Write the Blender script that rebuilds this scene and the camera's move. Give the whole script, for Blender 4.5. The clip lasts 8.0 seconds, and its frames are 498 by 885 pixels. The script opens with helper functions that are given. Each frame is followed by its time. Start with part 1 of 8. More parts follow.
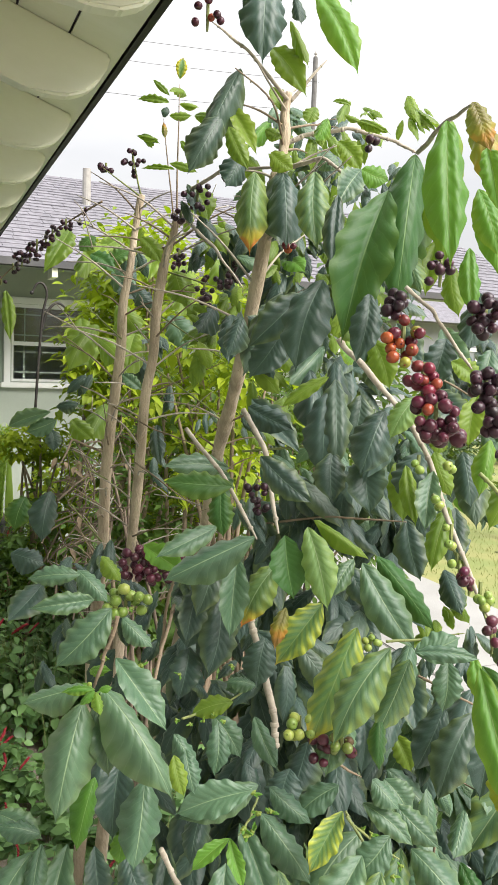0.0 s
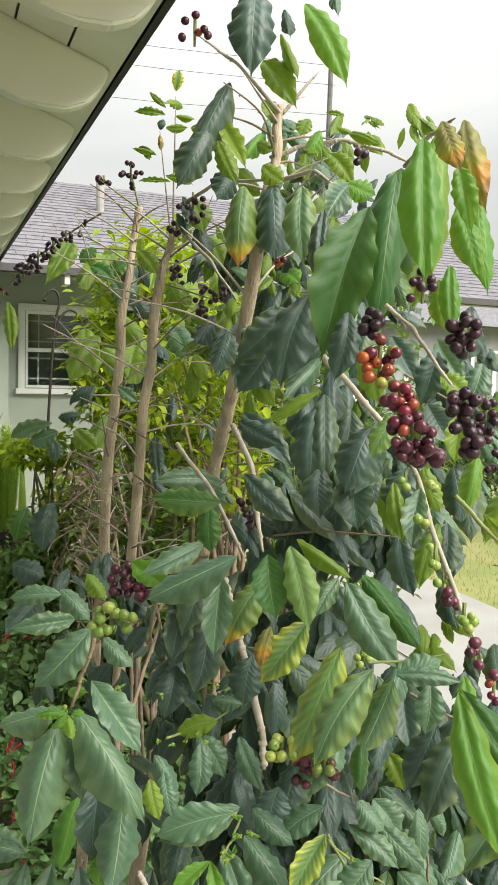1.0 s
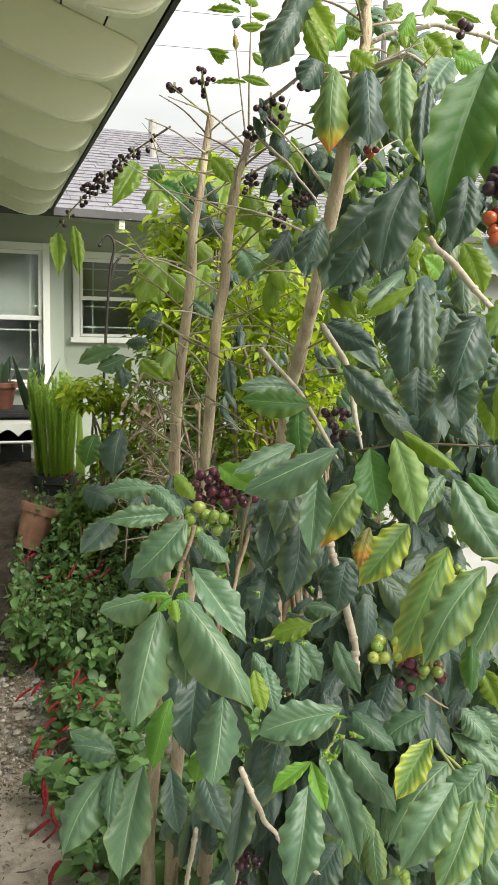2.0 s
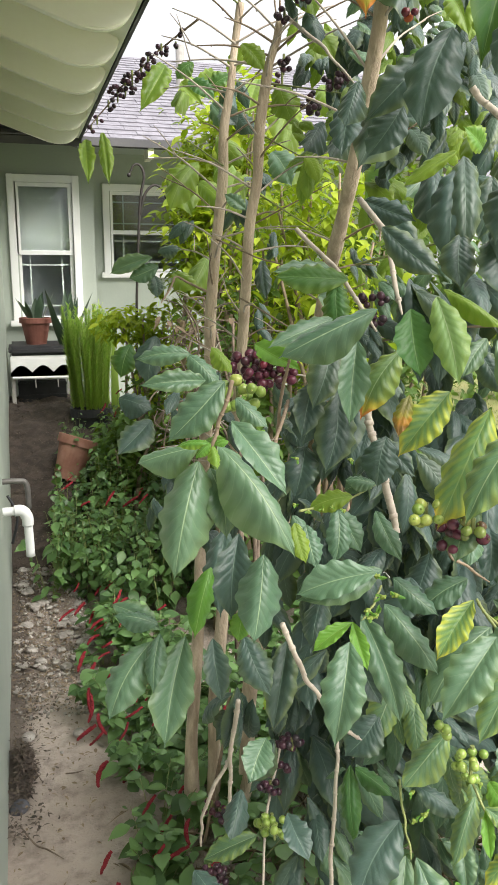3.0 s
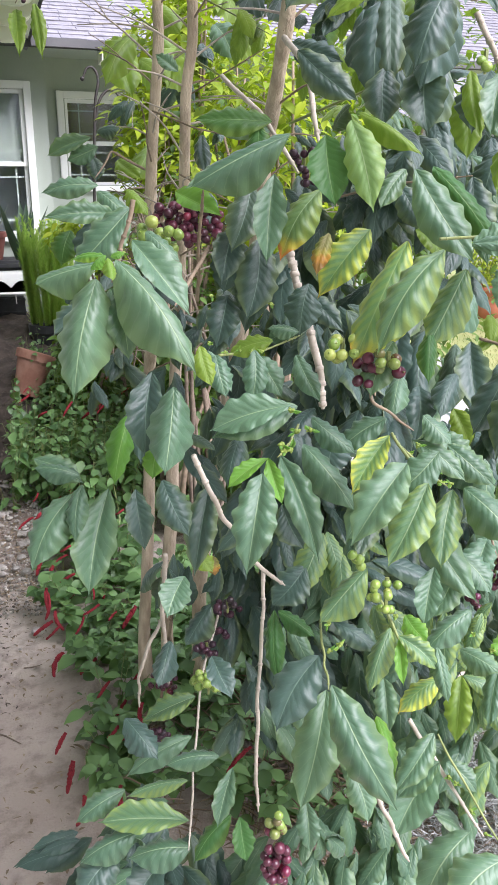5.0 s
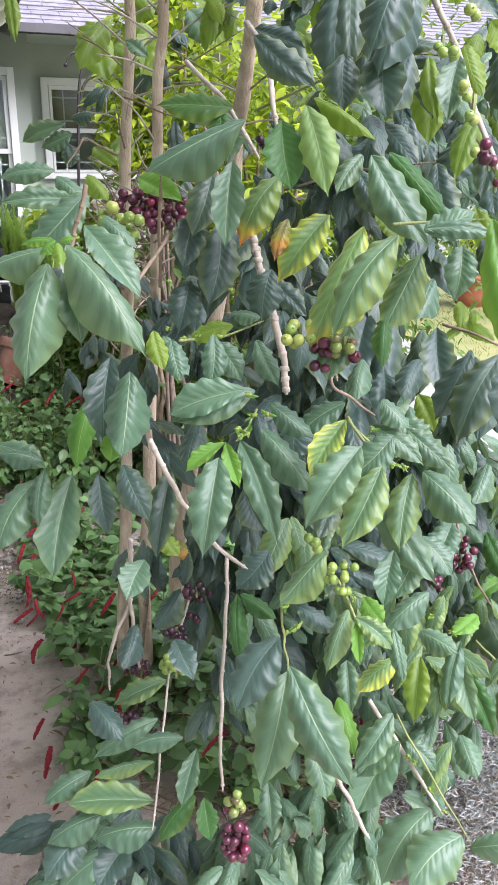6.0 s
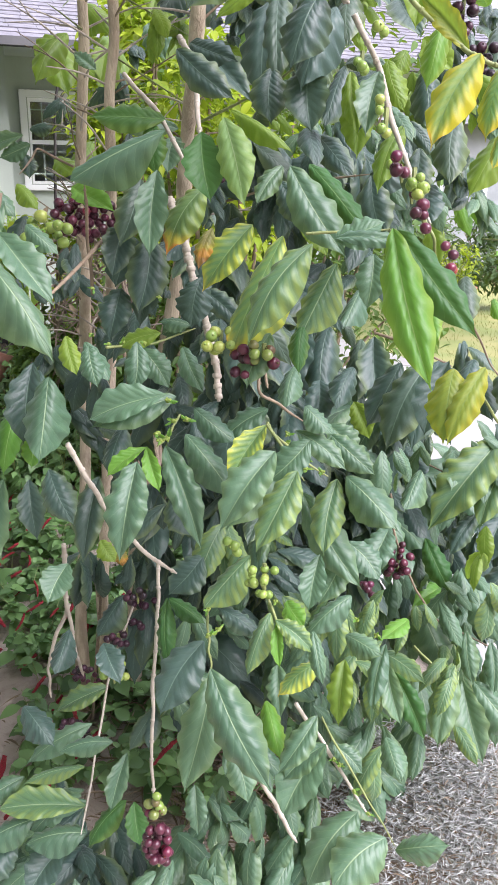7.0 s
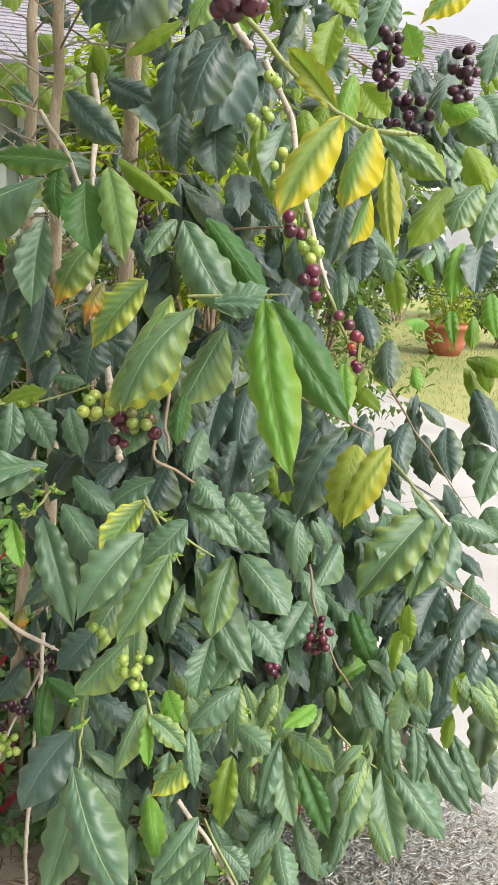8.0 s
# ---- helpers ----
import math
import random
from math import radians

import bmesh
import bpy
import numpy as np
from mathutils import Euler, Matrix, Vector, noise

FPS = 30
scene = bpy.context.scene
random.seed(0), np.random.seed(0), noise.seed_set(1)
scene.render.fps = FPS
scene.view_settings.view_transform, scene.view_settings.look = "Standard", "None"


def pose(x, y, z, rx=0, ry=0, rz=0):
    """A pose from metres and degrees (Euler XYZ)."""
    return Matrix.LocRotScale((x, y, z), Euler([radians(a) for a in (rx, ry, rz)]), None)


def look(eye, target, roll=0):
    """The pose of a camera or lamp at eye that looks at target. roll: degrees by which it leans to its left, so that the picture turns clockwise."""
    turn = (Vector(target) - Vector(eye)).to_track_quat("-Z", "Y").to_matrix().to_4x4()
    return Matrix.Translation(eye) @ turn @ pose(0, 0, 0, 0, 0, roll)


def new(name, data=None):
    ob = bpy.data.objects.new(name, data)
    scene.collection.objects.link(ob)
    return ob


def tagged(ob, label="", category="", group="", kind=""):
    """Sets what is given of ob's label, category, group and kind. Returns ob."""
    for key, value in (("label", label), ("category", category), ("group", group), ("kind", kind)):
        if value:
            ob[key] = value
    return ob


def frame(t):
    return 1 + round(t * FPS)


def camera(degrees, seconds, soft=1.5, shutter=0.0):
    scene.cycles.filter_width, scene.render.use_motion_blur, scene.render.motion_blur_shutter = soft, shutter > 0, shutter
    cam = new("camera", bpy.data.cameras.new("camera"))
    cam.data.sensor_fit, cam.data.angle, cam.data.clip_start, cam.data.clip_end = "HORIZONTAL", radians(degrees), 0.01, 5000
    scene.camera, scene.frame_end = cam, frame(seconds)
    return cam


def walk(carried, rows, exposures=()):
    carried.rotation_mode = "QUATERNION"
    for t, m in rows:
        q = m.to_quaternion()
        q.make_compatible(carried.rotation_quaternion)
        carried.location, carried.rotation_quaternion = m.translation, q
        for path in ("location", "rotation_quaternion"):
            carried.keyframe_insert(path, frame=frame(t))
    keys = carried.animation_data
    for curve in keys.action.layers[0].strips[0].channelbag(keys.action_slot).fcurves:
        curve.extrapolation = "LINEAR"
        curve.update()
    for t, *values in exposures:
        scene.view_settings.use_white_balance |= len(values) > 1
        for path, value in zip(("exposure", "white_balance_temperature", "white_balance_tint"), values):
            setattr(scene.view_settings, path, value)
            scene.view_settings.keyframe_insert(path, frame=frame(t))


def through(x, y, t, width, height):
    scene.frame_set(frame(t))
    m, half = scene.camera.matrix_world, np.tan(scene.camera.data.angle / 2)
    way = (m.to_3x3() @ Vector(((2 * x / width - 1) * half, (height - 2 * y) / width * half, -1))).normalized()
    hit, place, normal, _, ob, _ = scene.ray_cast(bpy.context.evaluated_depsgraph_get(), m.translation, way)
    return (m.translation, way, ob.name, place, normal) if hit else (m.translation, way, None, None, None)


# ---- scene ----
cam = camera(34.9, 8.0)
PATH = [
    (0, (0.371, 0.27, 1.888), (1.155, 2.101, 1.706), 2.0),
    (0.5, (0.403, 0.256, 1.921), (1.177, 2.093, 1.757), 1.9),
    (1, (0.422, 0.259, 1.911), (1.163, 2.108, 1.735), 1.7),
    (1.5, (0.395, 0.295, 1.875), (1.085, 2.16, 1.665), 1.5),
    (2, (0.377, 0.333, 1.807), (1.004, 2.211, 1.524), 1.4),
    (2.2, (0.373, 0.342, 1.787), (0.972, 2.224, 1.47), 1.1),
    (3.3, (0.373, 0.324, 1.688), (0.906, 2.198, 1.236), 0.1),
    (3.5, (0.377, 0.322, 1.689), (0.917, 2.189, 1.217), -0.1),
    (4, (0.387, 0.323, 1.653), (0.939, 2.175, 1.137), -0.6),
    (4.5, (0.412, 0.308, 1.588), (0.979, 2.143, 1.032), -0.9),
    (4.7, (0.427, 0.301, 1.582), (1.003, 2.129, 1.011), -0.6),
    (5.8, (0.471, 0.282, 1.569), (1.077, 2.085, 0.953), -0.0),
    (6, (0.481, 0.272, 1.574), (1.089, 2.075, 0.958), -0.1),
    (6.5, (0.503, 0.253, 1.573), (1.128, 2.054, 0.969), -0.1),
    (7, (0.557, 0.227, 1.57), (1.2, 2.027, 0.983), 0.3),
    (7.5, (0.637, 0.206, 1.59), (1.288, 2.012, 1.027), 1.2),
    (8, (0.731, 0.276, 1.61), (1.375, 2.094, 1.081), 2.5),
]
walk(cam, [(t, look(eye, target, roll)) for t, eye, target, roll in PATH],
     exposures=[(0.0, 0.58, 6650, 10), (0.5, 0.47, 6700, 9), (1.0, 0.4, 6850, 6), (2.2, 0.6, 6900, 6),
                (3.5, 0.83, 6320, 15), (4.5, 0.93, 6030, 19), (6.5, 0.89, 5900, 24), (7.5, 0.70, 6380, 17), (8.0, 0.58, 6670, 13)])

# ---- world, sun, exposure ----
world = bpy.data.worlds.new("overcast")
scene.world = world
world.use_nodes = True
wn, wl = world.node_tree.nodes, world.node_tree.links
wn.clear()
w_out = wn.new("ShaderNodeOutputWorld")
w_bg = wn.new("ShaderNodeBackground")
w_sky = wn.new("ShaderNodeTexSky")
w_sky.sky_type = 'NISHITA'
w_sky.sun_disc = False
w_sky.sun_elevation = radians(44)
w_sky.sun_rotation = radians(145)
w_co = wn.new("ShaderNodeTexCoord")
w_map = wn.new("ShaderNodeMapping")
w_map.inputs["Scale"].default_value = (1.2, 1.2, 4.0)
w_noise = wn.new("ShaderNodeTexNoise")
w_noise.inputs["Scale"].default_value = 2.2
w_noise.inputs["Detail"].default_value = 5
w_ramp = wn.new("ShaderNodeValToRGB")
w_ramp.color_ramp.elements[0].position = 0.3
w_ramp.color_ramp.elements[0].color = (7.6, 7.75, 8.1, 1)
w_ramp.color_ramp.elements[1].position = 0.7
w_ramp.color_ramp.elements[1].color = (9.6, 9.65, 9.8, 1)
w_mix = wn.new("ShaderNodeMixRGB")
w_mix.inputs[0].default_value = 0.9
wl.new(w_co.outputs["Generated"], w_map.inputs["Vector"])
wl.new(w_map.outputs["Vector"], w_noise.inputs["Vector"])
wl.new(w_noise.outputs["Fac"], w_ramp.inputs["Fac"])
wl.new(w_sky.outputs["Color"], w_mix.inputs[1])
wl.new(w_ramp.outputs["Color"], w_mix.inputs[2])
# an overcast sky is brightest overhead
w_sep = wn.new("ShaderNodeSeparateXYZ")
wl.new(w_co.outputs["Generated"], w_sep.inputs["Vector"])
w_up = wn.new("ShaderNodeMath")
w_up.operation = 'MAXIMUM'
w_up.inputs[1].default_value = 0.0
wl.new(w_sep.outputs["Z"], w_up.inputs[0])
w_grad = wn.new("ShaderNodeMath")
w_grad.operation = 'MULTIPLY_ADD'
w_grad.inputs[1].default_value = 1.5
w_grad.inputs[2].default_value = 0.52
wl.new(w_up.outputs[0], w_grad.inputs[0])
w_mul = wn.new("ShaderNodeVectorMath")
w_mul.operation = 'SCALE'
wl.new(w_mix.outputs["Color"], w_mul.inputs[0])
wl.new(w_grad.outputs[0], w_mul.inputs["Scale"])
wl.new(w_mul.outputs["Vector"], w_bg.inputs["Color"])
w_bg.inputs["Strength"].default_value = 0.09
wl.new(w_bg.outputs["Background"], w_out.inputs["Surface"])

sun = new("sun", bpy.data.lights.new("sun", 'SUN'))
sun.data.energy = 4.8
sun.data.angle = radians(50)
sun.data.color = (1.0, 0.96, 0.9)
sun.matrix_world = look((4.4, -3.8, 5.6), (0.9, 1.2, 0.0))


# ---- materials ----
def nodes_of(name):
    m = bpy.data.materials.new(name)
    m.use_nodes = True
    n, l = m.node_tree.nodes, m.node_tree.links
    return m, n, l, n["Principled BSDF"]


def link(l, a, b):
    l.new(a, b)


def math_node(n, l, op, a, b=None, c=None, clamp=False):
    k = n.new("ShaderNodeMath")
    k.operation = op
    k.use_clamp = clamp
    for i, v in enumerate((a, b, c)):
        if v is None:
            continue
        if isinstance(v, (int, float)):
            k.inputs[i].default_value = v
        else:
            l.new(v, k.inputs[i])
    return k.outputs[0]


def smooth(n, l, v, lo, hi):
    k = n.new("ShaderNodeMapRange")
    k.interpolation_type = 'SMOOTHSTEP'
    k.inputs["From Min"].default_value = lo
    k.inputs["From Max"].default_value = hi
    l.new(v, k.inputs["Value"])
    return k.outputs["Result"]


def mix(n, l, fac, a, b):
    k = n.new("ShaderNodeMixRGB")
    for i, v in enumerate((fac, a, b)):
        if isinstance(v, (int, float)):
            k.inputs[i].default_value = v
        elif isinstance(v, tuple):
            k.inputs[i].default_value = (*v, 1)
        else:
            l.new(v, k.inputs[i])
    return k.outputs["Color"]


def noise_fac(n, l, scale, detail=4, rough=0.55, coord="Object", stretch=None):
    co = n.new("ShaderNodeTexCoord")
    t = n.new("ShaderNodeTexNoise")
    t.inputs["Scale"].default_value = scale
    t.inputs["Detail"].default_value = detail
    t.inputs["Roughness"].default_value = rough
    out = co.outputs[coord]
    if stretch:
        mp = n.new("ShaderNodeMapping")
        mp.inputs["Scale"].default_value = stretch
        l.new(out, mp.inputs["Vector"])
        out = mp.outputs["Vector"]
    l.new(out, t.inputs["Vector"])
    return t.outputs["Fac"]


def bump(n, l, p, height, strength, distance=0.005):
    b = n.new("ShaderNodeBump")
    b.inputs["Strength"].default_value = strength
    b.inputs["Distance"].default_value = distance
    l.new(height, b.inputs["Height"])
    l.new(b.outputs["Normal"], p.inputs["Normal"])


def plain(name, a, b, scale=6.0, fine=90.0, rough=0.6, bumpy=0.3, metal=0.0, dist=0.003, stretch=None):
    """A surface of two colours mixed at a large and a small scale, with fine relief."""
    m, n, l, p = nodes_of(name)
    big = smooth(n, l, noise_fac(n, l, scale, 5, stretch=stretch), 0.35, 0.68)
    small = noise_fac(n, l, fine, 3, stretch=stretch)
    f = math_node(n, l, 'ADD', math_node(n, l, 'MULTIPLY', big, 0.65), math_node(n, l, 'MULTIPLY', small, 0.35), clamp=True)
    link(l, mix(n, l, f, a, b), p.inputs["Base Color"])
    p.inputs["Roughness"].default_value = rough
    p.inputs["Metallic"].default_value = metal
    bump(n, l, p, small, bumpy, dist)
    return m


def leaf_material(name, low, high, vein, yellow=0.0, burn=0.0, through=0.25, gloss=0.35, edge=(0.30, 0.36, 0.035), burn_at=0.72, shine=0.45, stripe=0.4, rim=0.5, aged=0.12):
    """A leaf blade: thin pale midrib, faint side veins, slightly puffed between them; yellow margins, scorched tip."""
    m, n, l, p = nodes_of(name)
    uv = n.new("ShaderNodeUVMap")
    sep = n.new("ShaderNodeSeparateXYZ")
    link(l, uv.outputs["UV"], sep.inputs["Vector"])
    u = math_node(n, l, 'ABSOLUTE', math_node(n, l, 'SUBTRACT', sep.outputs["X"], 0.5))
    v = sep.outputs["Y"]
    info = n.new("ShaderNodeObjectInfo")
    geo = n.new("ShaderNodeNewGeometry")
    rnd = math_node(n, l, 'FRACT', math_node(n, l, 'ADD', info.outputs["Random"], geo.outputs["Random Per Island"]))
    rnd2 = math_node(n, l, 'FRACT', math_node(n, l, 'MULTIPLY', rnd, 7.31))
    spots = noise_fac(n, l, 9.0, 4, coord="UV", stretch=(0.35, 0.6, 1))
    patches = noise_fac(n, l, 34.0, 3, coord="UV", stretch=(0.4, 1.0, 1))
    grain = noise_fac(n, l, 220.0, 2, coord="UV", stretch=(0.4, 1.0, 1))
    shifted = math_node(n, l, 'FRACT', math_node(n, l, 'ADD', spots, math_node(n, l, 'MULTIPLY', rnd2, 0.3)))
    curve = math_node(n, l, 'POWER', u, 0.75)
    wob = math_node(n, l, 'MULTIPLY', math_node(n, l, 'SUBTRACT', spots, 0.5), 0.9)
    phase = math_node(n, l, 'SUBTRACT', math_node(n, l, 'MULTIPLY', v, 9.5), math_node(n, l, 'MULTIPLY', curve, 3.6))
    phase = math_node(n, l, 'ADD', math_node(n, l, 'ADD', phase, wob), math_node(n, l, 'MULTIPLY', rnd2, 3.0))
    tri = math_node(n, l, 'ABSOLUTE', math_node(n, l, 'SUBTRACT', math_node(n, l, 'FRACT', phase), 0.5))
    side = math_node(n, l, 'SUBTRACT', 1.0, smooth(n, l, tri, 0.0, 0.07))
    mid = math_node(n, l, 'SUBTRACT', 1.0, smooth(n, l, u, 0.004, 0.019))
    tone = math_node(n, l, 'ADD', math_node(n, l, 'MULTIPLY', rnd, 0.6), math_node(n, l, 'MULTIPLY', smooth(n, l, spots, 0.3, 0.7), 0.25))
    tone = math_node(n, l, 'ADD', tone, math_node(n, l, 'MULTIPLY', patches, 0.2), clamp=True)
    col = mix(n, l, tone, low, high)
    old = math_node(n, l, 'MULTIPLY', smooth(n, l, rnd2, 0.75, 1.0), aged)
    col = mix(n, l, old, col, edge)
    if yellow:
        between = smooth(n, l, tri, 0.10, 0.40)
        out = smooth(n, l, u, 0.06, 0.44)
        y = math_node(n, l, 'ADD', math_node(n, l, 'MULTIPLY', between, stripe), math_node(n, l, 'MULTIPLY', out, 1.0 - stripe))
        y = math_node(n, l, 'MULTIPLY', y, math_node(n, l, 'ADD', math_node(n, l, 'MULTIPLY', out, 0.75), 0.25))
        y = math_node(n, l, 'MULTIPLY', y, math_node(n, l, 'MULTIPLY', smooth(n, l, shifted, 0.15, 0.6), yellow), clamp=True)
        col = mix(n, l, y, col, edge)
    else:
        lip = math_node(n, l, 'MULTIPLY', smooth(n, l, u, 0.24, 0.5), smooth(n, l, shifted, 0.46, 0.66))
        lip = math_node(n, l, 'MULTIPLY', lip, smooth(n, l, rnd2, 0.1, 0.8))
        col = mix(n, l, math_node(n, l, 'MULTIPLY', lip, rim), col, edge)
    col = mix(n, l, math_node(n, l, 'MULTIPLY', side, 0.13), col, vein)
    col = mix(n, l, math_node(n, l, 'MULTIPLY', mid, 0.7), col, vein)
    # specks of wear
    col = mix(n, l, math_node(n, l, 'MULTIPLY', smooth(n, l, patches, 0.70, 0.76), 0.35), col, (0.16, 0.13, 0.06))
    if burn:
        reach = math_node(n, l, 'ADD', v, math_node(n, l, 'MULTIPLY', math_node(n, l, 'SUBTRACT', shifted, 0.5), 0.35))
        reach = math_node(n, l, 'ADD', reach, math_node(n, l, 'MULTIPLY', u, 0.25))
        col = mix(n, l, math_node(n, l, 'MULTIPLY', smooth(n, l, reach, burn_at - 0.20, burn_at - 0.02), burn * 0.8), col, (0.46, 0.36, 0.03))
        col = mix(n, l, math_node(n, l, 'MULTIPLY', smooth(n, l, reach, burn_at - 0.03, burn_at + 0.07), burn), col, (0.52, 0.16, 0.03))
        col = mix(n, l, math_node(n, l, 'MULTIPLY', smooth(n, l, reach, burn_at + 0.14, burn_at + 0.22), burn), col, (0.10, 0.035, 0.02))
    link(l, col, p.inputs["Base Color"])
    rgh = math_node(n, l, 'ADD', gloss, math_node(n, l, 'MULTIPLY', spots, 0.2))
    link(l, rgh, p.inputs["Roughness"])
    puff = smooth(n, l, tri, 0.0, 0.42)
    h = math_node(n, l, 'ADD', math_node(n, l, 'MULTIPLY', puff, 0.55), math_node(n, l, 'MULTIPLY', grain, 0.10))
    h = math_node(n, l, 'ADD', h, math_node(n, l, 'MULTIPLY', spots, 1.2))
    h = math_node(n, l, 'SUBTRACT', h, math_node(n, l, 'MULTIPLY', mid, 0.5))
    bump(n, l, p, h, 0.32, 0.0022)
    p.inputs["Specular IOR Level"].default_value = shine
    p.inputs["Sheen Weight"].default_value = 0.13
    p.inputs["Sheen Roughness"].default_value = 0.5
    p.inputs["Sheen Tint"].default_value = (0.85, 0.93, 1.0, 1)
    tr = n.new("ShaderNodeBsdfTranslucent")
    link(l, mix(n, l, 0.6, col, (0.35, 0.55, 0.05)), tr.inputs["Color"])
    ms = n.new("ShaderNodeMixShader")
    ms.inputs["Fac"].default_value = through
    link(l, p.outputs["BSDF"], ms.inputs[1])
    link(l, tr.outputs["BSDF"], ms.inputs[2])
    link(l, ms.outputs["Shader"], n["Material Output"].inputs["Surface"])
    return m


PALE_VEIN = (0.30, 0.40, 0.22)
LEAF = {
    "g": leaf_material("leaf_green", (0.036, 0.090, 0.053), (0.092, 0.178, 0.103), PALE_VEIN, through=0.15, shine=0.6, rim=0.15, aged=0.04),
    "k": leaf_material("leaf_deep_green", (0.017, 0.070, 0.018), (0.040, 0.125, 0.030), (0.20, 0.32, 0.12), through=0.22, shine=0.3, rim=0.2, aged=0.05),
    # d: older bluish leaves; the crown's inner shade is put into this colour too
    "d": leaf_material("leaf_old_and_shaded", (0.017, 0.042, 0.036), (0.046, 0.088, 0.072), (0.13, 0.20, 0.15), through=0.08, aged=0.06, rim=0.2, shine=0.5),
    "l": leaf_material("leaf_light", (0.06, 0.19, 0.025), (0.14, 0.33, 0.040), (0.34, 0.48, 0.16), through=0.4, aged=0.3),
    "p": leaf_material("leaf_pale", (0.13, 0.25, 0.09), (0.20, 0.33, 0.12), (0.42, 0.52, 0.30), yellow=0.3, through=0.35),
    "q": leaf_material("leaf_olive", (0.065, 0.135, 0.012), (0.17, 0.27, 0.022), (0.30, 0.37, 0.10), yellow=0.3, through=0.36),
    "h": leaf_material("leaf_green_yellow_edge", (0.046, 0.110, 0.056), (0.080, 0.165, 0.080), (0.32, 0.40, 0.22), yellow=0.45, through=0.12, stripe=0.55, aged=0.0),
    "y": leaf_material("leaf_yellowing", (0.06, 0.15, 0.06), (0.10, 0.21, 0.07), (0.26, 0.36, 0.14), yellow=1.05, through=0.2, stripe=0.6, aged=0.0, edge=(0.42, 0.46, 0.05), burn=0.6, burn_at=1.10),
    "v": leaf_material("leaf_olive_yellow", (0.13, 0.19, 0.03), (0.20, 0.25, 0.04), (0.14, 0.22, 0.06), yellow=1.2, stripe=0.35, through=0.35, shine=0.3, edge=(0.29, 0.28, 0.018), aged=0.0),
    "Y": leaf_material("leaf_yellow", (0.06, 0.18, 0.07), (0.10, 0.23, 0.08), (0.07, 0.17, 0.07), yellow=1.45, stripe=0.3, through=0.4, shine=0.3, edge=(0.47, 0.40, 0.014), burn=0.5, burn_at=1.08, aged=0.2),
    "o": leaf_material("leaf_scorched", (0.05, 0.11, 0.045), (0.10, 0.18, 0.06), PALE_VEIN, yellow=0.45, through=0.2, burn=1.0, burn_at=0.98, aged=0.05),
    "b": leaf_material("leaf_brown", (0.14, 0.15, 0.04), (0.22, 0.16, 0.06), (0.35, 0.30, 0.15), yellow=0.3, through=0.3, burn=0.6, burn_at=0.7),
}


def cherry_material(name, a, b, c, gloss=0.25):
    m, n, l, p = nodes_of(name)
    info = n.new("ShaderNodeObjectInfo")
    geo = n.new("ShaderNodeNewGeometry")
    rnd = math_node(n, l, 'FRACT', math_node(n, l, 'ADD', info.outputs["Random"], geo.outputs["Random Per Island"]))
    col = mix(n, l, smooth(n, l, rnd, 0.1, 0.75), a, b)
    col = mix(n, l, smooth(n, l, rnd, 0.8, 0.9), col, c)
    col = mix(n, l, math_node(n, l, 'MULTIPLY', smooth(n, l, noise_fac(n, l, 160, 3), 0.45, 0.75), 0.4), col, (0.10, 0.03, 0.03))
    link(l, col, p.inputs["Base Color"])
    p.inputs["Roughness"].default_value = gloss
    p.inputs["Subsurface Weight"].default_value = 0.08
    p.inputs["Subsurface Radius"].default_value = (0.004, 0.002, 0.001)
    return m


CHERRY = {
    "purple": cherry_material("cherry_purple", (0.060, 0.012, 0.026), (0.105, 0.020, 0.042), (0.045, 0.010, 0.02), 0.32),
    "dark": cherry_material("cherry_overripe", (0.022, 0.008, 0.018), (0.046, 0.012, 0.028), (0.016, 0.010, 0.016), 0.38),
    "red": cherry_material("cherry_red", (0.17, 0.014, 0.036), (0.085, 0.012, 0.040), (0.30, 0.06, 0.03), 0.28),
    "green": cherry_material("cherry_green", (0.17, 0.27, 0.05), (0.24, 0.34, 0.07), (0.30, 0.36, 0.08), 0.32),
    "mixed": cherry_material("cherry_turning", (0.38, 0.085, 0.025), (0.10, 0.012, 0.03), (0.30, 0.30, 0.05)),
    "mixedg": cherry_material("cherry_half_ripe", (0.17, 0.25, 0.05), (0.09, 0.012, 0.03), (0.15, 0.19, 0.05)),
}

BARK = plain("coffee_bark", (0.34, 0.265, 0.195), (0.64, 0.53, 0.40), 34, 210, 0.85, 0.9, dist=0.004, stretch=(1, 1, 0.3))
TWIG_PALE = plain("twig_pale", (0.30, 0.26, 0.215), (0.50, 0.44, 0.37), 30, 220, 0.75, 0.5, dist=0.001)
TWIG_BROWN = plain("twig_brown", (0.17, 0.125, 0.085), (0.30, 0.23, 0.16), 30, 220, 0.8, 0.5, dist=0.001)
TWIG_GREEN = plain("twig_green", (0.14, 0.17, 0.055), (0.26, 0.29, 0.10), 30, 220, 0.55, 0.3, dist=0.001)
WALL_PAINT = plain("sage_wall_paint", (0.31, 0.35, 0.305), (0.38, 0.425, 0.37), 1.2, 60, 0.75, 0.25, dist=0.004)
EAVE_PAINT = plain("eave_paint", (0.78, 0.78, 0.62), (0.86, 0.86, 0.74), 2.5, 40, 0.5, 0.15, dist=0.002, stretch=(0.5, 2, 1))
WHITE_PAINT = plain("white_trim_paint", (0.74, 0.75, 0.74), (0.82, 0.83, 0.82), 5, 80, 0.4, 0.1, dist=0.001)
DARK_METAL = plain("dark_metal_edge", (0.035, 0.033, 0.032), (0.07, 0.065, 0.06), 10, 90, 0.5, 0.2, metal=0.4)
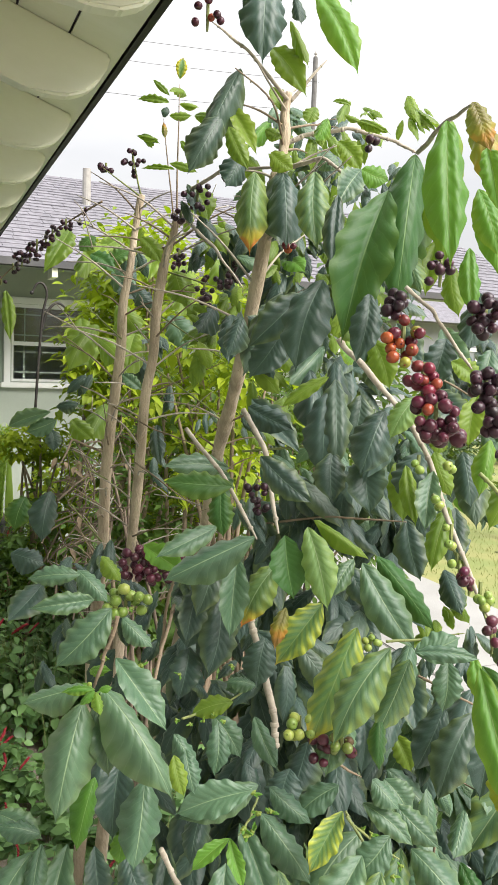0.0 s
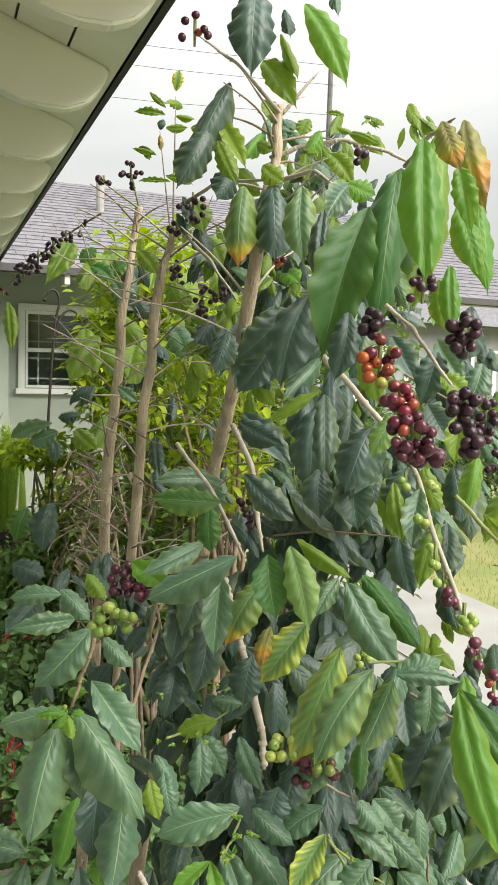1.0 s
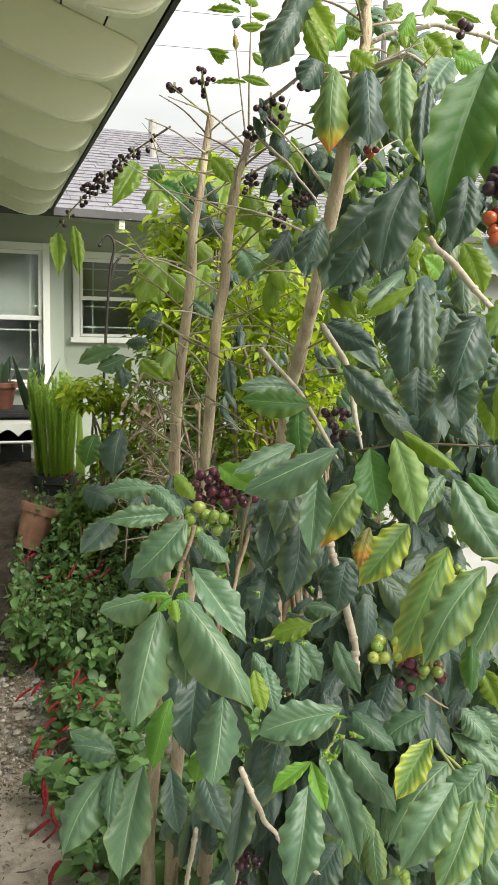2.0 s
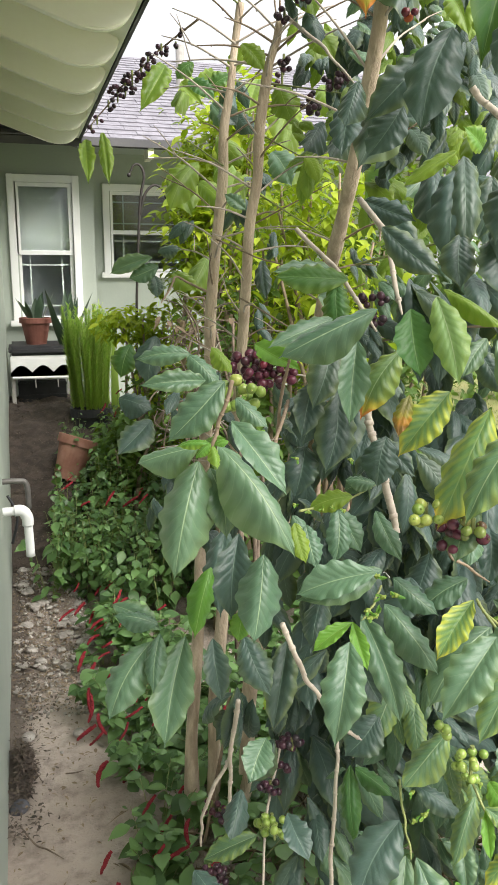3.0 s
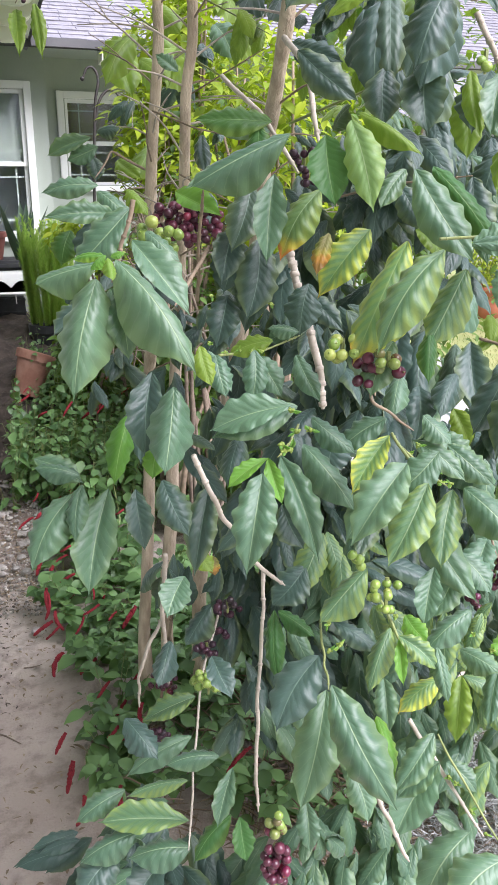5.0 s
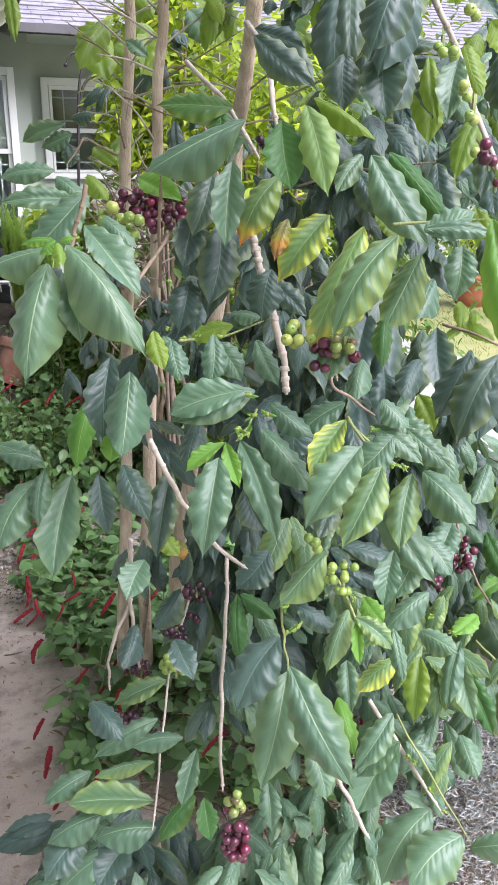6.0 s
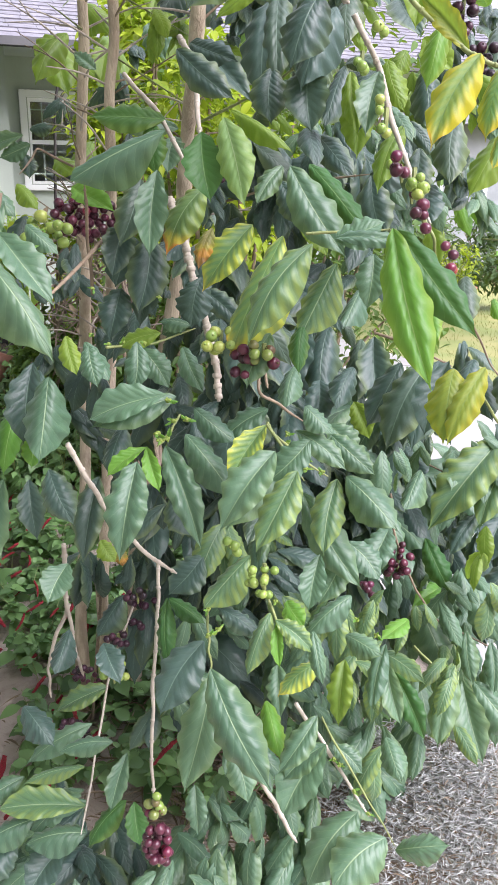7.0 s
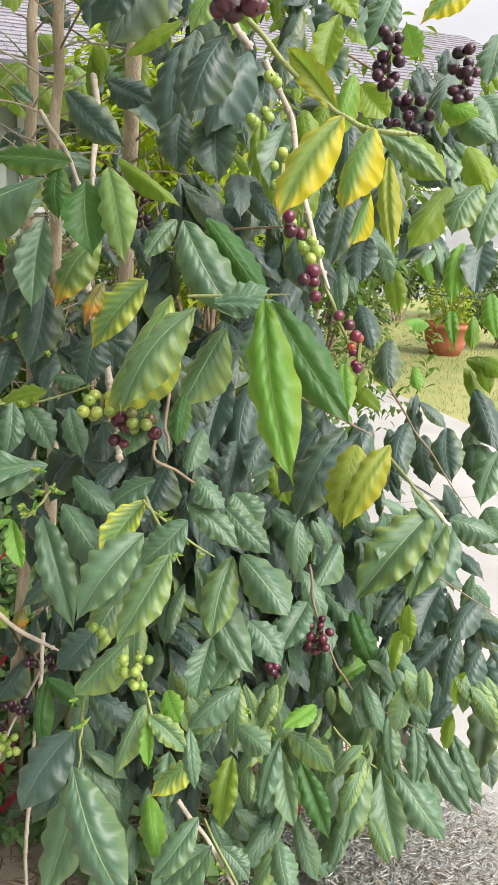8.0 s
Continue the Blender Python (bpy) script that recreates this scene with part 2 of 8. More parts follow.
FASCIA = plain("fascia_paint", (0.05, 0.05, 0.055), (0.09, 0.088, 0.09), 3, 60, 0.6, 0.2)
ROOFING = plain("roof_shingle", (0.13, 0.126, 0.145), (0.23, 0.222, 0.25), 9, 120, 0.9, 0.8, dist=0.004)
TERRACOTTA = plain("terracotta", (0.24, 0.105, 0.07), (0.38, 0.21, 0.155), 9, 120, 0.8, 0.3)
# red-brown terracotta copy, darkened to hold the shade at the table
SHADED_TERRACOTTA = plain("terracotta_shaded", (0.13, 0.045, 0.034), (0.22, 0.085, 0.062), 9, 120, 0.7, 0.3)
RUST_IRON = plain("rusted_iron", (0.012, 0.011, 0.011), (0.045, 0.036, 0.03), 30, 160, 0.6, 0.4, metal=0.2, dist=0.001)
PVC = plain("white_pipe", (0.72, 0.74, 0.74), (0.80, 0.82, 0.82), 12, 90, 0.35, 0.05)
GREY_PIPE = plain("grey_pipe", (0.28, 0.27, 0.25), (0.40, 0.38, 0.35), 14, 120, 0.6, 0.3)
TAP_METAL = plain("tap_metal", (0.10, 0.095, 0.09), (0.20, 0.19, 0.18), 20, 140, 0.5, 0.3, metal=0.3)
CONCRETE = plain("concrete", (0.28, 0.275, 0.265), (0.36, 0.355, 0.345), 1.5, 90, 0.85, 0.5)
STONE = plain("garden_stone", (0.22, 0.20, 0.18), (0.50, 0.47, 0.43), 14, 140, 0.9, 0.7)
EARTH = plain("dark_earth", (0.035, 0.027, 0.022), (0.10, 0.078, 0.062), 14, 120, 0.95, 0.9, dist=0.012)
BLUE_STONE = plain("slate_stone", (0.06, 0.063, 0.075), (0.12, 0.12, 0.135), 20, 140, 0.85, 0.5)
BLACK_CLOTH = plain("black_cover", (0.012, 0.012, 0.014), (0.035, 0.036, 0.04), 6, 60, 0.6, 0.3)
POLE_WOOD = plain("pole_wood", (0.12, 0.118, 0.115), (0.19, 0.185, 0.18), 6, 60, 0.9, 0.5)
# pale glazing bars; also paints the sky's reflection in window_1
BAR_AND_REFLECTION = plain("bar_and_sky_reflection", (0.36, 0.40, 0.37), (0.45, 0.49, 0.45), 3, 60, 0.8, 0.1)
BLIND_DARK = plain("window_blind_brown", (0.16, 0.14, 0.11), (0.24, 0.21, 0.17), 3, 60, 0.8, 0.1)
# dim room grey, raised to paint in the sky that the glass reflects
ROOM_AND_REFLECTION = plain("room_and_sky_reflection", (0.22, 0.235, 0.25), (0.32, 0.34, 0.36), 2, 30, 0.9, 0.1)
CATKIN = plain("red_catkin", (0.17, 0.008, 0.016), (0.46, 0.022, 0.036), 60, 400, 0.85, 1.0, dist=0.004)
DRY_STEM = plain("dry_vine", (0.10, 0.075, 0.055), (0.26, 0.20, 0.15), 20, 160, 0.9, 0.5)
GRASS = plain("lawn_grass", (0.17, 0.22, 0.06), (0.30, 0.28, 0.11), 1.6, 30, 0.8, 0.4)
BRICK = plain("red_clay", (0.34, 0.10, 0.06), (0.46, 0.17, 0.10), 5, 60, 0.85, 0.3)


def foliage_material(name, a, b, through=0.35, rough=0.6):
    m, n, l, p = nodes_of(name)
    geo = n.new("ShaderNodeNewGeometry")
    info = n.new("ShaderNodeObjectInfo")
    rnd = math_node(n, l, 'FRACT', math_node(n, l, 'ADD', info.outputs["Random"], geo.outputs["Random Per Island"]))
    f = math_node(n, l, 'ADD', math_node(n, l, 'MULTIPLY', rnd, 0.7), math_node(n, l, 'MULTIPLY', noise_fac(n, l, 12, 3), 0.3))
    col = mix(n, l, f, a, b)
    link(l, col, p.inputs["Base Color"])
    p.inputs["Roughness"].default_value = rough
    tr = n.new("ShaderNodeBsdfTranslucent")
    link(l, mix(n, l, 0.5, col, (0.33, 0.50, 0.01)), tr.inputs["Color"])
    ms = n.new("ShaderNodeMixShader")
    ms.inputs["Fac"].default_value = through
    link(l, p.outputs["BSDF"], ms.inputs[1])
    link(l, tr.outputs["BSDF"], ms.inputs[2])
    link(l, ms.outputs["Shader"], n["Material Output"].inputs["Surface"])
    return m


SHRUB_YELLOW = foliage_material("shrub_yellow_green", (0.020, 0.06, 0.006), (0.33, 0.44, 0.010), 0.36)
SHRUB_GREEN = foliage_material("shrub_green", (0.014, 0.045, 0.010), (0.10, 0.19, 0.028), 0.30)
SHRUB_LIME = foliage_material("shrub_lime", (0.12, 0.20, 0.01), (0.42, 0.50, 0.02), 0.4)
SHRUB_DARK = foliage_material("shrub_dark", (0.025, 0.06, 0.02), (0.07, 0.12, 0.04), 0.2)
GROUNDCOVER = foliage_material("ground_cover_leaf", (0.012, 0.052, 0.016), (0.19, 0.34, 0.115), 0.22, 0.42)
LAWN_BLADE = foliage_material("lawn_blade", (0.16, 0.22, 0.05), (0.34, 0.32, 0.13), 0.1, 0.7)
SPIKY_GREEN = foliage_material("spiky_green", (0.15, 0.33, 0.04), (0.58, 0.72, 0.20), 0.38)
SNAKE_DARK = foliage_material("snake_plant_dark", (0.02, 0.045, 0.03), (0.05, 0.08, 0.05), 0.05, 0.4)
BUD = foliage_material("leaf_bud", (0.17, 0.24, 0.04), (0.30, 0.38, 0.08), 0.3)
SILVER = foliage_material("silver_foliage", (0.24, 0.245, 0.235), (0.66, 0.67, 0.67), 0.1, 0.9)
GRAVEL = foliage_material("pale_gravel", (0.13, 0.115, 0.10), (0.62, 0.58, 0.53), 0.0, 0.9)
MULCH = foliage_material("dark_mulch", (0.035, 0.028, 0.023), (0.16, 0.125, 0.10), 0.02, 0.95)
LITTER = foliage_material("leaf_litter", (0.10, 0.065, 0.04), (0.34, 0.26, 0.18), 0.05, 0.9)


def soil_material():
    m, n, l, p = nodes_of("bare_soil")
    big = smooth(n, l, noise_fac(n, l, 0.9, 6), 0.38, 0.62)
    mid = noise_fac(n, l, 14, 5, 0.65)
    fine = noise_fac(n, l, 160, 3)
    col = mix(n, l, big, (0.37, 0.305, 0.262), (0.52, 0.45, 0.395))
    col = mix(n, l, math_node(n, l, 'MULTIPLY', smooth(n, l, mid, 0.45, 0.68), 0.6), col, (0.15, 0.118, 0.096))
    col = mix(n, l, math_node(n, l, 'MULTIPLY', fine, 0.3), col, (0.44, 0.37, 0.31))
    # the soil is darker at the back, by the house
    co = n.new("ShaderNodeTexCoord")
    sep = n.new("ShaderNodeSeparateXYZ")
    link(l, co.outputs["Object"], sep.inputs["Vector"])
    ragged = math_node(n, l, 'ADD', sep.outputs["Y"], math_node(n, l, 'MULTIPLY', math_node(n, l, 'SUBTRACT', mid, 0.5), 1.6))
    rear_dark = math_node(n, l, 'MULTIPLY', smooth(n, l, ragged, 4.5, 5.3), math_node(n, l, 'SUBTRACT', 1.0, smooth(n, l, sep.outputs["X"], 1.4, 1.9)))
    col = mix(n, l, math_node(n, l, 'MULTIPLY', rear_dark, 0.88), col, (0.045, 0.034, 0.027))
    # crumbled dark mulch along the house wall, grit between the path and the bed
    along = math_node(n, l, 'ADD', sep.outputs["Y"], math_node(n, l, 'MULTIPLY', math_node(n, l, 'SUBTRACT', mid, 0.5), 0.5))
    strip = math_node(n, l, 'ADD', sep.outputs["X"], math_node(n, l, 'MULTIPLY', math_node(n, l, 'SUBTRACT', mid, 0.5), 0.22))
    col = mix(n, l, math_node(n, l, 'MULTIPLY', math_node(n, l, 'MULTIPLY', math_node(n, l, 'SUBTRACT', 1.0, smooth(n, l, strip, 0.29, 0.36)), smooth(n, l, along, 2.6, 2.85)), 0.8), col, (0.075, 0.058, 0.047))
    grit = math_node(n, l, 'MULTIPLY', smooth(n, l, along, 3.35, 3.7), math_node(n, l, 'SUBTRACT', 1.0, smooth(n, l, sep.outputs["X"], 1.4, 1.9)))
    col = mix(n, l, math_node(n, l, 'MULTIPLY', grit, math_node(n, l, 'ADD', 0.30, math_node(n, l, 'MULTIPLY', smooth(n, l, fine, 0.4, 0.62), 0.4))), col, (0.12, 0.098, 0.082))
    link(l, col, p.inputs["Base Color"])
    p.inputs["Roughness"].default_value = 0.95
    bump(n, l, p, math_node(n, l, 'ADD', mid, math_node(n, l, 'MULTIPLY', fine, 0.4)), 0.7, 0.02)
    return m


SOIL = soil_material()


def glass_material():
    m, n, l, p = nodes_of("window_glass")
    p.inputs["Base Color"].default_value = (0.9, 0.95, 0.95, 1)
    p.inputs["Roughness"].default_value = 0.03
    p.inputs["Transmission Weight"].default_value = 1.0
    p.inputs["IOR"].default_value = 1.45
    return m


GLASS = glass_material()


# ---- building helpers ----
def mesh_from(bm, name, material, smooth_shade=False):
    me = bpy.data.meshes.new(name)
    bm.to_mesh(me)
    bm.free()
    me.materials.append(material)
    if smooth_shade:
        me.polygons.foreach_set("use_smooth", [True] * len(me.polygons))
    return me


def part(name, bm, material, parent=None, label="", smooth_shade=False):
    ob = new(name, mesh_from(bm, name, material, smooth_shade))
    if parent:
        ob.parent = parent
    if label:
        ob["label"] = label
    return ob


def thing(name, label, category, at=(0, 0, 0), group="", kind=""):
    ob = new(name)
    ob.location = at
    ob.empty_display_size = 0.1
    return tagged(ob, label, category, group, kind)


def box(bm, x0, x1, y0, y1, z0, z1, bevel=0.0, m=None):
    g = bmesh.ops.create_cube(bm, size=1.0)
    mat = Matrix.Translation(((x0 + x1) / 2, (y0 + y1) / 2, (z0 + z1) / 2)) @ Matrix.Diagonal((x1 - x0, y1 - y0, z1 - z0, 1))
    bmesh.ops.transform(bm, matrix=mat if m is None else m @ mat, verts=g["verts"])
    if bevel:
        edges = list({e for v in g["verts"] for e in v.link_edges})
        bmesh.ops.bevel(bm, geom=edges, offset=bevel, segments=2, affect='EDGES')


def box_bm(*a, bevel=0.0):
    bm = bmesh.new()
    box(bm, *a, bevel=bevel)
    return bm


def tube(bm, points, radii, sides=8, caps=True):
    """A bent tapering tube along points; the bends are rounded by a spline."""
    pts = [Vector(p) for p in points]
    fine, rad = [], []
    for i in range(len(pts) - 1):
        p0, p1, p2, p3 = pts[max(i - 1, 0)], pts[i], pts[i + 1], pts[min(i + 2, len(pts) - 1)]
        for k in range(5):
            t = k / 5
            fine.append(0.5 * ((2 * p1) + (p2 - p0) * t + (2 * p0 - 5 * p1 + 4 * p2 - p3) * t * t + (3 * p1 - p0 - 3 * p2 + p3) * t ** 3))
            rad.append(radii[i] * (1 - t) + radii[i + 1] * t)
    fine.append(pts[-1])
    rad.append(radii[-1])
    rings = []
    side = None
    for i, p in enumerate(fine):
        d = (fine[min(i + 1, len(fine) - 1)] - fine[max(i - 1, 0)]).normalized()
        if side is None:
            side = d.orthogonal().normalized()
        side = (side - d * side.dot(d)).normalized()
        up = d.cross(side)
        rings.append([bm.verts.new(p + (side * math.cos(a) + up * math.sin(a)) * rad[i]) for a in [2 * math.pi * k / sides for k in range(sides)]])
    for a, b in zip(rings, rings[1:]):
        for k in range(sides):
            bm.faces.new((a[k], a[(k + 1) % sides], b[(k + 1) % sides], b[k]))
    if caps:
        bm.faces.new(list(reversed(rings[0])))
        bm.faces.new(rings[-1])


def lathe(bm, profile, segments=24, at=(0, 0, 0)):
    rings = [[bm.verts.new((at[0] + r * math.cos(2 * math.pi * k / segments), at[1] + r * math.sin(2 * math.pi * k / segments), at[2] + z)) for k in range(segments)] for r, z in profile]
    for a, b in zip(rings, rings[1:]):
        for k in range(segments):
            bm.faces.new((a[k], a[(k + 1) % segments], b[(k + 1) % segments], b[k]))
    bm.faces.new(list(reversed(rings[0])))
    bm.faces.new(rings[-1])


def leaf_mesh(name, material, seed, arch, fold, wave, nv=44, nu=10, curl=0.0):
    """A leaf one long and one wide, base at the origin, short drip tip on +Y, upper side +Z: an ellipse with a keeled
    midrib, margins that undulate with the side veins, and the blade puffed between them."""
    rng = random.Random(seed)
    ph = [rng.uniform(0, 6.3) for k in range(4)]
    beat = rng.uniform(4.2, 7.0)
    twist = rng.uniform(-0.35, 0.35)
    sway = rng.uniform(-0.10, 0.10)
    belly = rng.uniform(0.92, 1.12)
    hang = rng.uniform(0.05, 0.16)
    bm = bmesh.new()
    uvl = bm.loops.layers.uv.new("UVMap")
    grid = []
    for j in range(nv + 1):
        v = j / nv
        q = min(v / 0.955, 1.0) ** belly
        half = 0.5 * max(math.sin(math.pi * q), 0.0) ** 0.74
        if v > 0.80:
            half = max(half * (1 - 0.25 * ((v - 0.80) / 0.2)), 0.085 * ((1 - v) / 0.2) ** 0.8)
        half = max(half, 0.012 if v < 0.5 else 0.004)
        env = math.sin(math.pi * min(max(v, 0.03), 0.97)) ** 0.4
        row = []
        for i in range(nu + 1):
            u = 2 * i / nu - 1
            a = abs(u)
            sgn = 0 if u < 0 else 1
            ripple = math.sin(2 * math.pi * beat * v + ph[sgn] - 1.4 * a) + 0.5 * math.sin(2 * math.pi * beat * 0.43 * v + ph[2 + sgn])
            x = u * half * (1 + 0.07 * ripple * a * a * env)
            z = arch * math.sin(math.pi * min(v, 1)) - hang * v ** 2.6 + fold * a * half * (1 - 0.55 * a)
            z += wave * ripple * env * (0.15 * a ** 2.6 + 0.012 * a) + twist * u * half * (v - 0.35) - curl * (a * half) ** 2 * 1.6
            row.append((bm.verts.new((x + sway * math.sin(math.pi * v), v, z)), (u * 0.5 + 0.5, v)))
        grid.append(row)
    for j in range(nv):
        for i in range(nu):
            q = (grid[j][i], grid[j][i + 1], grid[j + 1][i + 1], grid[j + 1][i])
            f = bm.faces.new([a[0] for a in q])
            for lp, a in zip(f.loops, q):
                lp[uvl].uv = a[1]
    return mesh_from(bm, name, material, True)


LEAF_SHAPES = [(0.06, 0.30, 0.10, 0.3), (0.10, 0.20, 0.14, 0.8), (0.03, 0.42, 0.11, 0.0), (0.11, 0.30, 0.15, 0.5), (0.05, 0.24, 0.12, 0.9), (0.08, 0.16, 0.10, 0.6), (0.09, 0.48, 0.16, 0.2), (0.04, 0.34, 0.13, 0.4)]
LEAF_MESH = {(k, i): leaf_mesh("leaf_" + k, LEAF[k], 31 * i + 7, a, f, w, curl=c) for k in LEAF for i, (a, f, w, c) in enumerate(LEAF_SHAPES)}


def leaf_matrix(base, tip, width, normal):
    b, t = Vector(base), Vector(tip)
    y = (t - b)
    length = y.length
    y.normalize()
    z = Vector(normal)
    z = (z - y * z.dot(y)).normalized()
    x = y.cross(z)
    m = Matrix((x, y, z)).transposed().to_4x4()
    m.translation = b
    return m @ Matrix.Diagonal((width, length, length, 1))


def scatter_mesh(name, material, placed, shape, parent=None):
    """Many small leaves joined into one mesh. placed: matrices; shape: (verts, faces) of one."""
    sv, sf = shape
    sv = np.array(sv, dtype=np.float32)
    n = len(sv)
    verts = np.empty((len(placed) * n, 3), dtype=np.float32)
    for i, m in enumerate(placed):
        a = np.array(m, dtype=np.float32)
        verts[i * n:(i + 1) * n] = sv @ a[:3, :3].T + a[:3, 3]
    faces = [[k + i * n for k in f] for i in range(len(placed)) for f in sf]
    me = bpy.data.meshes.new(name)
    me.from_pydata(verts.tolist(), [], faces)
    me.materials.append(material)
    me.polygons.foreach_set("use_smooth", [True] * len(me.polygons))
    ob = new(name, me)
    if parent:
        ob.parent = parent
    return ob


# a small folded pointed blade for shrubs: one long, one wide
BLADE = ([(0, 0, 0), (-0.34, 0.3, 0.07), (0, 0.34, 0), (0.34, 0.3, 0.07), (-0.36, 0.62, 0.05), (0, 0.68, -0.03), (0.36, 0.62, 0.05), (0, 1, -0.14)],
         [(0, 2, 1), (0, 3, 2), (1, 2, 5, 4), (2, 3, 6, 5), (4, 5, 7), (5, 6, 7)])


# a rounder leaf with a pointed tip, keeled and drooping, for the ground cover and broad shrubs
OVATE_ROWS = ((0.10, 0.22), (0.28, 0.44), (0.50, 0.46), (0.72, 0.30), (0.88, 0.12))
OVATE_V = [(0, 0, 0)]
for ov, ow in OVATE_ROWS:
    OVATE_V += [(-ow, ov, 0.16 * ow - 0.20 * ov * ov), (0, ov, -0.20 * ov * ov), (ow, ov, 0.16 * ow - 0.20 * ov * ov)]
OVATE_V.append((0, 1, -0.24))
OVATE_F = [(0, 2, 1), (0, 3, 2), (13, 14, 16), (14, 15, 16)]
for k in range(4):
    OVATE_F += [(1 + 3 * k, 2 + 3 * k, 5 + 3 * k, 4 + 3 * k), (2 + 3 * k, 3 + 3 * k, 6 + 3 * k, 5 + 3 * k)]
OVATE = (OVATE_V, OVATE_F)


def random_leaf(rng, at, length, width, droop=0.4, out=None):
    """A small leaf at a place, pointing outwards and down."""
    a = rng.uniform(0, 2 * math.pi)
    d = Vector((math.cos(a), math.sin(a), rng.uniform(-droop - 0.4, 0.5 - droop)))
    if out is not None:
        d += Vector(out) * 0.9
    d.normalize()
    nrm = Vector((rng.uniform(-0.5, 0.5), rng.uniform(-0.6, 0.3), 1.0))
    return leaf_matrix(at, Vector(at) + d * length, width, nrm)


# ---- setting: ground, lawn, paving ----
def ground_sheet():
    bm = bmesh.new()
    xs = [-60, -20, -6] + [-2 + 0.12 * i for i in range(51)] + [5, 7, 12, 30, 70, 140]
    ys = [-60, -20, -6, -2] + [0 + 0.12 * i for i in range(76)] + [10, 13, 20, 40, 80, 160]
    rows = []
    for y in ys:
        row = []
        for x in xs:
            near = -2 < x < 4 and 0 < y < 9
            z = 0.05 * noise.noise((x * 0.9, y * 0.9, 3.1)) + 0.018 * noise.noise((x * 5, y * 5, 0)) if near else 0.0
            row.append(bm.verts.new((x, y, z - 0.01)))
        rows.append(row)
    for a, b in zip(rows, rows[1:]):
        for k in range(len(xs) - 1):
            bm.faces.new((a[k], a[k + 1], b[k + 1], b[k]))
    return part("ground", bm, SOIL, smooth_shade=True)


tagged(ground_sheet(), "bare brown garden soil with grit and litter", "ground", kind="structure")

lawn = part("lawn", box_bm(4.72, 60, -20.0, 60, -0.05, 0.035), GRASS)
tagged(lawn, "mown yellow-green lawn beyond the concrete paving", "lawn", kind="structure")
grass_rng = random.Random(5)
tufts = []
for i in range(9000):
    y = 4.2 + 9 * grass_rng.random() ** 1.5
    x = 4.74 + 5.5 * grass_rng.random()
    a = grass_rng.uniform(0, 6.3)
    d = Vector((math.cos(a) * 0.5, math.sin(a) * 0.5, 1)).normalized()
    tufts.append(leaf_matrix((x, y, 0.03), Vector((x, y, 0.03)) + d * grass_rng.uniform(0.03, 0.06), 0.006, (1, 0.2, 0.3)))
tagged(scatter_mesh("grass", LAWN_BLADE, tufts, BLADE), "short green and straw grass blades of the lawn", "grass", kind="stuff")

paving = thing("pavement", "sunlit pale concrete paving between bed and lawn", "paving", kind="structure")
for i in range(4):
    for k in range(2):
        y0, x0 = -1.0 + 2.6 * i, 2.0 + 1.36 * k
        part("slab", box_bm(x0 + 0.004, x0 + 1.352, y0 + 0.006, y0 + 2.594, -0.08, 0.045, bevel=0.008), CONCRETE, paving)


# ---- setting: house ----
def walls():
    w = part("wall_side", box_bm(0.05, 0.25, -4.0, 7.75, -0.3, 2.98), WALL_PAINT)
    tagged(w, "pale sage-green painted house wall beside the path", "wall", kind="structure")
    bm = bmesh.new()
    box(bm, -7.6, -7.4, -4.0, 12.0, -0.3, 2.9)
    box(bm, -7.4, 0.05, -4.0, -3.8, -0.3, 2.98)
    box(bm, -7.4, 0.6, 11.8, 12.0, -0.3, 2.98)
    tagged(part("wall_outer", bm, WALL_PAINT), "pale sage-green painted outer house walls", "wall", kind="structure")
    # end wall with a window opening
    bm = bmesh.new()
    x0, x1, y0, y1 = 0.05, 1.06, 7.75, 7.95
    ox0, ox1, oz0, oz1 = 0.40, 0.87, 1.28, 2.45
    box(bm, x0, ox0, y0, y1, -0.3, 2.98)
    box(bm, ox1, x1, y0, y1, -0.3, 2.98)
    box(bm, ox0, ox1, y0, y1, -0.3, oz0)
    box(bm, ox0, ox1, y0, y1, oz1, 2.98)
    tagged(part("wall_end", bm, WALL_PAINT), "pale sage-green painted end wall with one window", "wall", kind="structure")
    bm = bmesh.new()
    x0, x1, y0, y1 = 0.86, 4.4, 8.31, 8.51
    ox0, ox1, oz0, oz1 = 1.27, 2.33, 1.70, 2.45
    box(bm, x0, ox0, y0, y1, -0.3, 2.98)
    box(bm, ox1, x1, y0, y1, -0.3, 2.98)
    box(bm, ox0, ox1, y0, y1, -0.3, oz0)
    box(bm, ox0, ox1, y0, y1, oz1, 2.98)
    box(bm, 0.86, 1.06, 7.95, 8.31, -0.3, 2.98)
    box(bm, 4.2, 4.4, 8.51, 12.5, -0.3, 2.98)
    tagged(part("wall_back", bm, WALL_PAINT), "pale sage-green painted rear wing wall with a window", "wall", kind="structure")


walls()


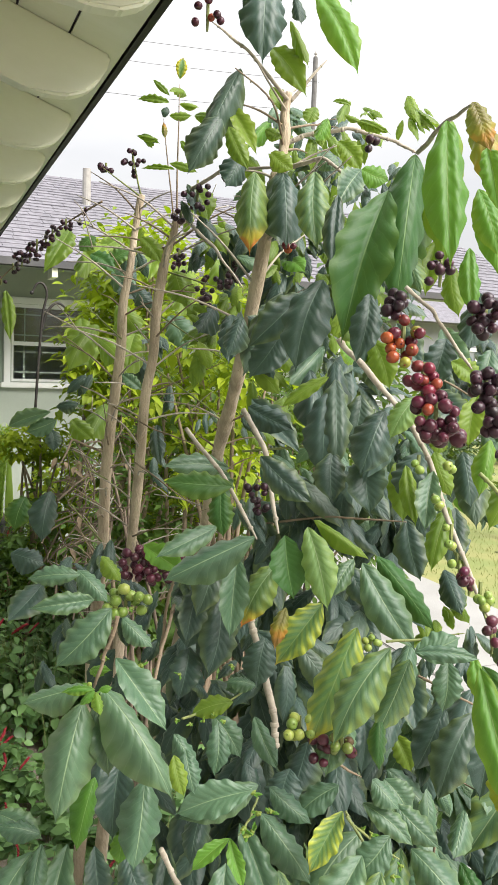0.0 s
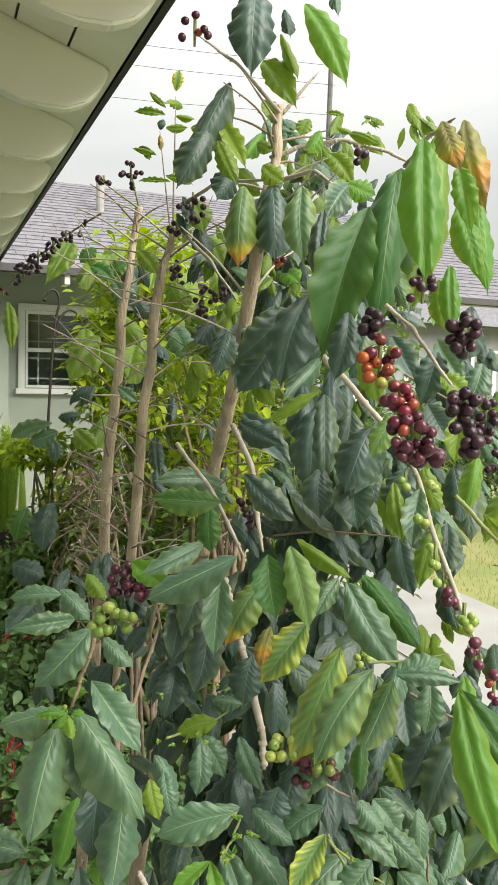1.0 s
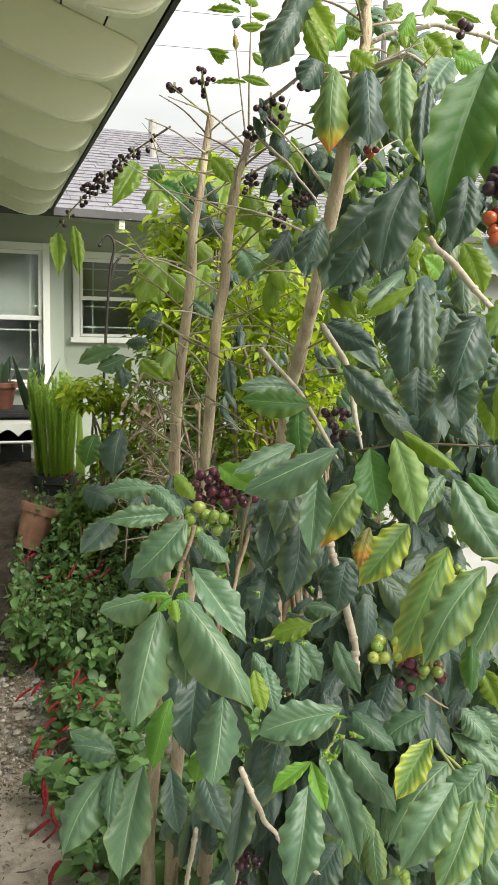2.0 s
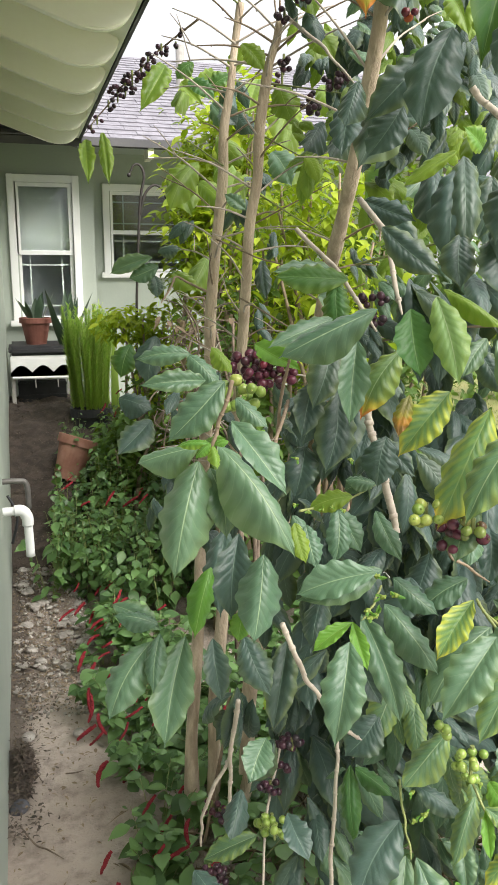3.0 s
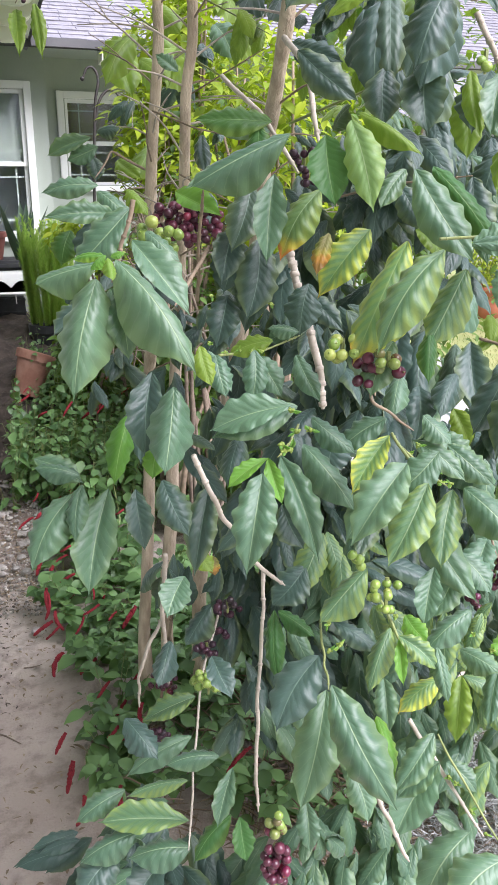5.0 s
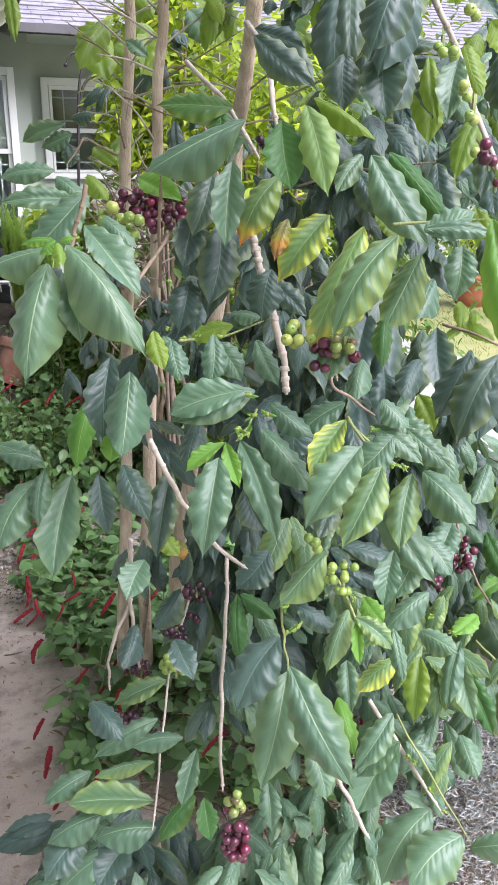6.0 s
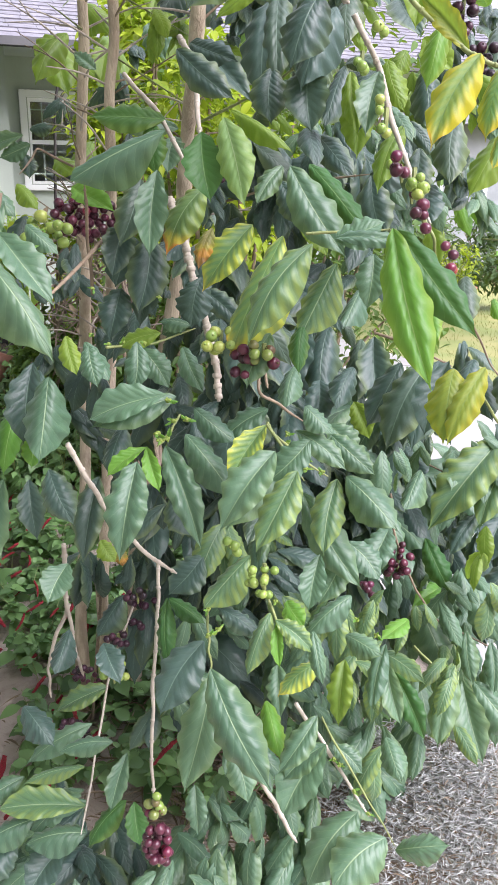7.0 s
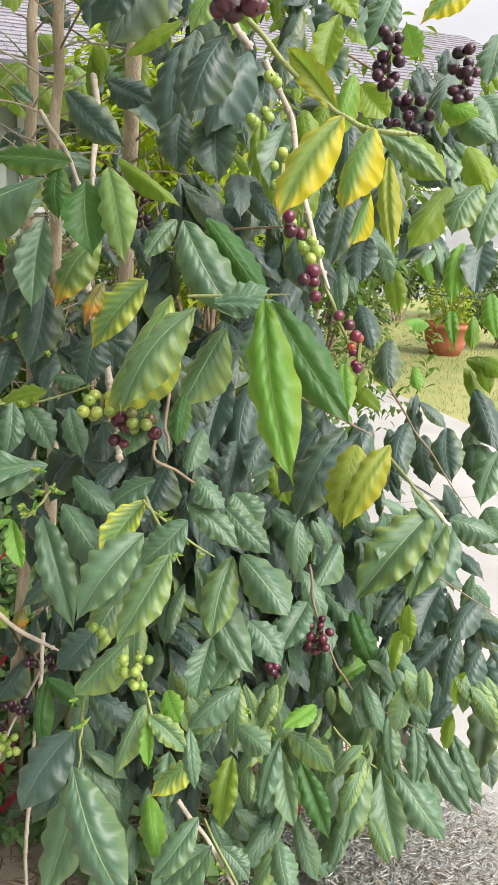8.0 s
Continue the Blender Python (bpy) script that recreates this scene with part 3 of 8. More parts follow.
def sash_window(name, x0, x1, z0, z1, y, label, pane_backing, backing_to, room_back=1.0, side=0.05):
    """A double-hung window in a wall that faces -y. x0..z1: outer edges of the casing."""
    win = tagged(new(name), label, "window", kind="structure")
    c = 0.062
    bm = bmesh.new()
    box(bm, x0, x0 + c, y - 0.035, y + 0.06, z0 + 0.05, z1, 0.004)
    box(bm, x1 - c, x1, y - 0.035, y + 0.06, z0 + 0.05, z1, 0.004)
    box(bm, x0 + c, x1 - c, y - 0.033, y + 0.06, z1 - c, z1, 0.004)
    part("casing", bm, WHITE_PAINT, win)
    part("sill", box_bm(x0 - 0.03, x1 + 0.03, y - 0.075, y + 0.06, z0, z0 + 0.05, bevel=0.006), WHITE_PAINT, win)
    ix0, ix1, iz0, iz1 = x0 + c, x1 - c, z0 + 0.05, z1 - c
    zm = (iz0 + iz1) / 2
    for k, (a, b, yy) in enumerate(((zm - 0.02, iz1, y + 0.0), (iz0, zm + 0.02, y + 0.032))):
        r = 0.035
        sash = bmesh.new()
        box(sash, ix0, ix0 + r, yy, yy + 0.028, a, b)
        box(sash, ix1 - r, ix1, yy, yy + 0.028, a, b)
        box(sash, ix0 + r, ix1 - r, yy, yy + 0.028, a, a + r)
        box(sash, ix0 + r, ix1 - r, yy, yy + 0.028, b - r, b)
        s = part("sash", sash, WHITE_PAINT, win)
        bars = bmesh.new()
        gx0, gx1, gz0, gz1 = ix0 + r, ix1 - r, a + r, b - r
        w = 0.006
        for f in ((0.17, 0.83) if gx1 - gx0 < 0.7 else (0.1, 0.9)):
            xx = gx0 + (gx1 - gx0) * f
            box(bars, xx - w, xx + w, yy + 0.016, yy + 0.022, gz0, gz1)
        for f in (0.17, 0.83) if gx1 - gx0 < 0.7 else (0.2, 0.8):
            zz = gz0 + (gz1 - gz0) * f
            box(bars, gx0, gx1, yy + 0.0165, yy + 0.0225, zz - w, zz + w)
        part("glazing_bars", bars, BAR_AND_REFLECTION, s)
        g = part("pane", box_bm(gx0, gx1, yy + 0.009, yy + 0.013, gz0, gz1), GLASS, s)
        g.visible_shadow = False
    bm = bmesh.new()
    zz = backing_to
    while zz < iz1:
        box(bm, ix0, ix1, y + 0.10, y + 0.104, zz, zz + 0.0495)
        zz += 0.05
    part("pane_backing", bm, pane_backing, win, "backing sheet lowered behind the upper panes")
    bm = bmesh.new()
    box(bm, ix0 - side, ix1 + side, y + room_back, y + room_back + 0.05, z0 - 0.2, z1 + 0.1)
    box(bm, ix0 - side - 0.05, ix0 - side, y + 0.21, y + room_back, z0 - 0.2, z1 + 0.1)
    box(bm, ix1 + side, ix1 + side + 0.05, y + 0.21, y + room_back, z0 - 0.2, z1 + 0.1)
    box(bm, ix0 - side, ix1 + side, y + 0.21, y + room_back, z0 - 0.65, z0 - 0.6)
    box(bm, ix0 - side, ix1 + side, y + 0.21, y + room_back, z1 + 0.1, z1 + 0.15)
    part("room_lining", bm, ROOM_AND_REFLECTION, win)


# the pale sheet in window_1 stands in for sky reflected by the upper glass
sash_window("window_1", 0.325, 0.935, 1.22, 2.515, 7.75, "white double-hung window with grid bars and painted-in pale reflection", BAR_AND_REFLECTION, 1.87, room_back=0.5)
sash_window("window_2", 1.195, 2.41, 1.64, 2.515, 8.31, "white double-hung window with grid bars, dark inside", BLIND_DARK, 2.07)

EAVE_X, EAVE_Z, PITCH = 0.91, 2.72, 0.34


def near_eave():
    eave = tagged(new("eave"), "cream painted open eave with rafter tails and boards", "eave", kind="structure")
    slope = math.atan(PITCH)
    m = Matrix.Translation((EAVE_X, 0, EAVE_Z)) @ Matrix.Rotation(slope, 4, 'Y')
    # boards run along the eave, in the local frame x is up the slope towards -x
    for k in range(7):
        bm = bmesh.new()
        box(bm, -0.012 - 0.145 * (k + 1) + 0.007, -0.012 - 0.145 * k, -4.0, 7.1, 0.0, 0.022, m=m)
        part("board", bm, EAVE_PAINT, eave)
    raf = bmesh.new()
    prof = [(-1.02, 0.0), (-0.035, 0.0), (-0.03, -0.03), (-0.04, -0.08), (-0.06, -0.12), (-0.10, -0.155), (-0.16, -0.178), (-0.22, -0.187), (-1.02, -0.19)]
    a = [raf.verts.new((x, -0.024, z)) for x, z in prof]
    b = [raf.verts.new((x, 0.024, z)) for x, z in prof]
    raf.faces.new(a)
    raf.faces.new(list(reversed(b)))
    for k in range(len(prof)):
        raf.faces.new((a[k], b[k], b[(k + 1) % len(prof)], a[(k + 1) % len(prof)]))
    bmesh.ops.bevel(raf, geom=list(raf.edges), offset=0.007, segments=2, affect='EDGES')
    me = mesh_from(raf, "rafter", EAVE_PAINT)
    y = 1.95 - 0.575 * 9
    while y < 7.1:
        r = new("rafter", me)
        r.parent = eave
        r.matrix_local = Matrix.Translation((0, y, 0)) @ m
        y += 0.575
    bm = bmesh.new()
    box(bm, -0.006, 0.010, -4.0, 7.08, -0.004, 0.034, m=m)
    part("drip_edge", bm, DARK_METAL, eave, "thin dark metal drip edge")
    bm = bmesh.new()
    box(bm, -3.0, 0.012, -4.0, 8.5, 0.036, 0.05, m=m)
    part("roof_deck", bm, ROOFING, eave)
    bm = bmesh.new()
    m2 = Matrix.Translation((-8.2, 0, EAVE_Z - 0.08)) @ Matrix.Rotation(-slope, 4, 'Y')
    box(bm, -0.2, 4.9, -4.0, 12.0, 0.036, 0.05, m=m2)
    box(bm, -4.9, -2.95, -4.0, 12.0, 0.036, 0.05, m=m)
    part("rear_slope", bm, ROOFING, eave)


near_eave()


def far_roof():
    roof = tagged(new("roof"), "grey asphalt shingle roof of the rear wing", "roof", kind="structure")
    slope = math.atan(0.42)
    m = Matrix.Translation((0, 7.06, 2.725)) @ Matrix.Rotation(slope, 4, 'X')
    length = 3.75
    bm = bmesh.new()
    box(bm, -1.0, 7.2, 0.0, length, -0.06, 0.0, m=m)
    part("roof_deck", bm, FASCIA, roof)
    m2 = Matrix.Translation((0, 7.06 + 2 * 3.46, 2.725)) @ Matrix.Rotation(math.pi, 4, 'Z') @ Matrix.Rotation(slope, 4, 'X')
    bm = bmesh.new()
    box(bm, -7.2, 1.0, 0.0, length, -0.06, 0.012, m=m2)
    part("rear_slope", bm, ROOFING, roof)
    rng = random.Random(3)
    for k in range(27):
        bm = bmesh.new()
        x = -1.0 + rng.uniform(-0.3, 0)
        while x < 7.2:
            w = rng.uniform(0.13, 0.26)
            lift = rng.uniform(0.0, 0.003)
            q = Matrix.Translation((0, 0.14 * k - 0.02 + rng.uniform(-0.004, 0.004), 0.004)) @ Matrix.Rotation(radians(-3.2), 4, 'X')
            box(bm, max(x, -1.0), min(x + w - 0.004, 7.2), 0, 0.17, 0.008 + lift, 0.016 + lift, m=m @ q)
            x += w
        part("shingle_course", bm, ROOFING, roof)
    bm = bmesh.new()
    box(bm, 0.92, 7.2, 7.035, 7.06, 2.675, 2.735)
    part("fascia", bm, FASCIA, roof, "dark weathered fascia board")
    bm = bmesh.new()
    box(bm, 0.3, 7.2, 7.30, 8.31, 2.79, 2.80)
    part("soffit", bm, WALL_PAINT, roof)
    bm = bmesh.new()
    for x in (1.45, 2.35, 3.25):
        box(bm, x, x + 0.045, 7.062, 7.30, 2.60, 2.69)
    part("rafter_tails", bm, EAVE_PAINT, roof)
    bm = bmesh.new()
    tube(bm, [(2.15, 9.2, 3.6), (2.15, 9.2, 4.02)], [0.045, 0.045], 12)
    part("vent_pipe", bm, GREY_PIPE, roof, "grey metal roof vent pipe")
    bm = bmesh.new()
    box(bm, 6.8, 6.9, 7.3, 7.4, 0.0, 2.86, 0.006)
    part("porch_post", bm, WHITE_PAINT, roof)


far_roof()


# ---- distance ----
def far_house():
    h = thing("house", "distant single-storey grey house with white window frames", "house", (12.5, 18, 0))
    part("wall", box_bm(-4, 7, 0, 6, -0.2, 3.3), plain("grey_siding", (0.24, 0.25, 0.27), (0.32, 0.33, 0.35), 2, 30, 0.8, 0.2), h)
    bm = bmesh.new()
    v = [bm.verts.new(p) for p in ((-4.6, -0.6, 3.3), (7.6, -0.6, 3.3), (7.6, 6.6, 3.3), (-4.6, 6.6, 3.3), (-4.6, 3, 4.9), (7.6, 3, 4.9))]
    for f in ((0, 1, 5, 4), (2, 3, 4, 5), (0, 4, 3), (1, 2, 5), (0, 3, 2, 1)):
        bm.faces.new([v[i] for i in f])
    part("roof", bm, ROOFING, h)
    for x in (-2.2, 0.6, 3.6):
        w = bmesh.new()
        for a, b, c, d in ((x, x + 0.12, 1.2, 2.7), (x + 1.5, x + 1.62, 1.2, 2.7), (x + 0.75, x + 0.87, 1.3, 2.6), (x + 0.12, x + 1.5, 1.2, 1.3), (x + 0.12, x + 1.5, 2.6, 2.7)):
            box(w, a, b, -0.06, 0.0, c, d)
        win = part("window", w, WHITE_PAINT, h)
        part("pane", box_bm(x + 0.1, x + 1.52, -0.02, 0.004, 1.25, 2.65), ROOM_AND_REFLECTION, win)
    return h


far_house()

pole = thing("utility_pole", "weathered grey wooden utility pole with thin wires", "pole", (12.9, 25, 0))
bm = bmesh.new()
tube(bm, [(0, 0, -0.2), (0, 0, 6), (0, 0, 12.4)], [0.11, 0.10, 0.08], 10)
part("shaft", bm, POLE_WOOD, pole)
bm = bmesh.new()
lathe(bm, [(0.02, 0), (0.05, 0.04), (0.03, 0.08), (0.06, 0.12), (0.02, 0.2)], 10, (0, 0, 12.4))
part("insulator", bm, GREY_PIPE, pole)
for k, (x, z) in enumerate(((-0.13, 12.2), (0.13, 11.6), (-0.13, 10.6))):
    bm = bmesh.new()
    tube(bm, [(x, -0.1, z), (x - 11, -1, z - 0.9), (x - 24, -2, z - 0.2)], [0.007, 0.007, 0.007], 5)
    part("wire", bm, DARK_METAL, pole)


def shrub(name, label, category, at, radii, count, size, material, seed, stems=6, shell=0.55, wide=0.45, lumps=7):
    """A leafy shrub: stems from the ground and an uneven crown of small leaves in lumps."""
    rng = random.Random(seed)
    s = thing(name, label, category, at)
    cx, cy, cz = 0, 0, radii[2]
    centres = []
    for k in range(lumps):
        a = rng.uniform(0, 6.3)
        r = rng.uniform(0.2, 0.75)
        centres.append(Vector((math.cos(a) * r * radii[0], math.sin(a) * r * radii[1], cz + rng.uniform(-0.65, 0.75) * radii[2])))
    bm = bmesh.new()
    for k in range(max(stems, lumps)):
        c = centres[k % lumps]
        b = Vector((rng.uniform(-0.15, 0.15), rng.uniform(-0.15, 0.15), -0.05 - at[2]))
        tube(bm, [b, b.lerp(c, 0.5) + Vector((rng.uniform(-0.1, 0.1), rng.uniform(-0.1, 0.1), 0.05)), c], [0.018, 0.012, 0.005], 6)
    part("stem_framework", bm, TWIG_BROWN, s, smooth_shade=True)
    placed = []
    for i in range(count):
        c = centres[i % lumps]
        d = Vector((rng.gauss(0, 1), rng.gauss(0, 1), rng.gauss(0, 1))).normalized()
        r = shell + (1 - shell) * rng.random()
        p = c + Vector((d.x * radii[0], d.y * radii[1], d.z * radii[2])) * 0.55 * r
        if p.z < 0.02:
            p.z = 0.02 + rng.random() * 0.1
        ln = size * rng.uniform(0.6, 1.3)
        placed.append(random_leaf(rng, p, ln, ln * wide, out=(d.x * 0.6, d.y * 0.6, d.z * 0.3)))
    crown = scatter_mesh("foliage", material, placed, OVATE, s)
    crown["kind"] = "stuff"
    return s


shrub("shrub", "bright yellow-green leafy shrub behind the coffee stems", "shrub", (1.95, 5.3, 0), (0.75, 0.6, 1.35), 3400, 0.075, SHRUB_YELLOW, 11, lumps=14)
shrub("shrub", "tall lime-green shrub crown against the house roof", "shrub", (1.75, 5.1, 0.9), (0.5, 0.5, 0.85), 1300, 0.07, SHRUB_LIME, 12, lumps=10)
shrub("shrub", "bright yellow-green shrub crown above the rear window", "shrub", (1.62, 4.85, 1.7), (0.42, 0.4, 0.48), 1500, 0.085, SHRUB_LIME, 95, lumps=14)
shrub("shrub", "sunlit yellow-green shrub sprays behind the coffee stems", "shrub", (1.72, 3.75, 1.25), (0.42, 0.30, 0.50), 1100, 0.075, SHRUB_LIME, 97, lumps=13)
shrub("shrub", "mid-green leafy shrub behind the coffee tree", "shrub", (2.75, 5.0, 0), (0.85, 0.6, 1.25), 4000, 0.075, SHRUB_GREEN, 13, lumps=14)
shrub("shrub", "dark green leafy shrub in the bed", "shrub", (1.5, 4.2, 0), (0.5, 0.45, 0.6), 1800, 0.09, SHRUB_GREEN, 14, lumps=9)
shrub("shrub", "mid-green leafy shrub before the house wall", "shrub", (1.08, 5.35, 0), (0.26, 0.28, 0.58), 1100, 0.07, SHRUB_GREEN, 96, lumps=10)
shrub("shrub", "dark twiggy green shrub among the coffee stems", "shrub", (1.36, 4.0, 0.5), (0.36, 0.35, 0.85), 1000, 0.06, SHRUB_GREEN, 16, lumps=15)
shrub("shrub", "dark green leafy shrub under the rear eave", "shrub", (2.15, 4.6, 0.4), (0.5, 0.4, 0.9), 2600, 0.065, SHRUB_GREEN, 17, lumps=15)
shrub("shrub", "sunlit low lime-yellow shrub behind the coffee tree", "shrub", (1.85, 4.72, 0), (0.40, 0.3, 0.60), 1300, 0.07, SHRUB_LIME, 18, lumps=9)
shrub("shrub", "bright lime-yellow shrub sprays behind the bare stems", "shrub", (1.55, 5.00, 2.15), (0.22, 0.20, 0.30), 420, 0.07, SHRUB_LIME, 91, lumps=7)
shrub("shrub", "sunlit lime-yellow low shrub beyond the coffee stems", "shrub", (1.79, 4.75, 1.31), (0.50, 0.25, 0.24), 900, 0.07, SHRUB_LIME, 92, lumps=7)
shrub("shrub", "bright lime-green low plant by the house wall", "shrub", (1.13, 5.67, 1.18), (0.40, 0.25, 0.14), 620, 0.07, SHRUB_LIME, 93, lumps=7)
shrub("shrub", "lime-yellow shrub glowing behind the coffee leaves", "shrub", (2.01, 4.26, 1.15), (0.30, 0.20, 0.20), 480, 0.07, SHRUB_LIME, 94, lumps=7)
shrub("shrub", "low lime-green plant in the bed near the window", "shrub", (1.35, 6.2, 0), (0.45, 0.35, 0.55), 1200, 0.10, SHRUB_LIME, 15, lumps=7)
for i, (x, y, r, h) in enumerate(((8.0, 13.2, 1.6, 0.62), (10.4, 13.8, 1.7, 0.7), (12.9, 14.2, 1.8, 0.6), (6.6, 12.6, 1.0, 0.55))):
    shrub("hedge_shrub", "dark clipped green hedge shrub across the lawn", "hedge", (x, y, 0), (r, 0.9, h), 1500, 0.16, SHRUB_DARK, 40 + i, lumps=9)
shrub("hedge_shrub", "dark green shrub beside the clay planter on the lawn", "hedge", (7.9, 9.9, 0), (0.75, 0.5, 0.42), 900, 0.12, SHRUB_DARK, 50, lumps=7)
planter = thing("planter", "large red-brown clay planter on the lawn", "planter", (6.75, 9.5, 0.03))
bm = bmesh.new()
lathe(bm, [(0.20, 0), (0.27, 0.18), (0.31, 0.36), (0.34, 0.37), (0.34, 0.43), (0.29, 0.43), (0.27, 0.34)], 24)
part("pot", bm, BRICK, planter, smooth_shade=True)
potted = thing("potted_plant", "yellow-green leafy plant growing in the clay planter", "plant", (6.75, 9.5, 0.4))
pot_rng = random.Random(61)
sprays = []
for i in range(420):
    a, r = pot_rng.uniform(0, 6.3), 0.34 * math.sqrt(pot_rng.random())
    sprays.append(random_leaf(pot_rng, (math.cos(a) * r, math.sin(a) * r, pot_rng.uniform(0.05, 0.62)), pot_rng.uniform(0.07, 0.14), 0.04))
scatter_mesh("foliage", SHRUB_LIME, sprays, BLADE, potted)["kind"] = "stuff"
bm = bmesh.new()
for i in range(7):
    a = i * 0.9
    tube(bm, [(0, 0, -0.05), (math.cos(a) * 0.1, math.sin(a) * 0.1, 0.25), (math.cos(a) * 0.25, math.sin(a) * 0.25, 0.5)], [0.012, 0.009, 0.004], 6)
part("stem_framework", bm, TWIG_GREEN, potted)


# ---- beside the house: table, pots, pipes, hook ----
def terracotta_pot(label, at, r, h, tilt=(0, 0), soil=True, clay=None):
    p = thing("flower_pot", label, "flower pot", at, group="terracotta pots")
    bm = bmesh.new()
    lathe(bm, [(r * 0.66, 0), (r * 0.93, h * 0.78), (r * 0.94, h * 0.80), (r * 1.06, h * 0.80), (r * 1.08, h * 0.98), (r * 1.05, h), (r * 0.95, h), (r * 0.9, h * 0.86)], 28)
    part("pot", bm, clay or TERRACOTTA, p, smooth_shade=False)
    if soil:
        bm = bmesh.new()
        lathe(bm, [(r * 0.88, h * 0.84), (r * 0.86, h * 0.88)], 20)
        part("potting_soil", bm, SOIL, p)
    p.rotation_euler = (radians(tilt[0]), radians(tilt[1]), 0.3)
    return p


def blades(parent, material, n, height, spread, width, seed, base_r=0.05, z0=0.0, curve=0.25):
    rng = random.Random(seed)
    for k in range(n):
        a = rng.uniform(0, 6.3)
        h = height * rng.uniform(0.65, 1.1)
        lean = spread * rng.uniform(0.2, 1.0)
        b = Vector((math.cos(a) * base_r, math.sin(a) * base_r, z0))
        d = Vector((math.cos(a), math.sin(a), 0))
        s = Vector((-d.y, d.x, 0))
        bm = bmesh.new()
        rows = []
        for j in range(7):
            t = j / 6
            c = b + Vector((0, 0, h * t)) + d * (lean * (t + curve * t * t))
            w = width * (0.55 + 0.9 * math.sin(math.pi * min(t * 0.75 + 0.15, 1))) * (1 - t ** 4) * 0.5 + 0.001
            rows.append([bm.verts.new(c - s * w), bm.verts.new(c + d * w * 0.35), bm.verts.new(c + s * w)])
        for r0, r1 in zip(rows, rows[1:]):
            for i in range(2):
                bm.faces.new((r0[i], r0[i + 1], r1[i + 1], r1[i]))
        part("blade", bm, material, parent, smooth_shade=True)


table = thing("garden_table", "white garden table with a dark cover and scalloped black trim", "table", (0.53, 7.3, 0))
part("tabletop", box_bm(-0.25, 0.26, -0.22, 0.3, 0.99, 1.02, bevel=0.008), WHITE_PAINT, table)
bm = bmesh.new()
box(bm, -0.25, 0.26, -0.235, -0.222, 0.86, 1.0, 0.003)
part("apron", bm, WHITE_PAINT, table)
bm = bmesh.new()
top = [bm.verts.new((-0.25 + 0.51 * k / 36, -0.244, 0.885 + 0.058 * abs(math.sin(math.pi * k / 12)))) for k in range(37)]
bot = [bm.verts.new((-0.25 + 0.51 * k / 36, -0.244, 0.855)) for k in range(37)]
for k in range(36):
    bm.faces.new((bot[k], bot[k + 1], top[k + 1], top[k]))
bmesh.ops.solidify(bm, geom=list(bm.faces), thickness=0.006)
part("scalloped_trim", bm, BLACK_CLOTH, table, "black scalloped trim")
bm = bmesh.new()
box(bm, -0.26, 0.28, -0.24, 0.3, 1.022, 1.10, 0.025)
part("cover", bm, BLACK_CLOTH, table, "folded black plastic cover")
bm = bmesh.new()
tube(bm, [(-0.24, -0.25, 0.845), (0.25, -0.25, 0.838)], [0.011, 0.011], 8)
part("rail", bm, WHITE_PAINT, table, "white rail under the scalloped trim")
for x in (-0.06, 0.12, 0.2):
    bm = bmesh.new()
    tube(bm, [(x, -0.25, 0.84), (x + 0.002, -0.255, 0.76)], [0.005, 0.005], 6)
    part("rail_hook", bm, GREY_PIPE, table)
for x, y in ((-0.235, -0.2), (0.235, -0.2), (-0.235, 0.27), (0.235, 0.27)):
    part("leg", box_bm(x - 0.016, x + 0.016, y - 0.016, y + 0.016, -0.03, 0.99, bevel=0.003), GREY_PIPE, table)
# added ribbed black box, stands in for the shaded space under the table
shade_box = thing("added_shade_box", "added dark box standing in for the shade under the table", "crate", (0.53, 7.4, 0.55))
bm = bmesh.new()
box(bm, -0.20, 0.20, -0.12, 0.12, 0.0, 0.24, 0.012)
part("shade_box_body", bm, BLACK_CLOTH, shade_box)
for z in (0.10, 0.20):
    part("shade_box_rib", box_bm(-0.205, 0.205, -0.128, -0.119, z, z + 0.02, bevel=0.003), BLACK_CLOTH, shade_box)

terracotta_pot("brown terracotta pot darkened for shade, with a dark succulent on the table", (0.50, 7.28, 1.1), 0.125, 0.22, clay=SHADED_TERRACOTTA)
snake = thing("snake_plant", "dark green upright snake plant in the pot", "plant", (0.50, 7.28, 1.3))
blades(snake, SNAKE_DARK, 8, 0.24, 0.10, 0.05, 21)
snake = thing("snake_plant", "tall dark snake plant before the window", "plant", (0.74, 7.2, 1.09))
blades(snake, SNAKE_DARK, 9, 0.44, 0.16, 0.06, 22)
snake = thing("snake_plant", "pale-edged upright snake plant beside the wall", "plant", (1.12, 6.9, 0.0))
blades(snake, SPIKY_GREEN, 14, 1.45, 0.22, 0.05, 23, base_r=0.14)
terracotta_pot("tilted terracotta pot sunk in earth among red-spiked ground cover", (0.62, 5.75, 0.30), 0.128, 0.30, tilt=(-4, 22))


def bank_height(x, y):
    """The earth rises towards the rear wall, where it was heaped up."""
    u = max(0.0, min(1.0, (y - 4.7) / 2.2))
    v = max(0.0, min(1.0, (1.5 - x) / 0.5))
    return 0.62 * u * u * (3 - 2 * u) * v * v * (3 - 2 * v)


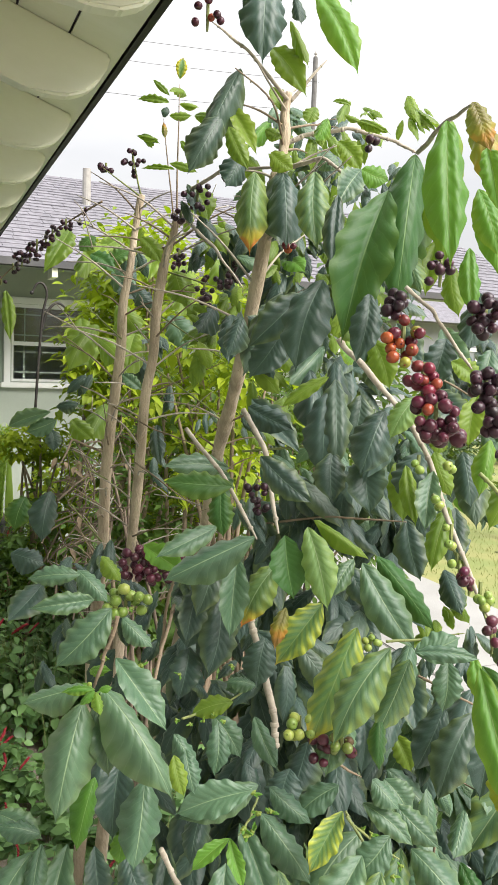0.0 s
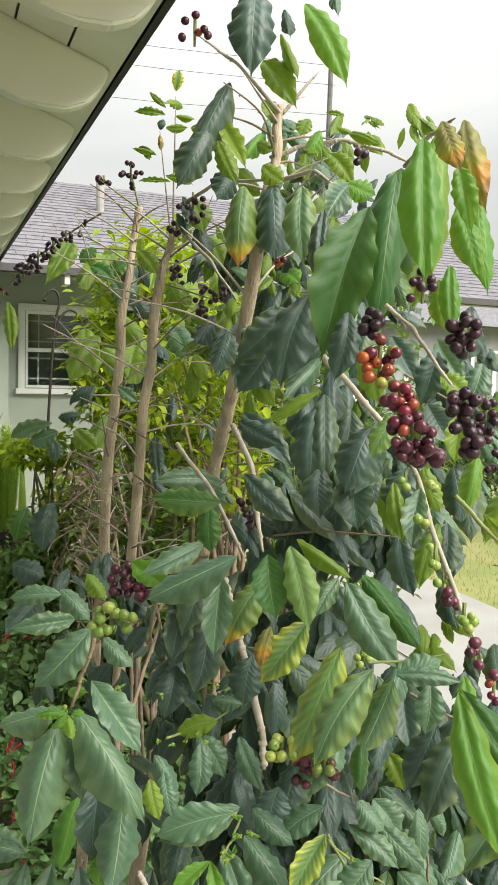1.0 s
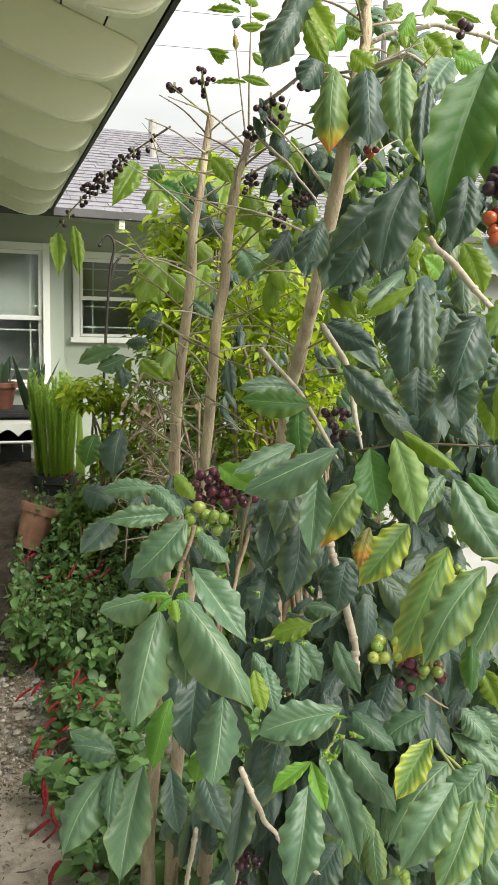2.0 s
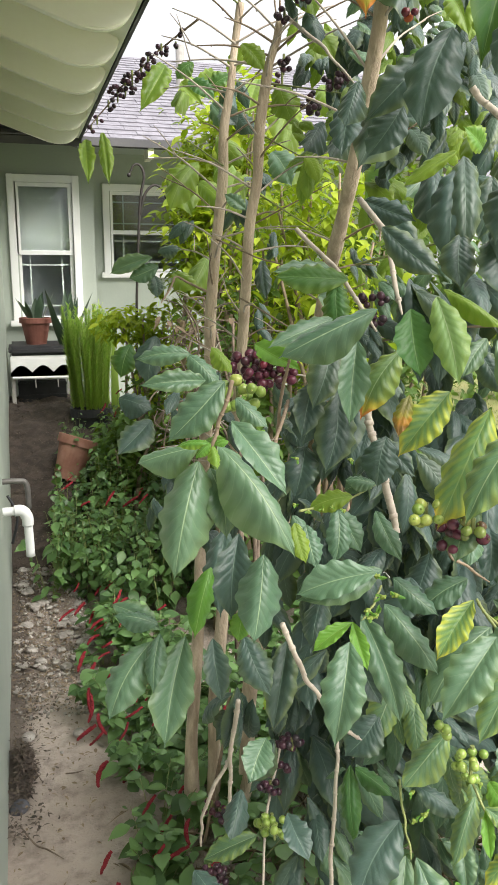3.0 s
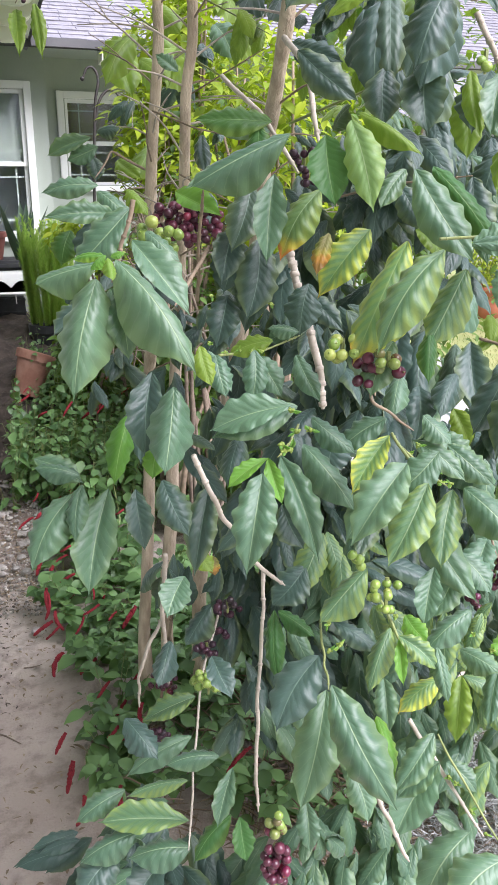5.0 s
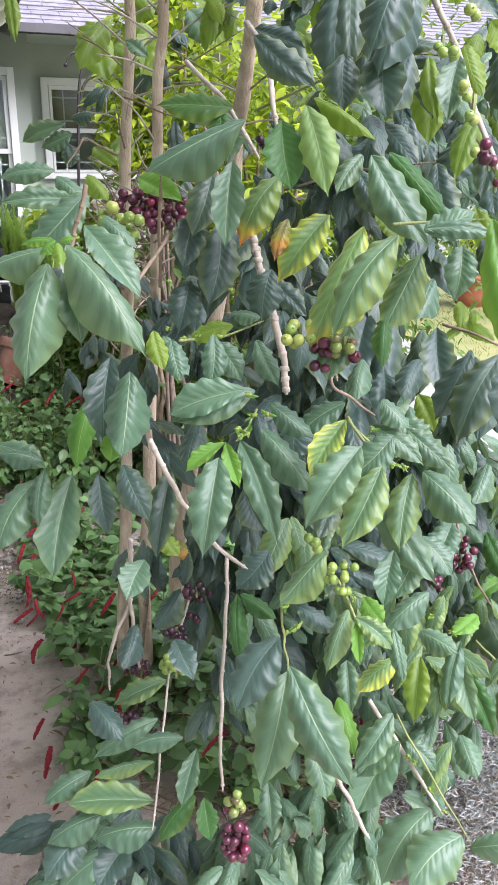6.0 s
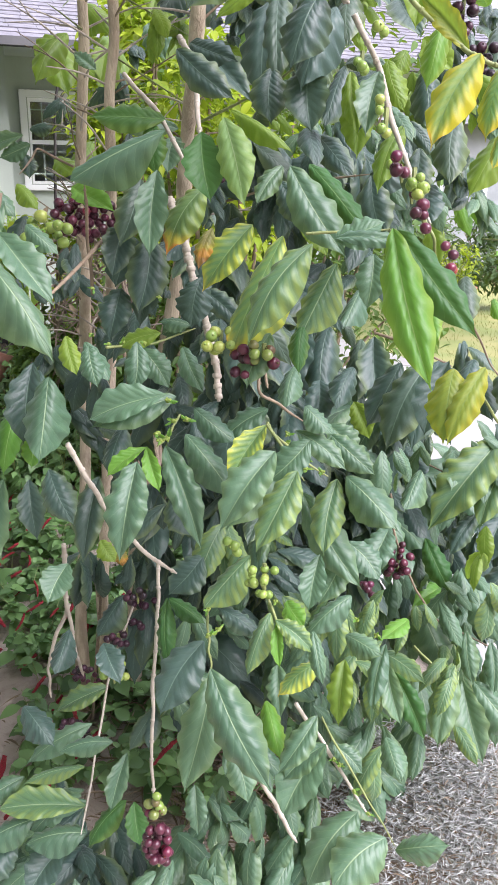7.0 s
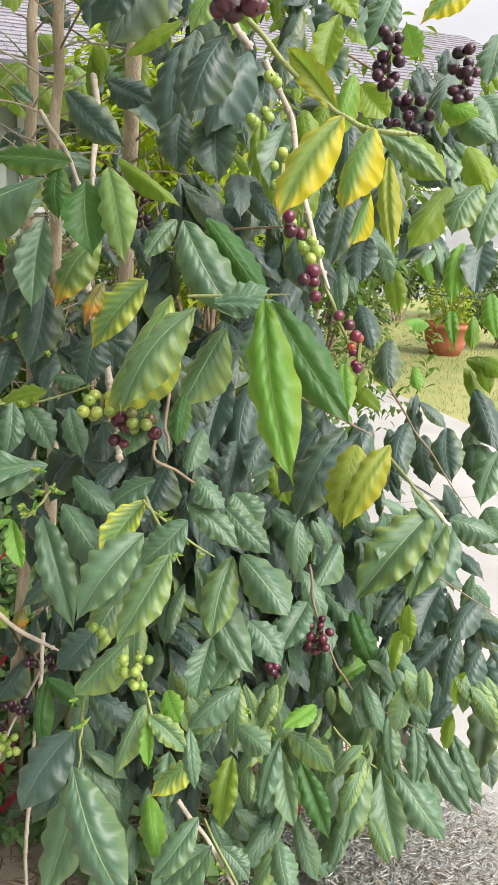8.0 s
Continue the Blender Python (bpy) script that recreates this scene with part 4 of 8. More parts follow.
def earth_bank():
    rng = random.Random(53)
    bm = bmesh.new()
    rows = []
    for k in range(91):
        y = 4.6 + 0.033 * k
        row = []
        for n in range(46):
            x = 0.245 + 0.03 * n
            z = bank_height(x, y)
            row.append(bm.verts.new((x, y, z - 0.06 + (0.06 if z > 0.02 else 3 * z) + min(1, z * 5) * (0.05 * noise.noise((x * 4, y * 4, 2)) + 0.02 * noise.noise((x * 22, y * 22, 5))))))
        rows.append(row)
    for a, b in zip(rows, rows[1:]):
        for n in range(45):
            bm.faces.new((a[n], a[n + 1], b[n + 1], b[n]))
    bank = part("earth_bank", bm, EARTH, smooth_shade=True)
    tagged(bank, "bank of dark crumbly earth heaped against the rear wall", "earth", kind="structure")
    placed = []
    for i in range(2600):
        x, y = rng.uniform(0.26, 1.0), rng.uniform(4.9, 7.3)
        p = Vector((x, y, bank_height(x, y) + 0.012))
        ln = rng.uniform(0.008, 0.03)
        d = Vector((rng.gauss(0, 1), rng.gauss(0, 1), rng.gauss(0, 0.5))).normalized()
        placed.append(leaf_matrix(p, p + d * ln, ln * rng.uniform(0.2, 0.6), (rng.uniform(-0.5, 0.5), rng.uniform(-0.5, 0.5), 1)))
    tagged(scatter_mesh("bark_crumbs", MULCH, placed, BLADE), "dark bark crumbs and debris on the earth bank", "mulch", kind="stuff")


earth_bank()


def candle_plant():
    """A clump of upright green candle-like stems with short needle leaves."""
    rng = random.Random(77)
    p = thing("cactus_plant", "clump of tall green upright cactus-like stems in a pot", "plant", (0.87, 6.50, 0.10))
    bm = bmesh.new()
    lathe(bm, [(0.12, 0.0), (0.15, 0.50), (0.165, 0.51), (0.165, 0.57), (0.14, 0.57)], 20)
    part("pot", bm, BLACK_CLOTH, p, "black plastic nursery pot")
    for k in range(80):
        a = rng.uniform(0, 6.3)
        r = 0.14 * math.sqrt(rng.random())
        h = rng.uniform(0.5, 0.82)
        lean = rng.uniform(-0.03, 0.05)
        b = Vector((math.cos(a) * r, math.sin(a) * r, 0.55))
        lean += 0.05
        t = b + Vector((math.cos(a) * lean, math.sin(a) * lean, h))
        bm = bmesh.new()
        tube(bm, [b, b.lerp(t, 0.5) + Vector((0, 0, 0.02)), t], [0.005, 0.005, 0.003], 5)
        n = 36
        for j in range(n):
            q = b.lerp(t, 0.05 + 0.95 * j / n)
            for s in range(5):
                an = s * 1.2566 + j * 0.7
                d = Vector((math.cos(an), math.sin(an), 0.6 + 0.5 * rng.random())).normalized()
                e = q + d * rng.uniform(0.03, 0.06)
                sd = d.cross(Vector((0, 0, 1))).normalized() * 0.006
                bm.faces.new([bm.verts.new(q - sd), bm.verts.new(q + sd), bm.verts.new(e)])
        part("stem", bm, SPIKY_GREEN, p)


candle_plant()

hook = thing("shepherd_hook", "rusted iron double shepherd hook in the bed", "hook", (1.27, 7.0, 0))
bm = bmesh.new()
tube(bm, [(0.02, 0, -0.1), (0.04, 0, 1.3), (0.09, 0, 2.2), (0.13, 0, 2.44), (0.10, 0, 2.53), (0.05, 0, 2.53), (0.015, 0, 2.46)], [0.013, 0.012, 0.011, 0.011, 0.010, 0.009, 0.008], 8)
part("rod", bm, RUST_IRON, hook, smooth_shade=True)
bm = bmesh.new()
tube(bm, [(0.09, 0, 2.15), (0.13, 0, 2.3), (0.20, 0, 2.38), (0.27, 0, 2.36), (0.31, 0, 2.28)], [0.011, 0.011, 0.010, 0.009, 0.008], 8)
part("side_arm", bm, RUST_IRON, hook, smooth_shade=True)
bm = bmesh.new()
bmesh.ops.create_icosphere(bm, subdivisions=2, radius=0.017, matrix=Matrix.Translation((0.01, 0, 2.455)))
part("ball_end", bm, RUST_IRON, hook, smooth_shade=True)

pipe = thing("drain_pipe", "white plastic pipe elbow sticking out of the wall", "pipe", (0.25, 3.95, 0.63))
bm = bmesh.new()
tube(bm, [(-0.02, 0, 0), (0.06, 0, 0.002)], [0.020, 0.020], 16)
part("stub", bm, PVC, pipe, smooth_shade=True)
bm = bmesh.new()
tube(bm, [(0.05, 0, 0.002), (0.085, 0, 0.0), (0.105, 0, -0.03), (0.108, 0, -0.07)], [0.026, 0.0265, 0.0265, 0.026], 16)
part("elbow", bm, PVC, pipe, smooth_shade=True)
bm = bmesh.new()
tube(bm, [(0.108, 0, -0.06), (0.112, 0, -0.22)], [0.020, 0.020], 16)
part("spout", bm, PVC, pipe, smooth_shade=True)
faucet = thing("hose_bib", "grey metal garden tap pipe on the wall", "tap", (0.25, 4.15, 0.72))
bm = bmesh.new()
tube(bm, [(-0.02, 0, 0), (0.07, 0, 0.0), (0.11, 0, -0.02), (0.115, 0, -0.14)], [0.014, 0.014, 0.014, 0.013], 12)
part("pipe", bm, TAP_METAL, faucet, smooth_shade=True)
bm = bmesh.new()
tube(bm, [(0.02, -0.03, -0.06), (0.06, -0.04, -0.16), (0.03, -0.03, -0.3)], [0.007, 0.007, 0.007], 6)
part("hose", bm, BLACK_CLOTH, faucet, smooth_shade=True)


# ---- ground cover, stones, litter ----
def catkin_mesh(seed):
    """A fuzzy drooping flower spike one long, hanging along +Y."""
    rng = random.Random(seed)
    bm = bmesh.new()
    rings = []
    bend = rng.uniform(-0.12, 0.12)
    for k in range(19):
        t = k / 18
        r = 0.052 * (0.55 + 0.45 * math.sin(math.pi * min(t * 0.8 + 0.15, 1))) * (1 if k < 18 else 0.35)
        rings.append([bm.verts.new((math.cos(a) * q + bend * math.sin(math.pi * t), t, math.sin(a) * q - 0.10 * t * t))
                      for a, q in [(2 * math.pi * n / 9, r * rng.uniform(0.72, 1.25)) for n in range(9)]])
    for a, b in zip(rings, rings[1:]):
        for n in range(9):
            bm.faces.new((a[n], a[(n + 1) % 9], b[(n + 1) % 9], b[n]))
    bm.faces.new(list(reversed(rings[0])))
    bm.faces.new(rings[-1])
    return mesh_from(bm, "catkin", CATKIN)


def chenille_bed():
    rng = random.Random(99)
    bed = thing("chenille_plant", "low chenille plants with fuzzy red catkins over the soil", "plant", (0.95, 3.8, 0), kind="stuff")
    spots = []
    while len(spots) < 230:
        x, y = rng.uniform(0.42, 1.7), rng.uniform(1.9, 6.4)
        edge = 0.63 + 0.06 * math.sin(y * 5) + 0.04 * math.sin(y * 13)
        if y > 4.2:
            edge = 0.48 + 0.1 * math.sin(y * 7) + (0.16 if y > 5.0 else 0.0)
        if y > 5.95:
            edge = 0.86
        if x > edge:
            spots.append((x, y, 0.07 + 0.20 * rng.random() + (0.16 + 0.14 * rng.random() if y > 4.0 else 0.0) + (0.10 * rng.random() if y > 5.5 else 0.0) + 0.7 * bank_height(x, y)))
    placed = []
    stalks = bmesh.new()
    for x, y, h in spots:
        for k in range(5):
            a, r = rng.uniform(0, 6.3), rng.uniform(0.05, 0.15)
            top = Vector((x - 0.95 + math.cos(a) * r, y - 3.8 + math.sin(a) * r, h * rng.uniform(0.65, 1.05)))
            foot = Vector((x - 0.95 + math.cos(a) * 0.02, y - 3.8 + math.sin(a) * 0.02, 0.7 * bank_height(x, y) - 0.03))
            mid = foot.lerp(top, 0.5) + Vector((0, 0, 0.03))
            tube(stalks, [foot, mid, top], [0.002, 0.0017, 0.001], 4)
            back = y > 4.0
            for n in range(12 if back else 9):
                f = 0.08 + 0.92 * n / 11 if back else 0.35 + 0.65 * n / 8
                q = foot.lerp(mid, f * 2) if f < 0.5 else mid.lerp(top, f * 2 - 1)
                ln = rng.uniform(0.030, 0.075) * (1.15 - 0.5 * (f > 0.9))
                placed.append(random_leaf(rng, q + Vector((rng.gauss(0, 0.012), rng.gauss(0, 0.012), rng.gauss(0, 0.008))), ln, ln * rng.uniform(0.62, 0.82), droop=0.45 if back else 0.0, out=(math.cos(a) * 0.4, math.sin(a) * 0.4, 0)))
    part("stalks", stalks, TWIG_GREEN, bed)["kind"] = "stuff"
    leaves = scatter_mesh("foliage", GROUNDCOVER, placed, OVATE, bed)
    leaves["kind"] = "stuff"
    spikes = [catkin_mesh(500 + k) for k in range(6)]
    taken = []
    for i in range(400):
        if len(taken) >= 104:
            break
        x, y, h = spots[rng.randrange(len(spots))]
        h *= 1.05
        if i % 2:
            y = rng.uniform(2.0, 4.3)
            x = 0.60 + rng.uniform(-0.07, 0.20)
            h = rng.uniform(0.05, 0.16)
        elif 5.2 < y < 6.1 and x < 0.85:
            continue
        b = Vector((x - 0.95, y - 3.8, h + 0.03))
        if any((b - q).length < 0.075 for q in taken):
            continue
        taken.append(b)
        a = rng.gauss(3.75, 0.55)
        ln = rng.uniform(0.06, 0.115)
        flat = rng.uniform(0.6, 0.95)
        e = b + Vector((math.cos(a) * ln * flat, math.sin(a) * ln * flat, -ln * rng.uniform(0.15, 0.6)))
        e.z = max(e.z, 0.02)
        ob = new("catkin", spikes[len(taken) % 6])
        ob.parent = bed
        thick = ln * rng.uniform(1.15, 1.55)
        ob.matrix_local = leaf_matrix(b, e, thick, (0, 0, 1)) @ Matrix.Diagonal((1, 1, thick / (e - b).length, 1))


chenille_bed()


def stones_and_litter():
    rng = random.Random(17)
    for i in range(210):
        y = rng.uniform(2.7, 6.2) if i < 40 else rng.uniform(3.35, 4.9)
        x = rng.uniform(0.27, 0.62) if y > 2.8 else rng.uniform(0.27, 0.8)
        r = rng.choice((0.006, 0.008, 0.010, 0.014, 0.022)) * rng.uniform(0.8, 1.4)
        bm = bmesh.new()
        bmesh.ops.create_icosphere(bm, subdivisions=2, radius=r)
        s = rng.uniform(0, 50)
        for v in bm.verts:
            v.co *= 1 + 0.45 * noise.noise(v.co / r * 0.9 + Vector((s, 0, 0)))
            v.co.z *= 0.55
        ob = part("stone", bm, STONE)
        ob.location = (x, y, r * 0.25 + 0.05 * noise.noise((x * 0.9, y * 0.9, 3.1)))
        ob.rotation_euler = (0, 0, rng.uniform(0, 6.3))
        tagged(ob, "small grey-brown stone lying on the soil", "stone", group="stones on the path")
    placed = []
    for i in range(4600):
        y = rng.uniform(1.6, 7.0) if i < 1200 else rng.uniform(3.3, 6.0)
        x = rng.uniform(0.26, 0.55) if rng.random() < 0.6 else rng.uniform(0.3, 2.0)
        z = 0.05 * noise.noise((x * 0.9, y * 0.9, 3.1)) + 0.018 * noise.noise((x * 5, y * 5, 0)) + 0.0
        ln = rng.uniform(0.006, 0.026)
        a = rng.uniform(0, 6.3)
        p = Vector((x, y, z + 0.004))
        placed.append(leaf_matrix(p, p + Vector((math.cos(a), math.sin(a), rng.uniform(-0.05, 0.1))) * ln, ln * rng.uniform(0.15, 0.7), (rng.uniform(-0.3, 0.3), rng.uniform(-0.3, 0.3), 1)))
    tagged(scatter_mesh("leaf_litter", LITTER, placed, BLADE), "dry brown leaf litter and bark scraps on the soil", "leaf litter", kind="stuff")

    placed = []
    for i in range(3200):
        y = rng.uniform(2.5, 7.2)
        x = 0.255 + abs(rng.gauss(0, 0.05 + 0.05 * math.sin(y * 2.3) ** 2))
        ln = rng.uniform(0.006, 0.022)
        a = rng.uniform(0, 6.3)
        p = Vector((x, y, 0.05 * noise.noise((x * 0.9, y * 0.9, 3.1)) + 0.05 * max(0, 1 - (x - 0.25) / 0.14) * rng.random()))
        placed.append(leaf_matrix(p, p + Vector((math.cos(a), math.sin(a), rng.uniform(-0.1, 0.4))) * ln, ln * rng.uniform(0.2, 0.7), (rng.uniform(-0.5, 0.5), rng.uniform(-0.5, 0.5), 1)))
    ico = bmesh.new()
    bmesh.ops.create_icosphere(ico, subdivisions=1, radius=1)
    pebble = ([tuple(v.co) for v in ico.verts], [tuple(v.index for v in f.verts) for f in ico.faces])
    ico.free()
    gravel = []
    for i in range(2600):
        y = rng.uniform(3.25, 5.6)
        x = 0.27 + 0.36 * rng.random() ** 0.8
        r = 0.0025 + 0.008 * rng.random() ** 3
        z = 0.05 * noise.noise((x * 0.9, y * 0.9, 3.1)) + 0.018 * noise.noise((x * 5, y * 5, 0)) - 0.008
        gravel.append(Matrix.Translation((x, y, z + r * 0.3)) @ Euler((rng.uniform(0, 6), rng.uniform(0, 6), rng.uniform(0, 6))).to_matrix().to_4x4() @ Matrix.Diagonal((r * rng.uniform(0.8, 1.6), r, r * rng.uniform(0.5, 0.8), 1)))
    for i in range(900):
        a, t = rng.uniform(0, 6.3), math.sqrt(rng.random())
        x, y = 0.285 + abs(math.cos(a)) * 0.05 * t, 2.88 + math.sin(a) * 0.17 * t
        ln = rng.uniform(0.008, 0.035)
        d = Vector((rng.gauss(0, 1), rng.gauss(0, 1), rng.gauss(0, 0.6))).normalized()
        p = Vector((x, y, 0.09 * (1 - t) + 0.01))
        placed.append(leaf_matrix(p, p + d * ln, ln * rng.uniform(0.1, 0.5), (rng.uniform(-0.5, 0.5), rng.uniform(-0.5, 0.5), 1)))
    for label, at, r, mat in (("dark slate-blue stone by the house wall", (0.285, 2.69), 0.032, BLUE_STONE), ("pale flat stone on the bare path", (0.316, 3.10), 0.026, STONE), ("grey-brown stone at the bed's edge", (0.50, 3.08), 0.024, STONE)):
        bm = bmesh.new()
        bmesh.ops.create_icosphere(bm, subdivisions=3, radius=r)
        for v in bm.verts:
            v.co *= 1 + 0.35 * noise.noise(v.co / r * 0.8 + Vector((at[1] * 7, 0, 0)))
            v.co.z *= 0.6
        ob = part("stone", bm, mat, smooth_shade=True)
        ob.location = (at[0], at[1], r * 0.3)
        tagged(ob, label, "stone", group="stones on the path")
    for pts in ([(0.286, 2.60, 0.012), (0.33, 2.50, 0.014), (0.365, 2.47, 0.012), (0.409, 2.42, 0.010)], [(0.30, 3.0, 0.05), (0.33, 2.88, 0.03), (0.36, 2.80, 0.014)], [(0.44, 2.83, 0.012), (0.47, 2.825, 0.013), (0.50, 2.835, 0.011)]):
        bm = bmesh.new()
        tube(bm, pts, [0.0026] * (len(pts) - 1) + [0.0012], 6)
        tagged(part("fallen_twig", bm, DRY_STEM, smooth_shade=True), "thin dry brown twig lying on the soil", "twig", group="fallen twigs")
    tagged(scatter_mesh("gravel", GRAVEL, gravel, pebble), "loose pale gravel and clods on the soil", "gravel", kind="stuff")
    tagged(scatter_mesh("mulch", MULCH, placed, BLADE), "dark crumbled mulch and debris along the house wall", "mulch", kind="stuff")


stones_and_litter()


def silver_mat():
    rng = random.Random(23)
    placed = []
    for i in range(42000):
        x, y = 1.66 + rng.gauss(0, 0.17), 1.62 + rng.gauss(0, 0.17)
        h = 0.17 * math.exp(-((x - 1.66) ** 2 + (y - 1.62) ** 2) / 0.12) * (0.7 + 0.3 * rng.random()) + 0.03 * rng.random() + 0.02
        a = rng.uniform(0, 6.3)
        d = Vector((math.cos(a), math.sin(a), rng.uniform(-0.1, 0.7))).normalized()
        ln = rng.uniform(0.012, 0.034)
        placed.append(leaf_matrix((x, y, h), Vector((x, y, h)) + d * ln, rng.uniform(0.002, 0.0035), (rng.uniform(-1, 1), rng.uniform(-1, 1), 1)))
    tagged(scatter_mesh("dry_twigs", LITTER, placed[::6], BLADE), "dry brown twigs caught in the silvery ground cover", "twigs", kind="stuff")
    placed = [m for i, m in enumerate(placed) if i % 6]
    tagged(scatter_mesh("silver_shrub", SILVER, placed, BLADE), "low mat of dry silvery grey twiggy foliage", "ground cover", kind="stuff")
    placed = []
    for i in range(1600):
        x, y = 1.25 + rng.gauss(0, 0.25), 2.0 + rng.gauss(0, 0.25)
        a = rng.uniform(0, 6.3)
        d = Vector((math.cos(a), math.sin(a), rng.uniform(-0.1, 0.5))).normalized()
        ln = rng.uniform(0.04, 0.12)
        p = Vector((x, y, 0.03 + 0.06 * rng.random()))
        placed.append(leaf_matrix(p, p + d * ln, 0.005, (0.3, -0.5, 1)))
    tagged(scatter_mesh("dry_grass", LITTER, placed, BLADE), "tangle of dry straw and dead twigs under the tree", "dry grass", kind="stuff")


silver_mat()


def vine_tangle():
    """Dry stems that climb to breast height and end in a thicket of thin crossing twigs, with dead leaves caught in it."""
    rng = random.Random(41)
    v = thing("dry_vine", "tangle of bare brown vine stems and rootlets", "vine", (1.02, 3.15, 0))
    for k in range(46):
        c = Vector((rng.gauss(-0.06, 0.05), rng.gauss(0, 0.10), rng.uniform(1.05, 1.58)))
        d = Vector((rng.gauss(0, 0.7), rng.gauss(0, 0.6), rng.uniform(-0.2, 1.0))).normalized()
        ln = rng.uniform(0.12, 0.34)
        side = Vector((rng.gauss(0, 1), rng.gauss(0, 1), rng.gauss(0, 1))) * 0.02
        bm = bmesh.new()
        tube(bm, [c - d * ln * 0.5, c + side, c + d * ln * 0.5 - side], [0.0036, 0.003, 0.0012], 5)
        q = c + d * ln * rng.uniform(0, 0.3)
        e = q + (d + Vector((rng.gauss(0, 0.7), rng.gauss(0, 0.7), rng.gauss(0, 0.4)))).normalized() * ln * 0.4
        tube(bm, [q, q.lerp(e, 0.5) + side * 0.3, e], [0.002, 0.0016, 0.0008], 4)
        part("vine_stem", bm, DRY_STEM, v)
    for k in range(7):
        x, y = 0.08 + abs(rng.gauss(0, 0.08)), rng.gauss(0, 0.1)
        bm = bmesh.new()
        tube(bm, [(x, y, -0.05), (x + rng.uniform(-0.05, 0.1), y, 0.7), (x + rng.uniform(-0.12, 0.0), y, rng.uniform(1.2, 1.6))], [0.011, 0.008, 0.005], 7)
        part("main_stem", bm, DRY_STEM, v, smooth_shade=True)
    dead = [random_leaf(rng, (rng.gauss(-0.05, 0.06), rng.gauss(0, 0.1), rng.uniform(1.1, 1.55)), rng.uniform(0.03, 0.06), 0.02, droop=0.9) for k in range(60)]
    scatter_mesh("dead_leaves", LITTER, dead, OVATE, v)["kind"] = "stuff"


vine_tangle()


# ---- the coffee tree ----
tree = thing("coffee_tree", "leafy coffee tree with drooping branches and ripening cherries", "tree", (0.83, 2.5, 0))
ROOT = Matrix.Translation((-0.83, -2.5, 0))
SIDE = Vector((0.45, 0.3, 1.75))
tree_rng = random.Random(8)


def leaf(kind, base, tip, width):
    b, t = Vector(base), Vector(tip)
    nrm = (SIDE - b).normalized() + Vector((0, 0, 0.45)) + Vector((tree_rng.uniform(-0.25, 0.25), tree_rng.uniform(-0.15, 0.15), tree_rng.uniform(-0.2, 0.25)))
    ob = new("leaf", LEAF_MESH[kind, tree_rng.randrange(len(LEAF_SHAPES))])
    ob.parent = tree
    ob.matrix_local = ROOT @ leaf_matrix(b, t, width, nrm)
    return ob


def branch(material, r0, r1, points, name="branch"):
    bm = bmesh.new()
    if r0 > 0.009:
        # stems wander a little and thicken at old nodes
        fine = []
        for i in range(len(points) - 1):
            for k in range(3):
                p = Vector(points[i]).lerp(Vector(points[i + 1]), k / 3)
                fine.append(p + Vector((tree_rng.gauss(0, 0.003), tree_rng.gauss(0, 0.003), 0)))
        points = fine + [points[-1]]
    else:
        fine = []
        for i in range(len(points) - 1):
            for k in range(3):
                p = Vector(points[i]).lerp(Vector(points[i + 1]), k / 3)
                fine.append(p + Vector((tree_rng.gauss(0, 0.0012), tree_rng.gauss(0, 0.0012), 0)) * (1 if i + k else 0))
        points = fine + [points[-1]]
    n = len(points)
    tube(bm, [Vector(p) for p in points], [(r0 + (r1 - r0) * i / (n - 1)) * tree_rng.uniform(0.86, 1.1) * (0.45 if i == n - 1 and r0 <= 0.009 else 1) for i in range(n)], 10)
    # swollen nodes
    for i in range(len(points) - 1):
        a, b = Vector(points[i]), Vector(points[i + 1])
        steps = max(1, int((b - a).length / 0.06))
        for k in range(steps):
            p = a.lerp(b, (k + 0.5) / steps)
            r = r0 + (r1 - r0) * (i + (k + 0.5) / steps) / (n - 1)
            d = (b - a).normalized()
            q = d.to_track_quat('Z', 'Y').to_matrix().to_4x4()
            q.translation = p
            if r0 <= 0.009:
                bmesh.ops.create_icosphere(bm, subdivisions=1, radius=1, matrix=q @ Matrix.Diagonal((r * tree_rng.uniform(1.2, 1.6), r * tree_rng.uniform(1.2, 1.5), r * 1.2, 1)))
    bmesh.ops.transform(bm, matrix=ROOT, verts=bm.verts)
    return part(name, bm, material, tree, smooth_shade=True)


def stem(material, r0, r1, points):
    return branch(material, r0, r1, points, "stem")


def cherry_mesh(kind):
    bm = bmesh.new()
    bmesh.ops.create_uvsphere(bm, u_segments=14, v_segments=9, radius=0.5)
    for v in bm.verts:
        v.co.z *= 1.12
        if v.co.z > 0.5:
            v.co.z -= 0.06
    bmesh.ops.create_cone(bm, segments=8, radius1=0.10, radius2=0.05, depth=0.08, cap_ends=True, matrix=Matrix.Translation((0, 0, 0.55)))
    return mesh_from(bm, "cherry", CHERRY[kind], True)


CHERRY_MESH = {k: cherry_mesh(k) for k in CHERRY}


